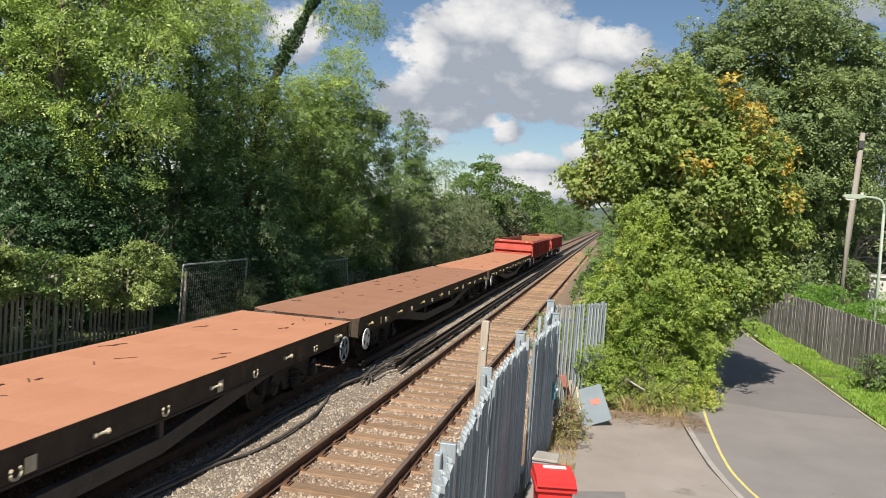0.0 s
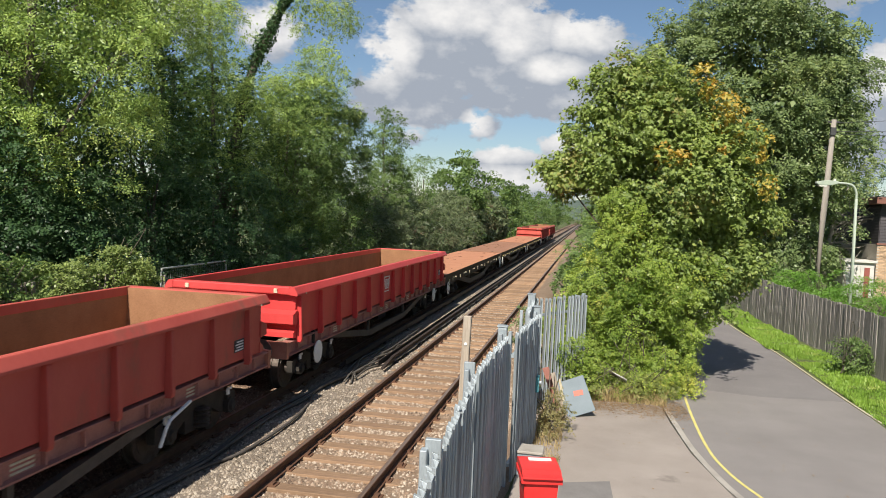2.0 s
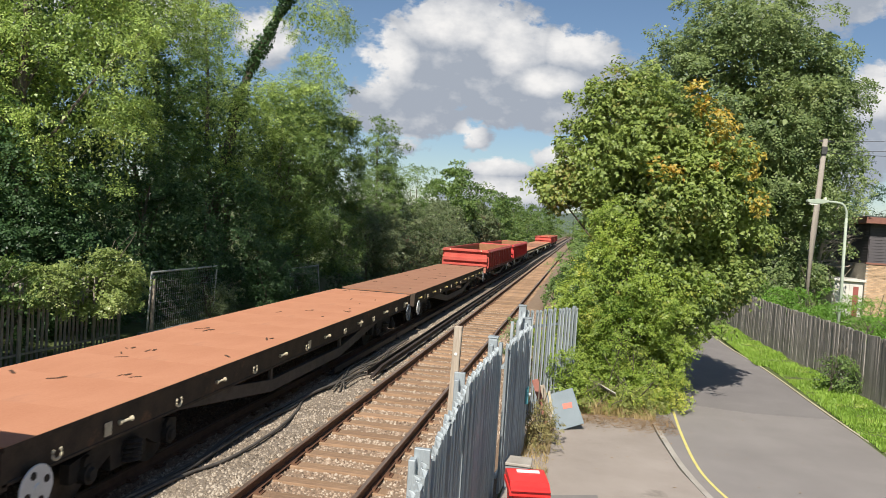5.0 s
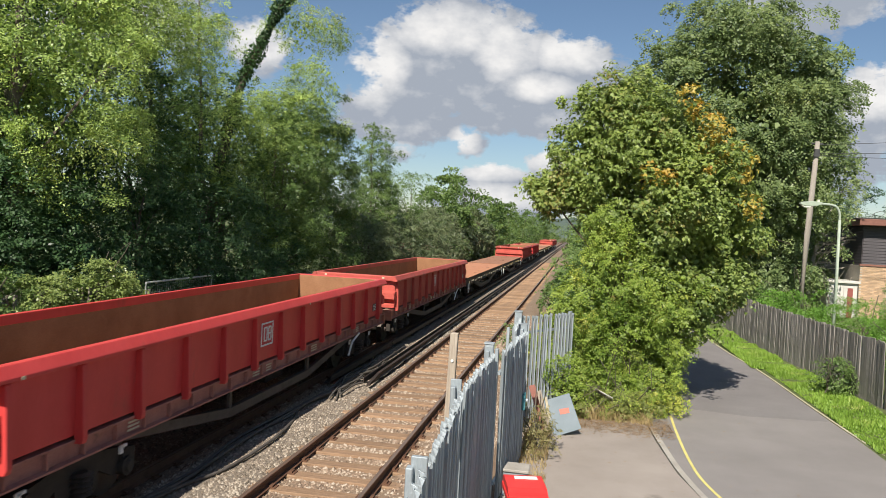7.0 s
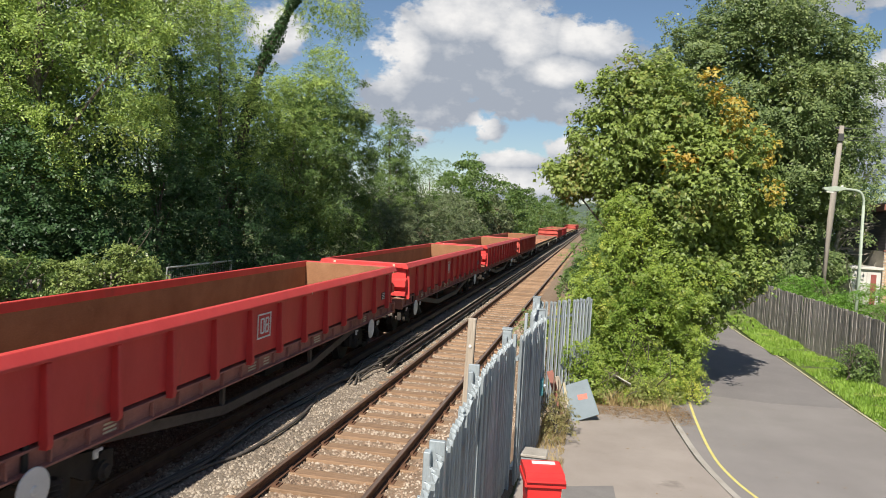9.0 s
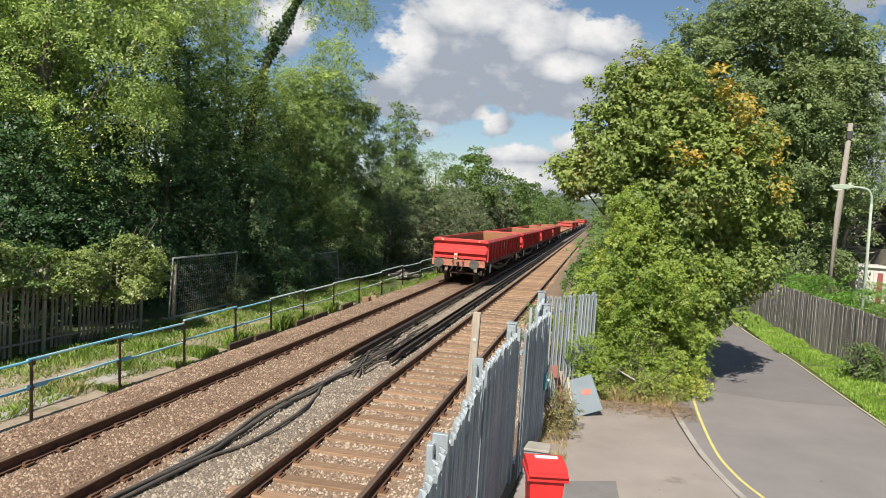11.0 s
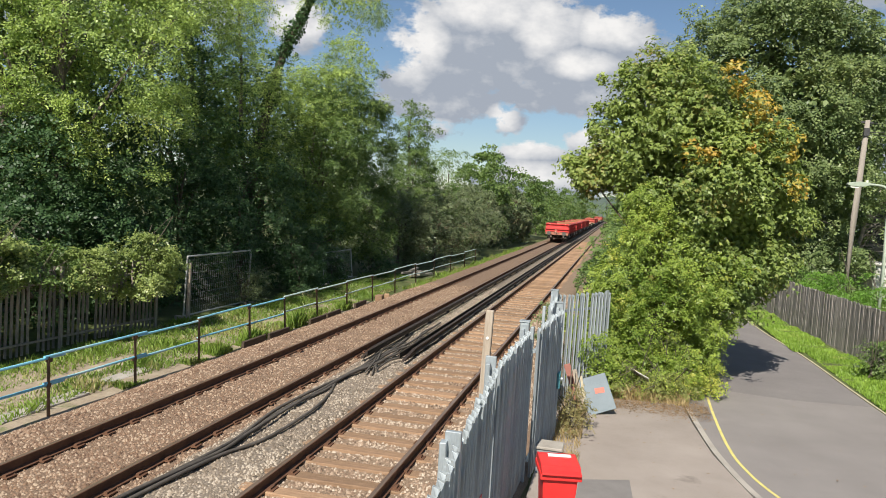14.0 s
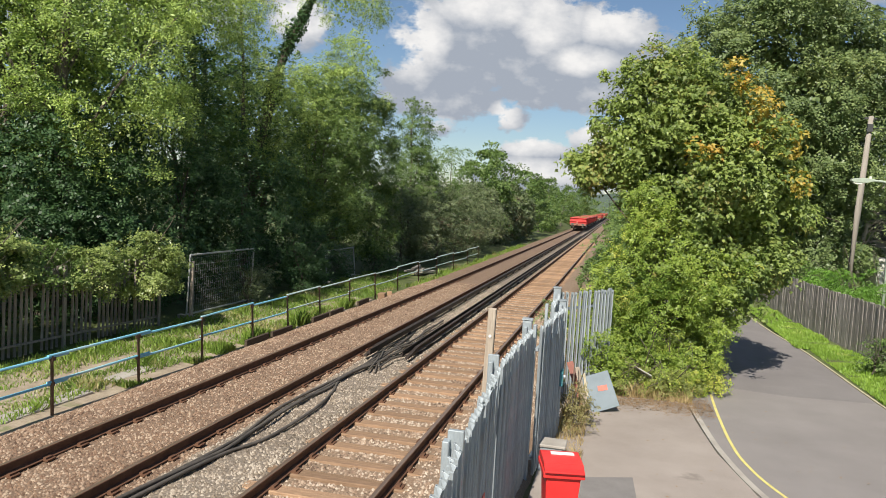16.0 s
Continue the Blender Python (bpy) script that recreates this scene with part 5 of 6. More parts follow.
tree("ivy_clad_tree", "old tree with ivy-clad leaning trunk and feathery crown", (-17.0, 32.5, -0.3),
     [(3.2, 3.2, 13.4, 1.9, 2.2, 1.0), (-1.2, -3.0, 11.6, 2.8, 3.2, 3.0), (0.8, -2.0, 7.6, 3.0, 3.2, 2.6), (1.8, 4.6, 9.6, 1.7, 1.9, 1.5), (-2, -6, 13, 3, 3, 3), (3.4, 0.8, 8.8, 2.0, 2.4, 1.6), (1.4, 2.5, 13.8, 1.3, 1.4, 0.7), (-0.6, 1.6, 12.2, 1.4, 1.4, 1.6), (4.4, 2.4, 10.9, 1.2, 1.6, 0.9)],
     1000, 50, 0.34, 0.19, M["ash"], 0.15, 13, limbs=0, slim=0.42, droop=0.7, shell=0.5, gaps=-0.3, share=0.30)


def ivy_stem():
    """A leaning stem thick with ivy that rises through the gap in the crowns."""
    rng = np.random.default_rng(51)
    thing = empty("leaning_ivy_tree", Matrix.Translation((-17.9, 33.6, -0.4)))
    line = [Vector(p) for p in ((0, 0, 0), (0.5, 0, 4), (1.1, 0, 7.5), (1.8, 0, 10.4), (2.9, -0.1, 12.6), (4.0, -0.2, 14.6))]
    bm = bmesh.new()
    tube(bm, spline(line, 4), [0.30 - 0.011 * k for k in range(21)], 9)
    part("stem", bm, M["bark"], thing)
    path = spline(line, 12)
    n = 7000
    c = np.array([path[q] for q in rng.integers(8, len(path), n)])
    d = rng.normal(size=(n, 3))
    d /= np.linalg.norm(d, axis=1, keepdims=True)
    v, f = leaf_arrays(c + d * rng.uniform(0.15, 0.30, (n, 1)) * (1.2 + np.sin(c[:, 2:3] * 2.3) * 0.5) * np.array([1, 1, 0.8]), 0.13, rng, d, 0.4, 0.8)
    mesh_from("ivy", v, f, M["deepgreen"], thing, "dark glossy ivy leaves")
    tagged(thing, "leaning old tree stem covered in dark ivy", "tree")


ivy_stem()
tree("hawthorn_tree", "broad mid-green tree covered in dense leaves", (-15.3, 36.8, -0.3),
     [(0.6, 0, 6.6, 2.9, 3.4, 3.6), (0.9, 2.6, 7.8, 2.1, 2.3, 2.5), (1.2, -2.8, 5.0, 2.3, 2.8, 3.0), (1.5, 1.5, 3.2, 2.0, 3.2, 2.6), (0.4, 4.2, 5.6, 2.0, 2.2, 3.6)],
     1050, 56, 0.34, 0.19, M["hawthorn"], 0.22, 14, gaps=-0.24, share=0.33)
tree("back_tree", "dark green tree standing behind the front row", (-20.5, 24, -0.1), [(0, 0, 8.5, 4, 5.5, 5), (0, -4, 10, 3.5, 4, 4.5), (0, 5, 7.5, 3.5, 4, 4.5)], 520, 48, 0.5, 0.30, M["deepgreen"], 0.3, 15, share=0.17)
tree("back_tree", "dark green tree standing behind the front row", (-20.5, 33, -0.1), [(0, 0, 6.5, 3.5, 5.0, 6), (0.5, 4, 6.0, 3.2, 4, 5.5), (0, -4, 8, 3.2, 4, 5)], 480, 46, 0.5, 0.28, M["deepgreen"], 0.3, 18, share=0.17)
tree("back_tree", "dark green tree standing behind the front row", (-18.5, 43, -0.1), [(0, 0, 5.5, 3.0, 4.5, 5), (0.5, 4, 4.8, 2.8, 4, 4.2)], 300, 44, 0.5, 0.28, M["hawthorn"], 0.25, 19, share=0.17)
tree("back_tree", "dark green tree standing behind the front row", (-20.4, 40.5, -0.1), [(0, 0, 7.4, 4.3, 4.6, 4.3), (3.2, 2, 6.4, 3.0, 3.5, 4.0), (-1, -3, 9.0, 2.6, 3, 3.0)], 380, 46, 0.46, 0.27, M["hawthorn"], 0.3, 22, share=0.2, inner_size=1.0, inner_share=0.5)
tree("slender_tree", "slender pointed tree above the hedgerow", (-13.9, 49.6, -0.3), [(0, 0, 8.8, 1.0, 1.1, 2.2), (0.1, 0.3, 6.6, 1.7, 1.8, 2.4), (0, 0, 4.2, 2.2, 2.4, 3.0)], 760, 32, 0.20, 0.17, M["hawthorn"], 0.16, 17, shell=0.3, gaps=-0.7, limbs=4)
# understorey along the fence; its darker leaf colour stands in for overhang shade
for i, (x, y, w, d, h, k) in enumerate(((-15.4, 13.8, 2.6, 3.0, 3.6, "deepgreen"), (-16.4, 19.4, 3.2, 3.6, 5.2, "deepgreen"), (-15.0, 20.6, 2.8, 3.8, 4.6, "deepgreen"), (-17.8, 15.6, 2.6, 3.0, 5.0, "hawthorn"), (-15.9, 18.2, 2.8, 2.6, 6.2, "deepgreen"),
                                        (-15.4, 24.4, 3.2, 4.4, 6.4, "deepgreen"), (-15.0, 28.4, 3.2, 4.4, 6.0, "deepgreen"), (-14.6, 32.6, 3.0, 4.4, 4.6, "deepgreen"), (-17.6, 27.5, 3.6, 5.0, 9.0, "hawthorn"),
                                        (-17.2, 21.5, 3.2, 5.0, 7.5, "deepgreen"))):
    shrub("understorey_shrub" if h < 6 else "understorey_tree", "dense undergrowth, leaves mostly coloured dark green for shade", x, y, -0.35, w, d, h, M[k], 40 + i, 300, 50, 0.36, 0.19)
for i, (x, y, w, d, h, k, n) in enumerate(((-12.9, 44.5, 3.4, 5.0, 4.6, "greygreen", 300), (-12.3, 51.0, 3.2, 6.0, 5.2, "greygreen", 320), (-12.4, 58.0, 3.4, 7.0, 5.2, "greygreen", 300), (-12.2, 66.0, 3.4, 8.0, 5.4, "greygreen", 280),
                                           (-14.8, 56.5, 4.0, 6.0, 8.3, "hawthorn", 300), (-14.4, 64.5, 4.0, 8.0, 8.9, "hawthorn", 300), (-13.6, 76.0, 4.0, 9.0, 8.8, "hawthorn", 260), (-13.8, 88.0, 4.2, 10.0, 9.9, "hawthorn", 260),
                                           (-12.6, 78.0, 3.0, 9.0, 5.2, "greygreen", 220), (-12.4, 90.0, 3.2, 12.0, 5.4, "greygreen", 220), (-13.4, 104.0, 4.5, 14.0, 8.8, "hawthorn", 220), (-12.6, 122.0, 4.5, 18.0, 7.8, "hawthorn", 200),
                                           (-13.0, 142.0, 5.0, 22.0, 9.0, "hawthorn", 200), (-12.6, 168.0, 5.0, 26.0, 9.0, "hawthorn", 180), (-11.8, 200.0, 6.0, 34.0, 9.5, "hawthorn", 180), (-10.8, 242.0, 7.0, 50.0, 10.5, "hawthorn", 180))):
    far = y > 70
    shrub("hedgerow_shrub" if h < 6 else "hedgerow_tree", "dusty grey-green lineside hedge shrub" if k == "greygreen" else "leafy green lineside hedgerow tree", x, y, -0.35, w, d, h, M[k], 60 + i, n, 46, 0.5 if far else 0.36, 0.34 if far else 0.21)
# far end of the line closes in a wooded bend
for i, (x, y, w, d, h) in enumerate(((-4, 330, 34, 30, 12), (16, 300, 30, 30, 11), (3.4, 150, 6, 40, 8), (2.6, 100, 5, 30, 6.5), (1.8, 66, 3.6, 18, 5.0), (0.9, 46, 2.6, 12, 4.2), (0.5, 34, 2.2, 8, 3.2))):
    shrub("lineside_tree" if h > 6 else "lineside_shrub", "leafy green tree beside the far tracks", x, y, -0.4, w, d, h, M["hawthorn"], 90 + i, 200, 46, 0.7 if y > 90 else 0.4, 0.5 if y > 90 else 0.24)
# ivy heaped over the old palisade
shrub("ivy_mound", "bright ivy heaped over the old palisade fence", -12.75, 18.4, 0.65, 1.5, 2.7, 1.6, M["ivy"], 110, 260, 60, 0.16, 0.12, 0.8)
for i, (x, y, z, h) in enumerate(((-13.2, 16.6, 0.95, 1.0), (-13.25, 15.0, 1.05, 1.05), (-13.3, 13.4, 1.1, 1.3), (-13.35, 11.9, 1.1, 1.3))):
    shrub("ivy_mound", "pale climbing leaves over the old palisade fence", x, y, z, 1.1, 2.2, h, M["ivy" if i != 1 else "hawthorn"], 111 + i, 120, 50, 0.16, 0.13, 0.7)
shrub("hawthorn_bush", "pale sunlit bush leaning over the old palisade", -14.3, 13.6, 0.9, 1.6, 2.2, 2.6, M["ivy"], 119, 150, 46, 0.2, 0.13, 0.7)
shrub("bramble_bush", "dark ivy bush beside the wire fence panels", -12.6, 28.9, -0.4, 1.6, 2.6, 2.0, M["deepgreen"], 113, 200, 50, 0.2, 0.13)
shrub("bramble_bush", "low bramble behind the handrail", -12.8, 24.6, -0.4, 1.2, 1.6, 1.4, M["greygreen"], 114, 90, 40, 0.2, 0.12)
shrub("bramble_bush", "low bramble behind the handrail", -12.6, 38.5, -0.4, 1.5, 3.0, 1.6, M["deepgreen"], 115, 130, 45, 0.22, 0.14)
shrub("bramble_bush", "low bramble behind the handrail", -13.2, 34.0, -0.4, 1.0, 2.0, 1.0, M["deepgreen"], 116, 80, 40, 0.22, 0.14)

# right of the line
tree("maple_tree", "dense young maple tree with leaves turning orange at top", (1.5, 21.0, -0.5),
     [(-0.6, 0, 7.2, 1.3, 1.2, 1.35), (-1.05, -0.1, 6.2, 1.25, 1.3, 1.4), (-2.0, 0, 5.35, 0.95, 1.0, 0.5), (0.4, -0.2, 5.3, 2.0, 1.8, 1.9), (1.5, -0.2, 5.8, 1.2, 1.2, 1.1), (2.1, 0, 4.5, 1.15, 1.3, 1.25),
      (2.2, -0.1, 3.1, 0.8, 0.9, 0.65), (0.6, -0.1, 3.0, 1.7, 1.6, 1.8), (0.5, -0.5, 7.0, 0.9, 0.9, 0.8)],
     3200, 30, 0.15, 0.118, M["maple"], 0.15, 12, floor_z=0.1, droop=0.6, lobed=0.78, shell=0.55, gaps=-0.34, flat=0.9, inner_size=1.2,
     extra=(M["maple_orange"], [(1.05, -1.0, 7.7, 0.32, 0.4, 0.55), (1.4, -1.4, 6.9, 0.5, 0.4, 0.45), (2.05, -1.45, 6.1, 0.55, 0.4, 0.35), (2.7, -1.2, 5.2, 0.3, 0.3, 0.2), (0.3, -1.9, 5.7, 0.3, 0.25, 0.2)], 60))
tree("elder_bush", "bright yellow-green elder bush spilling over the pavement edge", (1.0, 19.5, -0.5),
     [(-0.75, 0, 2.4, 0.75, 0.8, 0.95), (-0.1, -0.1, 3.3, 0.75, 0.7, 1.1), (0.8, -0.2, 2.6, 0.75, 0.8, 1.0), (-1.3, 0.1, 1.3, 0.8, 0.8, 1.0), (1.35, 0.3, 1.7, 0.65, 0.8, 1.0), (0.3, -0.4, 1.5, 1.0, 0.7, 1.0), (0.95, -0.3, 0.7, 0.8, 0.7, 0.9), (-0.6, 0.0, 0.6, 1.0, 0.8, 0.8),
      (-0.3, -0.2, 4.2, 0.5, 0.45, 0.7), (1.7, 0.2, 2.9, 0.5, 0.5, 0.5)],
     1900, 22, 0.11, 0.11, M["lime_leaf"], 0.08, 21, "shrub", 8, 0.02, 0.5, 1.1, 0.6, gaps=-0.4)
for i, (x, y, w, d, h, k) in enumerate(((-0.18, 17.9, 1.0, 1.0, 1.55, "lime_leaf"), (0.75, 18.7, 1.3, 1.0, 1.15, "lime_leaf"), (1.55, 18.95, 1.1, 1.0, 1.2, "lime_leaf"), (2.05, 19.7, 0.9, 1.0, 1.5, "maple"), (2.3, 20.9, 0.8, 1.3, 1.9, "maple"),
                                        (0.4, 17.95, 1.6, 0.7, 0.6, "weed_green"), (1.5, 18.35, 1.1, 0.7, 0.6, "weed_green"))):
    shrub("bramble_bush", "low bramble and weeds at the foot of the trees", x, y, -0.62, w, d, h, M[k], 180 + i, 130, 40, 0.15, 0.10)
shrub("fence_weeds", "tall weeds growing along the foot of the gate", -0.58, 14.7, -0.5, 0.4, 1.5, 0.8, M["weed"], 123, 70, 36, 0.12, 0.06)
shrub("bramble_bush", "bright climbing leaves behind the palisade fence", 0.05, 20.6, -0.5, 0.9, 1.1, 2.3, M["lime_leaf"], 124, 130, 46, 0.18, 0.11)
shrub("lineside_sapling", "small sapling leaning over the rail", -1.75, 22.5, -0.4, 0.9, 1.3, 1.15, M["syc"], 125, 50, 34, 0.18, 0.12)
tree("sycamore_tree", "large dark green sycamore with a domed crown", (7.6, 44.5, -0.2),
     [(0.11, 0.0, 9.96, 5.51, 4.88, 7.0), (-3.39, -0.64, 10.6, 2.65, 3.18, 3.39), (3.71, -0.64, 11.24, 2.44, 3.18, 3.6), (0.42, -1.06, 14.42, 3.18, 3.18, 2.65), (-2.65, -1.59, 6.36, 3.39, 3.18, 3.6), (3.5, -1.48, 6.78, 2.65, 2.97, 3.39), (0.53, -3.6, 9.12, 2.97, 1.7, 2.97)],
     1600, 66, 0.42, 0.29, M["syc"], 0.4, 13, limbs=8, gaps=-0.42, flat=0.7, share=0.27, inner_size=0.95, inner_share=0.75)
tree("conifer_tree", "dark feathery conifer beside the house", (15.2, 52, 0), [(0, 0, 3.6, 2.6, 2.6, 3.6), (0.1, 0, 7.0, 2.0, 2.0, 3.2), (0, 0, 10, 0.9, 0.9, 1.6)], 420, 40, 0.36, 0.24, M["conifer"], 0.25, 131, slim=0.28, droop=0.9)
for i, (x, y, w, d, h, k) in enumerate(((4.0, 47, 5, 3, 6.0, "deepgreen"), (9.0, 48, 5, 3, 6.5, "deepgreen"), (12.4, 47, 3.6, 3, 5.0, "syc"), (10.6, 42.5, 2.6, 2.4, 3.2, "syc"), (20, 60, 8, 5, 8, "conifer"), (3.6, 62, 6, 5, 9, "deepgreen"))):
    shrub("garden_tree" if h > 6 else "garden_shrub", "dense green garden growth behind the timber fence", x, y, -0.1, w, d, h, M[k], 140 + i, 190, 46, 0.42, 0.28)
for i in range(9):
    x, y = 8.75 + 0.1 * i + 0.5 * (i % 2), 37.5 - 1.55 * i
    shrub("ground_cover_bush", "bright low ground cover behind the timber fence", x + 0.6, y, -0.05, 2.6, 2.4, 1.85, M["lime_green"], 160 + i, 90, 44, 0.2, 0.12, 0.4)
shrub("verge_sapling", "leafy sapling on the grass verge", 7.3, 23.1, -0.42, 0.7, 0.8, 0.95, M["hawthorn"], 171, 50, 40, 0.16, 0.12, 0.5)
shrub("garden_shrub", "leafy shrub in front of the brick house", 14.6, 37.0, 0, 1.2, 1.4, 2.9, M["syc"], 172, 110, 44, 0.2, 0.14)

tufts("verge_grass", "bright green grass verge beside the road", [(6.42, 7.85, 17, 27, -0.47), (6.05, 7.45, 27, 38, -0.47), (6.8, 8.7, 8, 17, -0.47)], 46000, 0.11, M["verge"], 201, 0.02)
tufts("cess_grass", "long grass growing round the blue handrail", [(-10.7, -9.7, 9, 34, -0.40), (-12.8, -11.2, 12, 40, -0.40), (-11.2, -10.7, 16, 40, -0.40)], 30000, 0.17, M["grass"], 202, 0.010, lean=0.9)
tufts("grass_tuft", "taller grass tufts at the handrail posts", [(-9.75, -9.4, y - 0.35, y + 0.5, -0.42) for y in (13.6, 16.1, 17.2, 18.6, 19.6, 20.9, 22.0, 23.4, 26.2)], 5200, 0.30, M["grass"], 205, 0.009)
tufts("cess_grass", "short grass beside the left-hand track", [(-9.6, -8.7, 34, 75, -0.42)], 9000, 0.25, M["grass"], 203, 0.02)
tufts("dry_weeds", "dry grass stalks along the palisade foot", [(-0.85, -0.35, 12.5, 18, -0.5), (-0.9, 1.9, 17.6, 18.9, -0.5)], 5000, 0.30, M["straw"], 204, 0.008)


def litter():
    """Dead leaves and dust along the edge of the hardstanding."""
    rng = np.random.default_rng(9)
    n = 5200
    p = np.stack([rng.uniform(-0.7, 2.3, n), 17.4 + rng.normal(size=n) * 0.45, np.full(n, ROAD_Z + 0.022)], 1)
    p[:120, 0], p[:120, 1] = rng.uniform(-0.8, 4.5, 120), rng.uniform(9, 19, 120)
    v, f = leaf_arrays(p, 0.055, rng)
    v[:, 2] = ROAD_Z + 0.015 + np.abs(v[:, 2] - ROAD_Z - 0.022) * 0.5
    tagged(mesh_from("fallen_leaves", v, f, M["litter"]), "dry brown fallen leaves on the concrete edge", "leaves", kind="stuff")


litter()


# ---- fences and lineside things ----
def pale_mesh(h, w=0.066):
    """A rolled steel pale with a pointed, split head."""
    bm = bmesh.new()
    hw = w / 2
    sec = [(-hw, 0.020), (-hw * 0.4, -0.020), (hw * 0.4, -0.020), (hw, 0.020), (hw, 0.025), (hw * 0.35, -0.014), (-hw * 0.35, -0.014), (-hw, 0.025)]
    lo = [bm.verts.new((x, y, 0)) for x, y in sec]
    hi = [bm.verts.new((x, y, h - 0.07)) for x, y in sec]
    tip = [bm.verts.new((x * 0.35 + (0.012 if x > 0 else -0.012), y * 1.2 + 0.012, h - (0.0 if abs(x) < hw * 0.6 else 0.02))) for x, y in sec]
    for a, b in ((lo, hi), (hi, tip)):
        for i in range(8):
            bm.faces.new((a[i], a[(i + 1) % 8], b[(i + 1) % 8], b[i]))
    bm.faces.new(tip)
    bmesh.ops.recalc_face_normals(bm, faces=bm.faces[:])
    return bm


def palisade(name, label, a, b, z0, h, material, pitch, posts, seed, group, missing=0.0, post_h=0.0, front=1):
    """Pales on two rails between posts; front 1 puts the pales on the track side, -1 on the road side."""
    a, b = Vector((*a, 0)), Vector((*b, 0))
    d = b - a
    length = d.length
    yaw = math.atan2(d.y, d.x)
    thing = empty(name, Matrix.Translation((a.x, a.y, z0)) @ Matrix.Rotation(yaw, 4, "Z"))
    rng = random.Random(seed)
    me = None
    n = int(length / pitch)
    for i in range(n):
        if rng.random() < missing:
            continue
        m = pose((i + 0.5) * pitch, front * 0.048 + rng.uniform(-0.006, 0.006), 0.05 + rng.uniform(-0.02, 0.015), rng.uniform(-0.5, 0.5), rng.uniform(-0.7, 0.7), 0 if front > 0 else 180)
        if me is None:
            ob = part("pale", pale_mesh(h - 0.05), material, thing)
            ob.matrix_basis, me = m, ob.data
        else:
            shared("pale", me, thing, m)
    for z in (0.32, h - 0.38):
        bm = bmesh.new()
        block(bm, (length / 2, 0.0, z), (length, 0.045, 0.05))
        part("rail", bm, material, thing)
    for x in posts:
        bm = bmesh.new()
        block(bm, (x, -0.05 * front, (h + post_h) / 2 - 0.1), (0.10, 0.055, h + post_h + 0.2))
        bevelled(bm, 0.006)
        part("post", bm, material, thing)
    return tagged(thing, label, "fence", group)


g = "galvanised palisade fence"
palisade("palisade_fence", "grey galvanised steel palisade fence with pointed pales", (-0.85, 0.4), (-1.30, 8.75), ROAD_Z, 2.4, M["galv"], 0.142, (0.1, 2.6, 5.25, 8.3), 1, g, front=-1)
palisade("palisade_fence", "grey galvanised steel palisade fence with pointed pales", (-1.30, 8.8), (-1.22, 11.5), ROAD_Z, 2.4, M["galv"], 0.142, (0.05, 2.65), 2, g, front=-1)
palisade("palisade_gate", "grey galvanised palisade gate leaf, closed", (-1.10, 11.6), (-0.90, 14.25), ROAD_Z, 2.42, M["galv"], 0.135, (0.02, 2.62), 3, g, front=-1)
palisade("palisade_fence", "short return of galvanised palisade fence", (-1.18, 14.4), (-1.20, 16.5), ROAD_Z, 2.4, M["galv"], 0.142, (0.05, 2.05), 4, g, front=-1)
palisade("palisade_fence", "galvanised palisade fence running into the bushes", (-1.15, 16.6), (-0.02, 18.45), ROAD_Z, 2.4, M["galv"], 0.150, (0.05, 2.1), 5, g, front=-1)


def gate_posts():
    for x, y, w in ((-1.26, 11.55, 0.14), (-0.92, 14.33, 0.13), (-1.2, 16.52, 0.16)):
        bm = bmesh.new()
        block(bm, (0, 0, 1.25), (w, w, 2.6))
        bevelled(bm, 0.01)
        block(bm, (0, 0, 2.56), (w + 0.02, w + 0.02, 0.02))
        ob = finish("gate_post", bm, M["galv"])
        ob.location = (x, y, ROAD_Z - 0.05)
        tagged(ob, "square galvanised steel gate post", "post", g)
    # broad head plates seen above the fence line
    for x, y in ((-1.19, 5.7), (-1.40, 8.78), (-1.33, 11.5)):
        bm = bmesh.new()
        block(bm, (0, 0, 1.24), (0.13, 0.05, 2.5))
        bevelled(bm, 0.006)
        ob = finish("fence_post_plate", bm, M["galv"])
        ob.location = (x + 0.07, y, ROAD_Z - 0.02)
        tagged(ob, "broad galvanised steel fence post", "post", g)


gate_posts()


def gate_box():
    thing = empty("gate_lock_box", Matrix.Translation((-0.83, 13.95, 0.62)))
    bm = bmesh.new()
    block(bm, (0, 0, 0), (0.06, 0.20, 0.30))
    bevelled(bm, 0.01)
    part("plate", bm, M["teal"], thing)
    bm = bmesh.new()
    rod(bm, (0.03, 0.0, 0.02), (0.07, 0.0, 0.02), 0.035, seg=10)
    part("lock", bm, M["galv"], thing)
    tagged(thing, "small teal-blue lock box fixed to the gate", "lock box")
    sign = empty("fence_notice", Matrix.Translation((-1.13, 7.35, 0.62)))
    bm = bmesh.new()
    block(bm, (0, 0, 0), (0.012, 0.14, 0.42))
    bevelled(bm, 0.003)
    part("plate", bm, M["red_mark"], sign)
    tagged(sign, "narrow faded red notice on the fence", "sign")


gate_box()


def cabinet():
    thing = empty("concrete_cabinet", Matrix.Translation((-0.80, 12.2, ROAD_Z)))
    bm = bmesh.new()
    block(bm, (0, 0, 0.2), (0.40, 0.36, 0.40))
    bevelled(bm, 0.015)
    part("body", bm, M["galv"], thing)
    bm = bmesh.new()
    block(bm, (0, 0, 0.42), (0.46, 0.42, 0.05))
    bevelled(bm, 0.012)
    part("cap", bm, M["kerb"], thing, "pale concrete cap")
    tagged(thing, "low grey cabinet with a pale concrete cap by the gate", "cabinet")


cabinet()


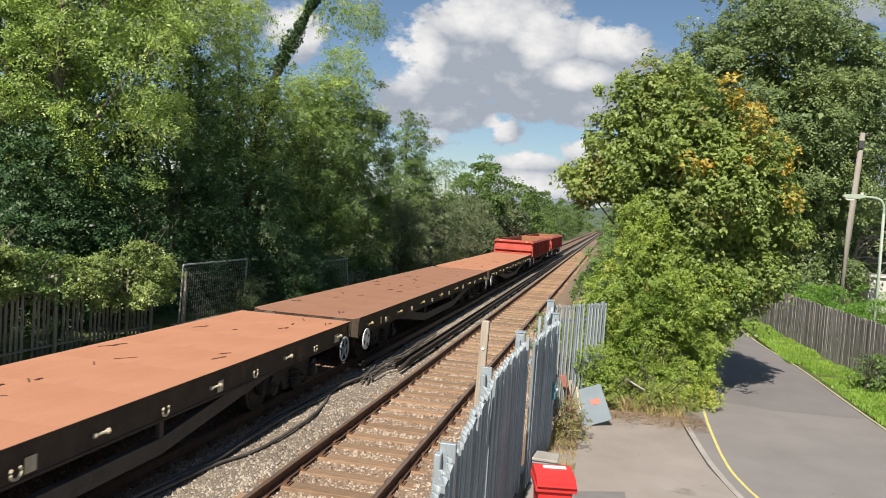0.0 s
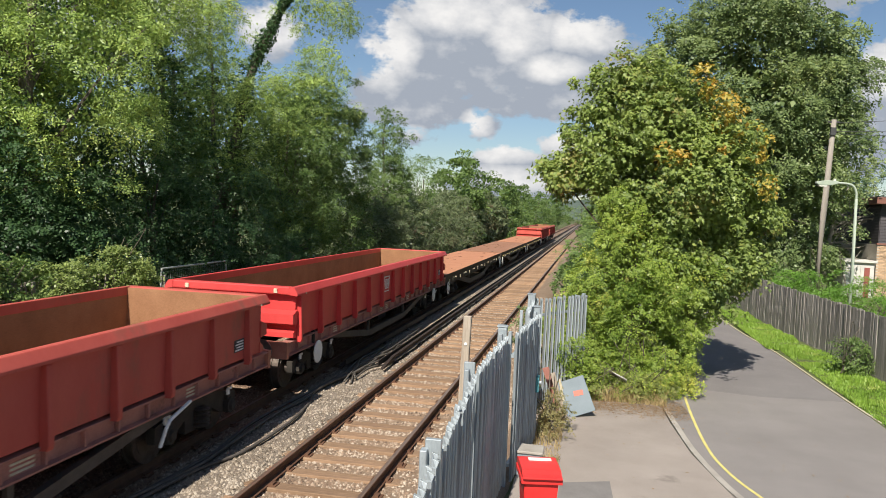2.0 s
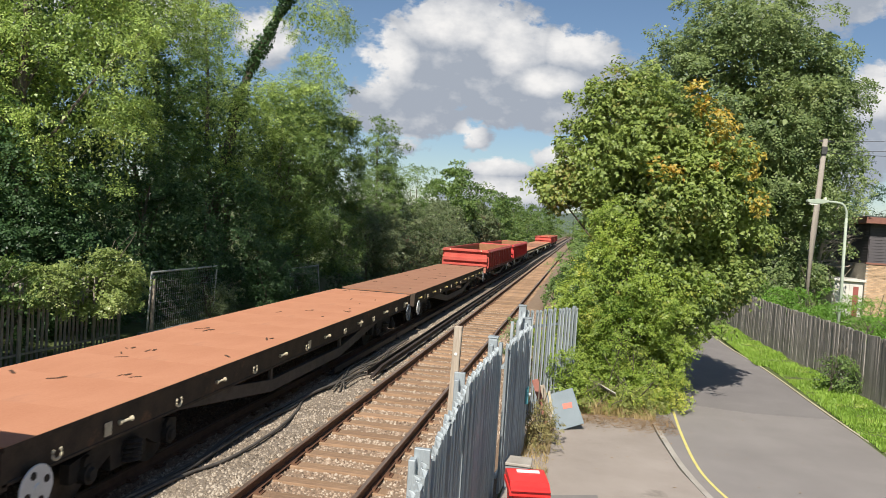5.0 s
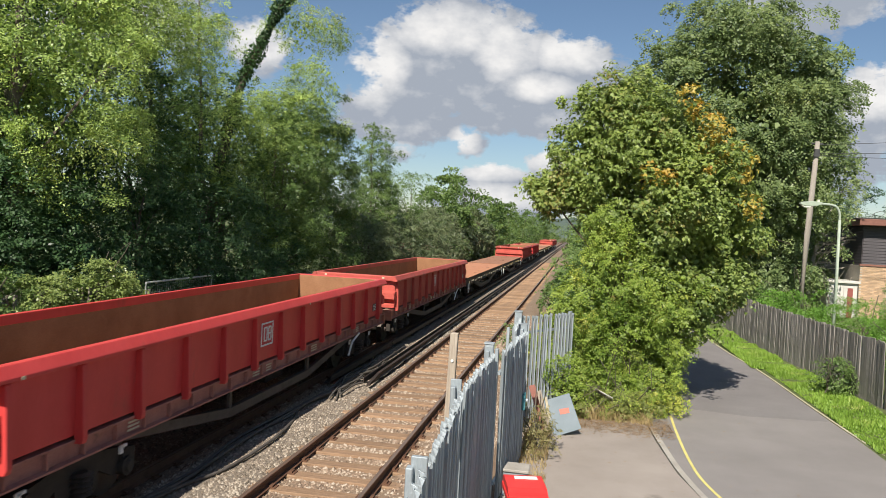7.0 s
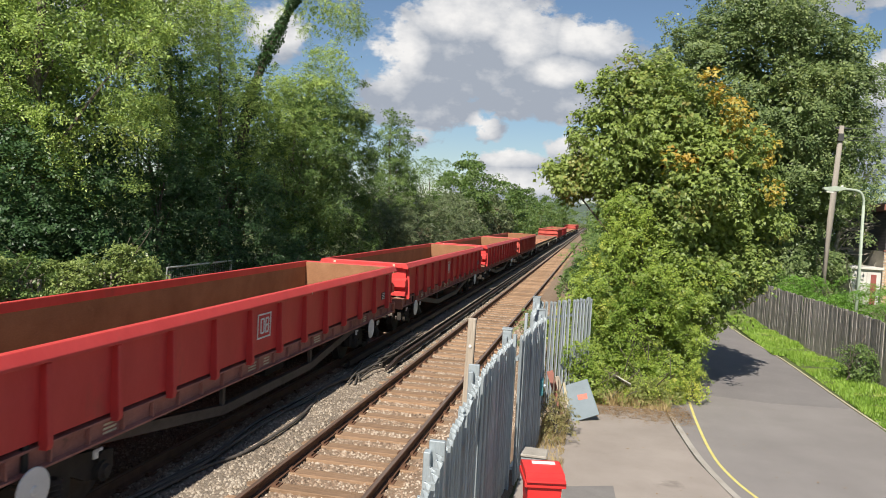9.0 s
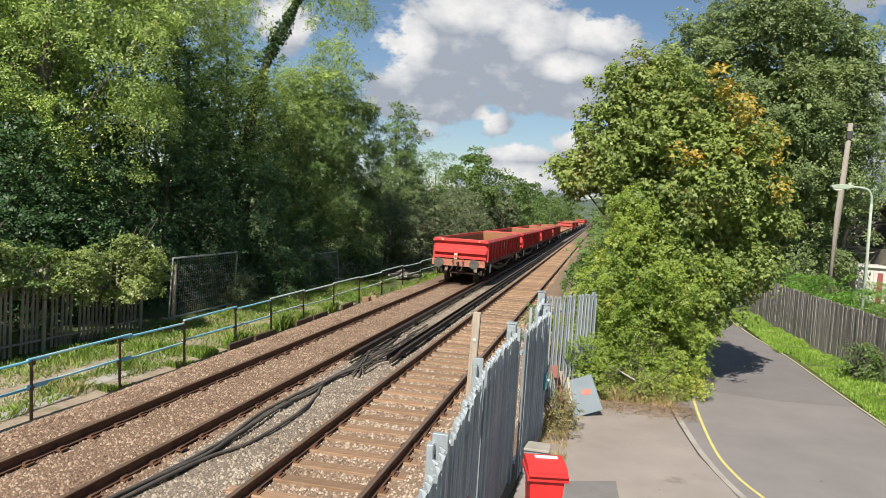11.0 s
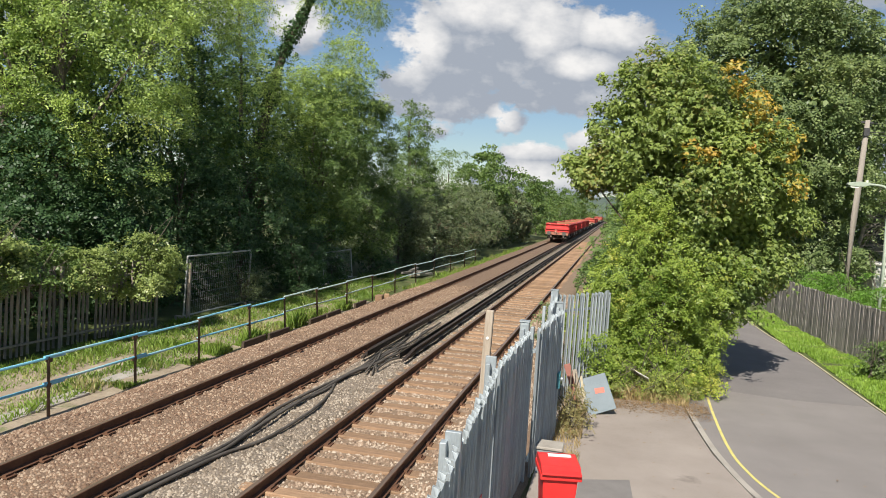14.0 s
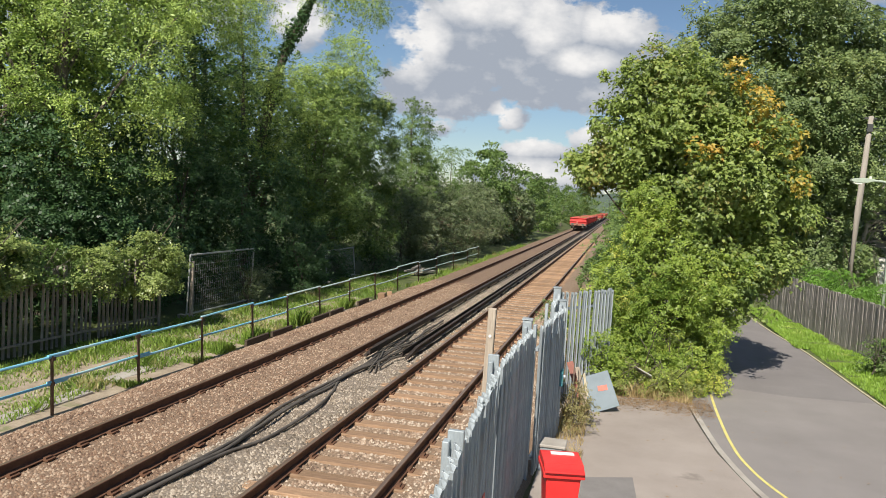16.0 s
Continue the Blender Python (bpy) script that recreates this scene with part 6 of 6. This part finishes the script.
def wheelie_bin():
    thing = empty("wheelie_bin", pose(-0.50, 9.56, ROAD_Z + 0.012, 0, 0, 12))
    bm = bmesh.new()
    lo = [bm.verts.new((x, y, 0.08)) for x, y in ((-0.21, -0.24), (0.21, -0.24), (0.21, 0.22), (-0.21, 0.22))]
    hi = [bm.verts.new((x, y, 0.96)) for x, y in ((-0.27, -0.34), (0.27, -0.34), (0.27, 0.30), (-0.27, 0.30))]
    for i in range(4):
        bm.faces.new((lo[i], lo[(i + 1) % 4], hi[(i + 1) % 4], hi[i]))
    bm.faces.new(lo[::-1]), bm.faces.new(hi)
    bevelled(bm, 0.03, 2)
    part("body", bm, M["bin_red"], thing, smooth=False)
    bm = bmesh.new()
    block(bm, (0, -0.02, 0.945), (0.63, 0.74, 0.07))
    bevelled(bm, 0.015, 2)
    part("rim", bm, M["bin_red"], thing)
    bm = bmesh.new()
    prism(bm, [(-0.44, 0.985), (-0.44, 1.01), (-0.36, 1.03), (-0.28, 1.07), (0.22, 1.085), (0.34, 1.06), (0.37, 0.985)], -0.30, 0.30, "X")
    bevelled(bm, 0.012, 2)
    lid = part("lid", bm, M["bin_red"], thing)
    bm = bmesh.new()
    block(bm, (0.03, 0.12, 1.088), (0.36, 0.11, 0.006), Matrix.Rotation(0.03, 4, "X"))
    part("label_strip", bm, M["white"], lid, "pale label strip with illegible print")
    bm = bmesh.new()
    rod(bm, (-0.24, 0.40, 1.0), (0.24, 0.40, 1.0), 0.018, seg=8)
    for s in (-1, 1):
        block(bm, (s * 0.2, 0.36, 1.0), (0.03, 0.10, 0.05))
    part("handle", bm, M["bin_red"], thing)
    for s in (-1, 1):
        bm = bmesh.new()
        rod(bm, (s * 0.24, 0.24, 0.10), (s * 0.29, 0.24, 0.10), 0.10, seg=18)
        part("wheel", bm, M["black_plastic"], thing)
    for o in thing.children_recursive:
        if o.parent == thing:
            o.scale = (0.82, 0.86, 1.0)
    tagged(thing, "bright red plastic wheelie bin with closed lid", "bin")


wheelie_bin()


def leaning_sheet():
    thing = empty("metal_sheet", pose(-0.12, 16.0, ROAD_Z + 0.02, -20, 0, 8))
    bm = bmesh.new()
    block(bm, (0, 0, 0.42), (0.60, 0.03, 0.78), Matrix.Rotation(radians(-20), 4, "Y"))
    bevelled(bm, 0.006)
    part("panel", bm, M["grey_sheet"], thing)
    bm = bmesh.new()
    for dx, dz, sx, sz in ((0.02, 0.50, 0.20, 0.11),):
        block(bm, (dx + 0.03, -0.018, dz), (sx, 0.006, sz), Matrix.Rotation(radians(-14), 4, "Y"))
    part("mark", bm, M["red_mark"], thing, "faded red illegible mark")
    tagged(thing, "grey metal sheet with faded red marks leaning on rubbish", "metal sheet")
    for k, (x, y, tilt, w, h, m) in enumerate(((-0.40, 16.2, -16, 0.10, 0.92, "post_wood"), (-0.47, 16.35, -20, 0.14, 1.02, "solebar"), (-0.33, 16.1, -12, 0.05, 0.8, "cream"))):
        bm = bmesh.new()
        block(bm, (0, 0, h / 2), (w, 0.03, h))
        bevelled(bm, 0.004)
        ob = finish("leaning_board", bm, M[m])
        ob.matrix_basis = pose(x, y, ROAD_Z + 0.012, 6, tilt, 0)
        tagged(ob, "old board leaning against the palisade fence", "board", "boards against the fence")


leaning_sheet()


def lost_plate():
    thing = empty("enamel_plate", pose(0.78, 17.95, 0.05, 62, 22, -14))
    bm = bmesh.new()
    block(bm, (0, 0, 0), (0.46, 0.02, 0.30))
    bevelled(bm, 0.006)
    part("panel", bm, M["shed_white"], thing)
    bm = bmesh.new()
    for k in range(3):
        block(bm, (-0.03 * k, -0.012, 0.07 - 0.07 * k), (0.30 - 0.06 * k, 0.004, 0.03))
    part("print_bars", bm, M["wire"], thing, "illegible dark print")
    tagged(thing, "weathered white plate lodged in the bramble", "sign")


lost_plate()


def marker_post():
    thing = empty("timber_post", pose(-1.95, 12.1, -0.35, 0, 1.2, 0))
    bm = bmesh.new()
    block(bm, (0, 0, 1.2), (0.13, 0.11, 2.4))
    bevelled(bm, 0.012)
    for v in bm.verts:
        v.co.x += 0.006 * noise.noise(v.co * 3)
    part("post", bm, M["post_wood"], thing)
    bm = bmesh.new()
    rod(bm, (0, -0.057, 1.95), (0, -0.075, 1.95), 0.025, seg=8)
    part("bolt", bm, M["white"], thing)
    tagged(thing, "weathered square timber post beside the track", "post")


marker_post()


def timber_fence():
    """Upright grey boards along the verge, in bays between posts."""
    line = [(9.6, 8.0), (8.62, 15.0), (8.04, 21.3), (7.80, 25.9), (7.45, 31.0), (7.20, 37.0), (6.95, 44.0)]
    rng = random.Random(21)
    bm = bmesh.new()
    block(bm, (0, 0, 0.89), (0.145, 0.022, 1.78))
    bevelled(bm, 0.004)
    board = finish("board", bm, M["timber"])
    me = board.data
    bpy.data.objects.remove(board)
    for (ax, ay), (bx2, by2) in zip(line, line[1:]):
        a, b = Vector((ax, ay, 0)), Vector((bx2, by2, 0))
        d = b - a
        thing = empty("timber_fence", Matrix.Translation((ax, ay, -0.42)) @ Matrix.Rotation(math.atan2(d.y, d.x), 4, "Z"))
        x = 0.08
        while x < d.length - 0.05:
            shared("board", me, thing, pose(x, rng.choice((0.0, 0.014)), rng.uniform(-0.03, 0.03), rng.uniform(-0.6, 0.6), rng.uniform(-0.8, 0.8), rng.uniform(-1.5, 1.5)))
            x += 0.138
        for z in (0.35, 1.4):
            q = bmesh.new()
            block(q, (d.length / 2, -0.04, z), (d.length, 0.05, 0.085))
            part("rail", q, M["timber"], thing)
        k = 0.0
        while k < d.length:
            q = bmesh.new()
            block(q, (k, -0.075, 0.88), (0.10, 0.10, 1.80))
            bevelled(q, 0.008)
            part("post", q, M["timber"], thing)
            k += 3.0
        tagged(thing, "weathered grey close-boarded timber fence", "fence", "timber fence bays")


timber_fence()


def street_lamp():
    x, y, z = 9.45, 30.0, -0.1
    thing = empty("street_lamp", Matrix.Translation((x, y, z)))
    bm = bmesh.new()
    tube(bm, [(0, 0, 0), (0, 0, 2.2), (-0.03, 0, 4.9)], [0.075, 0.06, 0.05], 10)
    tube(bm, spline([(-0.03, 0, 4.85), (-0.05, 0, 5.15), (-0.18, 0, 5.38), (-0.45, 0, 5.45), (-0.75, 0, 5.46)], 4), 0.045, 8)
    part("column", bm, M["lamp_paint"], thing, smooth=True)
    bm = bmesh.new()
    prism(bm, [(-1.45, 5.42), (-1.42, 5.50), (-1.05, 5.55), (-0.70, 5.52), (-0.66, 5.44), (-0.95, 5.36), (-1.3, 5.36)], -0.12, 0.12)
    bevelled(bm, 0.02, 2)
    head = part("lantern", bm, M["lamp_paint"], thing)
    bm = bmesh.new()
    prism(bm, [(-1.38, 5.37), (-1.05, 5.37), (-1.1, 5.31), (-1.3, 5.31)], -0.10, 0.10)
    part("bowl", bm, M["lamp_glass"], head, "cream lamp bowl")
    bm = bmesh.new()
    rod(bm, (-0.80, 0, 5.53), (-0.80, 0, 5.61), 0.045, seg=10)
    part("photocell", bm, M["lamp_glass"], head)
    tagged(thing, "pale green street lamp with a swan-neck arm", "street lamp")


street_lamp()


def utility_pole():
    thing = empty("utility_pole", pose(10.4, 38.0, -0.2, 0, 2.1, 0))
    bm = bmesh.new()
    tube(bm, [(0, 0, 0), (0, 0, 4.5), (0.02, 0, 8.9)], [0.16, 0.14, 0.11], 12)
    part("pole", bm, M["pole_wood"], thing, smooth=True)
    bm = bmesh.new()
    block(bm, (0.0, -0.1, 8.35), (0.24, 0.16, 0.35))
    block(bm, (0.0, 0.0, 8.8), (0.5, 0.07, 0.08))
    part("bracket", bm, M["wire"], thing)
    bm = bmesh.new()
    for k in range(5):
        rod(bm, (-0.22 if k % 2 else 0.1, 0, 3.2 + 0.45 * k), (-0.1 if k % 2 else 0.22, 0, 3.2 + 0.45 * k), 0.012, seg=5)
    part("step_irons", bm, M["wire"], thing)
    tagged(thing, "tall leaning timber telephone pole", "pole")
    for k, dz in enumerate((8.75, 8.35, 8.25)):
        bm = bmesh.new()
        a, b = Vector((10.75, 38, dz - 0.2)), Vector((34, 34 + 3 * k, 11.5 - 0.8 * k))
        tube(bm, [a.lerp(b, i / 10) - Vector((0, 0, 2.2 * (i / 10) * (1 - i / 10))) for i in range(11)], 0.012, 5)
        tagged(finish("overhead_wire", bm, M["wire"]), "thin black overhead telephone wire", "wire", "overhead wires")


utility_pole()


def dead_branches():
    rng = random.Random(77)
    thing = empty("dead_tree", Matrix.Translation((13.0, 46.0, 0)))
    bm = bmesh.new()
    tube(bm, [(0, 0, 0), (0.1, 0, 2.5), (0.4, -0.2, 4.6)], [0.16, 0.13, 0.08], 7)
    for k in range(15):
        s = Vector((0.1 + 0.02 * k, 0, 2.0 + 0.2 * k))
        a = rng.uniform(-0.6, 1.4)
        e = s + Vector((math.cos(a) * rng.uniform(1.2, 3.2), rng.uniform(-1.2, 0.2), math.sin(a) * rng.uniform(1.2, 3.0)))
        tube(bm, spline([s, s.lerp(e, 0.5) + Vector((rng.uniform(-0.3, 0.3), 0, rng.uniform(-0.3, 0.3))), e], 4), [0.05 * (1 - 0.1 * i) for i in range(9)], 5)
        for j in range(3):
            f = s.lerp(e, rng.uniform(0.4, 0.9))
            tube(bm, [f, f + Vector((rng.uniform(-0.8, 0.8), rng.uniform(-0.4, 0.2), rng.uniform(-0.2, 0.9)))], [0.022, 0.010], 4)
    part("bare_crown", bm, M["dead_wood"], thing)
    tagged(thing, "leafless dead tree with pale bare branches", "tree")


dead_branches()


def house():
    x0, y0 = 15.0, 44.0
    thing = empty("house", Matrix.Translation((x0, y0, 0)))
    bm = bmesh.new()
    block(bm, (5, 4, 1.45), (10, 8, 2.9))
    lower = part("lower_wall", bm, M["mortar"], thing)
    bm = bmesh.new()
    block(bm, (5.05, 4, 4.0), (9.9, 7.9, 2.2))
    upper = part("upper_wall", bm, M["cladding"], thing, "dark horizontal boarding")
    bm = bmesh.new()
    block(bm, (0, 0, 0), (9.95, 0.035, 0.16), Matrix.Rotation(radians(-8), 4, "X"))
    first = part("weatherboard", bm, M["cladding"], upper)
    first.location = (5.05, 0.02, 3.0)
    for k in range(1, 13):
        shared("weatherboard", first.data, upper, Matrix.Translation((5.05, 0.02, 3.0 + 0.16 * k)))
    for k in range(13):
        shared("weatherboard", first.data, upper, Matrix.Translation((0.07, 4, 3.0 + 0.16 * k)) @ Matrix.Rotation(radians(-90), 4, "Z") @ Matrix.Diagonal((0.79, 1, 1, 1)))
    bm = bmesh.new()
    block(bm, (5, 3.8, 5.22), (10.8, 9.0, 0.34))
    bevelled(bm, 0.02)
    part("roof_fascia", bm, M["fascia"], thing, "brown flat-roof fascia")
    bm = bmesh.new()
    block(bm, (5, 3.8, 5.42), (10.6, 8.8, 0.06))
    part("roof", bm, M["wire"], thing)
    bm = bmesh.new()
    block(bm, (5, -0.02, 2.93), (10.1, 0.12, 0.10))
    part("sill_band", bm, M["fascia"], thing)
    # brick courses on the front and side
    bb = bmesh.new()
    block(bb, (0, 0, 0), (0.215, 0.03, 0.065))
    brick = part("brick", bb, M["brick"], lower)
    brick.location = (0.11, -0.008, 0.05)
    for r in range(38):
        for c in range(6):
            if r == 0 and c == 0:
                continue
            shared("brick", brick.data, lower, Matrix.Translation((0.11 + 0.225 * c + (0.112 if r % 2 else 0), -0.008, 0.05 + 0.075 * r)))
    tagged(thing, "brick house with dark boarded upper storey and flat roof", "house")
    shed = empty("garden_shed", Matrix.Translation((13.3, 43.6, 0)))
    bm = bmesh.new()
    block(bm, (0.75, 0.9, 0.95), (1.5, 1.8, 1.9))
    part("wall", bm, M["shed_white"], shed)
    bm = bmesh.new()
    block(bm, (0.75, 0.85, 1.97), (1.7, 2.0, 0.14))
    bevelled(bm, 0.02)
    part("roof", bm, M["shed_white"], shed)
    bm = bmesh.new()
    block(bm, (1.15, -0.02, 0.85), (0.26, 0.04, 1.6))
    part("door", bm, M["door_red"], shed, "dull red door panel")
    bm = bmesh.new()
    for k in range(5):
        block(bm, (0.15 + 0.17 * k, -0.012, 0.9), (0.012, 0.02, 1.7))
    part("cover_strips", bm, M["kerb"], shed)
    tagged(shed, "small white-painted garden shed with a red door", "shed")


house()


# ---- left side ----
palisade("old_palisade_fence", "weathered dark palisade fence half covered by ivy", (-13.35, 6.0), (-13.15, 13.0), -0.42, 2.1, M["palis_old"], 0.158, (0.1, 2.6, 5.2), 31, "old palisade fence", 0.03)
palisade("old_palisade_fence", "weathered dark palisade fence half covered by ivy", (-13.15, 13.0), (-12.85, 19.4), -0.42, 2.05, M["palis_old"], 0.158, (0.1, 2.7, 5.3, 6.35), 32, "old palisade fence", 0.03)


def handrail():
    ys = (3.9, 6.4, 8.8, 11.2, 13.65, 16.1, 18.65, 20.9, 23.4, 26.2, 29.2, 32.4, 36.0, 39.8, 44.0, 48.2, 52.0)
    thing = empty("handrail", Matrix.Translation((-9.5, 0, -0.42)))
    rng = random.Random(8)
    lean = []
    for y in ys:
        bm = bmesh.new()
        dx = rng.uniform(-0.03, 0.03)
        rod(bm, (0.05, y, 0), (dx, y + rng.uniform(-0.03, 0.03), 1.06), 0.03, 0.027, 8)
        block(bm, (dx, y, 1.0), (0.07, 0.09, 0.07))
        block(bm, (dx * 0.7, y, 0.55), (0.07, 0.09, 0.07))
        part("stanchion", bm, M["stanchion"], thing)
        lean.append(dx)
    for z, off in ((1.02, 0.0), (0.55, 0.0)):
        for k in range(len(ys) - 1):
            bm = bmesh.new()
            ov = 0.38 if k < 4 else 0.06
            up = 0.045 * (k % 2)
            rod(bm, (lean[k], ys[k] - ov * 0.3, z + up), (lean[k + 1], ys[k + 1] + ov, z + up + rng.uniform(-0.03, 0.02)), 0.026, seg=8)
            part("rail", bm, M["blue_rail" if ys[k] < 20 else "pale_rail"], thing)
    tagged(thing, "blue-painted tubular handrail with rusty stanchions", "handrail")


handrail()


def wire_panel(name, label, y0, y1, x, h, z0, tilt, seed):
    """A framed temporary fence panel of welded wire."""
    w = y1 - y0
    thing = empty(name, Matrix.Translation((x, y0, z0)) @ Matrix.Rotation(radians(90), 4, "Z") @ Matrix.Rotation(radians(tilt), 4, "X"))
    bm = bmesh.new()
    for a, b in (((0, 0, 0), (0, 0, h)), ((w, 0, 0), (w, 0, h)), ((0, 0, h), (w, 0, h)), ((0, 0, 0.12), (w, 0, 0.12))):
        rod(bm, a, b, 0.03, seg=8)
    part("frame", bm, M["mesh_wire"], thing)
    bm = bmesh.new()
    n = int(w / 0.13)
    for k in range(1, n):
        rod(bm, (k * w / n, 0, 0.12), (k * w / n, 0, h), 0.0024, seg=4, caps=False)
    for k in range(1, 9):
        rod(bm, (0, 0, 0.12 + k * h / 9), (w, 0, 0.12 + k * h / 9), 0.0024, seg=4, caps=False)
    tagged(part("wire_mesh", bm, M["mesh_wire"], thing), kind="stuff")
    for u in (0, w):
        bm = bmesh.new()
        block(bm, (u, 0, 0.05), (0.22, 0.5, 0.12))
        part("foot", bm, M["kerb"], thing)
    return tagged(thing, label, "fence panel", "wire fence panels")


bm = bmesh.new()
block(bm, (0, 0, 0.9), (0.10, 0.10, 1.8))
bevelled(bm, 0.015)
ob = finish("fence_post", bm, M["post_wood"])
ob.location = (-12.9, 21.2, -0.42)
tagged(ob, "old brown timber fence post by the wire panel", "post")
wire_panel("wire_fence_panel", "galvanised wire mesh fence panel among weeds", 21.1, 25.3, -13.0, 2.0, -0.42, 2, 1)
wire_panel("wire_fence_panel", "small leaning wire mesh panel by the brambles", 32.8, 36.6, -13.0, 1.5, -0.42, -6, 2)


def edging():
    """Old timber edging and slabs that hold up the path by the rail."""
    rng = random.Random(14)
    for k in (0, 1, 3, 4, 6):
        y = 18.6 + 1.45 * k
        bm = bmesh.new()
        block(bm, (0, 0, 0.12), (0.08, 1.3, 0.26))
        bevelled(bm, 0.012)
        ob = finish("edging_board", bm, M["sleeper_dark"])
        ob.matrix_basis = pose(-9.28 + rng.uniform(-0.03, 0.03), y, -0.46, 0, rng.uniform(-4, 4), rng.uniform(-1, 1))
        tagged(ob, "dark rotten timber edging along the path", "edging", "timber edging boards")
    for k, (x, y, sx, sy) in enumerate(((-9.9, 11.4, 0.35, 2.4), (-10.05, 14.2, 0.35, 1.3))):
        bm = bmesh.new()
        block(bm, (0, 0, 0.0), (sx, sy, 0.10))
        bevelled(bm, 0.012)
        ob = finish("concrete_slab", bm, M["kerb"])
        ob.matrix_basis = pose(x, y, -0.41, 1, 2, rng.uniform(-4, 4))
        tagged(ob, "pale concrete slab set in the grass", "slab", "path slabs")
    for k, (y, s) in enumerate(((28.6, 0.42), (29.9, 0.3))):
        bm = bmesh.new()
        block(bm, (0, 0, s * 0.4), (s * 0.7, s * 0.7, s * 0.8))
        bevelled(bm, 0.02)
        ob = finish("concrete_stub", bm, M["sleeper"])
        ob.matrix_basis = pose(-8.95 - 0.1 * k, y, -0.40, 4, -5, 20 * k)
        tagged(ob, "rust-stained broken concrete stub beside the ballast", "concrete block", "broken concrete blocks")
    pile = empty("timber_pile", Matrix.Translation((-10.6, 41.0, -0.42)))
    for k in range(9):
        bm = bmesh.new()
        block(bm, (0, 0, 0), (0.16, 2.3, 0.10))
        ob = part("plank", bm, M["dead_wood"], pile)
        ob.matrix_basis = pose(-0.4 + 0.2 * (k % 4), rng.uniform(-0.3, 0.3), 0.06 + 0.12 * (k // 4), 0, 0, rng.uniform(-14, 14))
    tagged(pile, "low pile of pale old planks behind the handrail", "timber pile")


edging()


def hill():
    """The wooded ridge that closes the view along the line."""
    rng = np.random.default_rng(4)
    bm = bmesh.new()
    prev = None
    for i in range(120):
        x = -900 + 15 * i
        h = 17 + 6 * math.sin(x * 0.006 + 1) + 5 * noise.noise(Vector((x * 0.02, 0, 0))) + rng.uniform(-1.3, 1.3)
        cur = [bm.verts.new((x, 760 + 4 * rng.normal(), -2)), bm.verts.new((x, 790 + 4 * rng.normal(), h * 0.65)), bm.verts.new((x + 3 * rng.normal(), 840, h)), bm.verts.new((x, 900, -2))]
        if prev:
            for k in range(3):
                bm.faces.new((prev[k], cur[k], cur[k + 1], prev[k + 1]))
        prev = cur
    bmesh.ops.recalc_face_normals(bm, faces=bm.faces[:])
    tagged(finish("backdrop_hill", bm, M["hill"]), "distant blue-green wooded ridge", "hill", kind="structure")


hill()
sleepers()


# ---- movement ----
def motions():
    def s_at(t):
        """Distance run, through the rows with even slopes."""
        r = S_ROWS
        i = max(k for k in range(len(r) - 1) if r[k][0] <= t)
        def slope(k):
            a, b = r[max(k - 1, 0)], r[min(k + 1, len(r) - 1)]
            return (b[1] - a[1]) / (b[0] - a[0])
        (ta, sa), (tb, sb) = r[i], r[i + 1]
        h = tb - ta
        q = (t - ta) / h
        return (sa * (2 * q ** 3 - 3 * q ** 2 + 1) + slope(i) * h * (q ** 3 - 2 * q ** 2 + q) + sb * (3 * q ** 2 - 2 * q ** 3) + slope(i + 1) * h * (q ** 3 - q ** 2))

    times = [0.25 * k for k in range(65)]
    for wagon, u in TRAIN:
        walk(wagon, [(t, pose(TRACKS[0], u + s_at(t), 0)) for t in times])
    # wheels turn with the distance run
    steps = [k / 30 for k in range(481)]
    turn = [-math.degrees((s_at(t) + 15.4) / WHEEL_R) for t in steps]
    for wheels in WHEELSETS:
        y = wheels.location.y
        walk(wheels, [(t, pose(0, y, WHEEL_R, a)) for t, a in zip(steps, turn)])


motions()
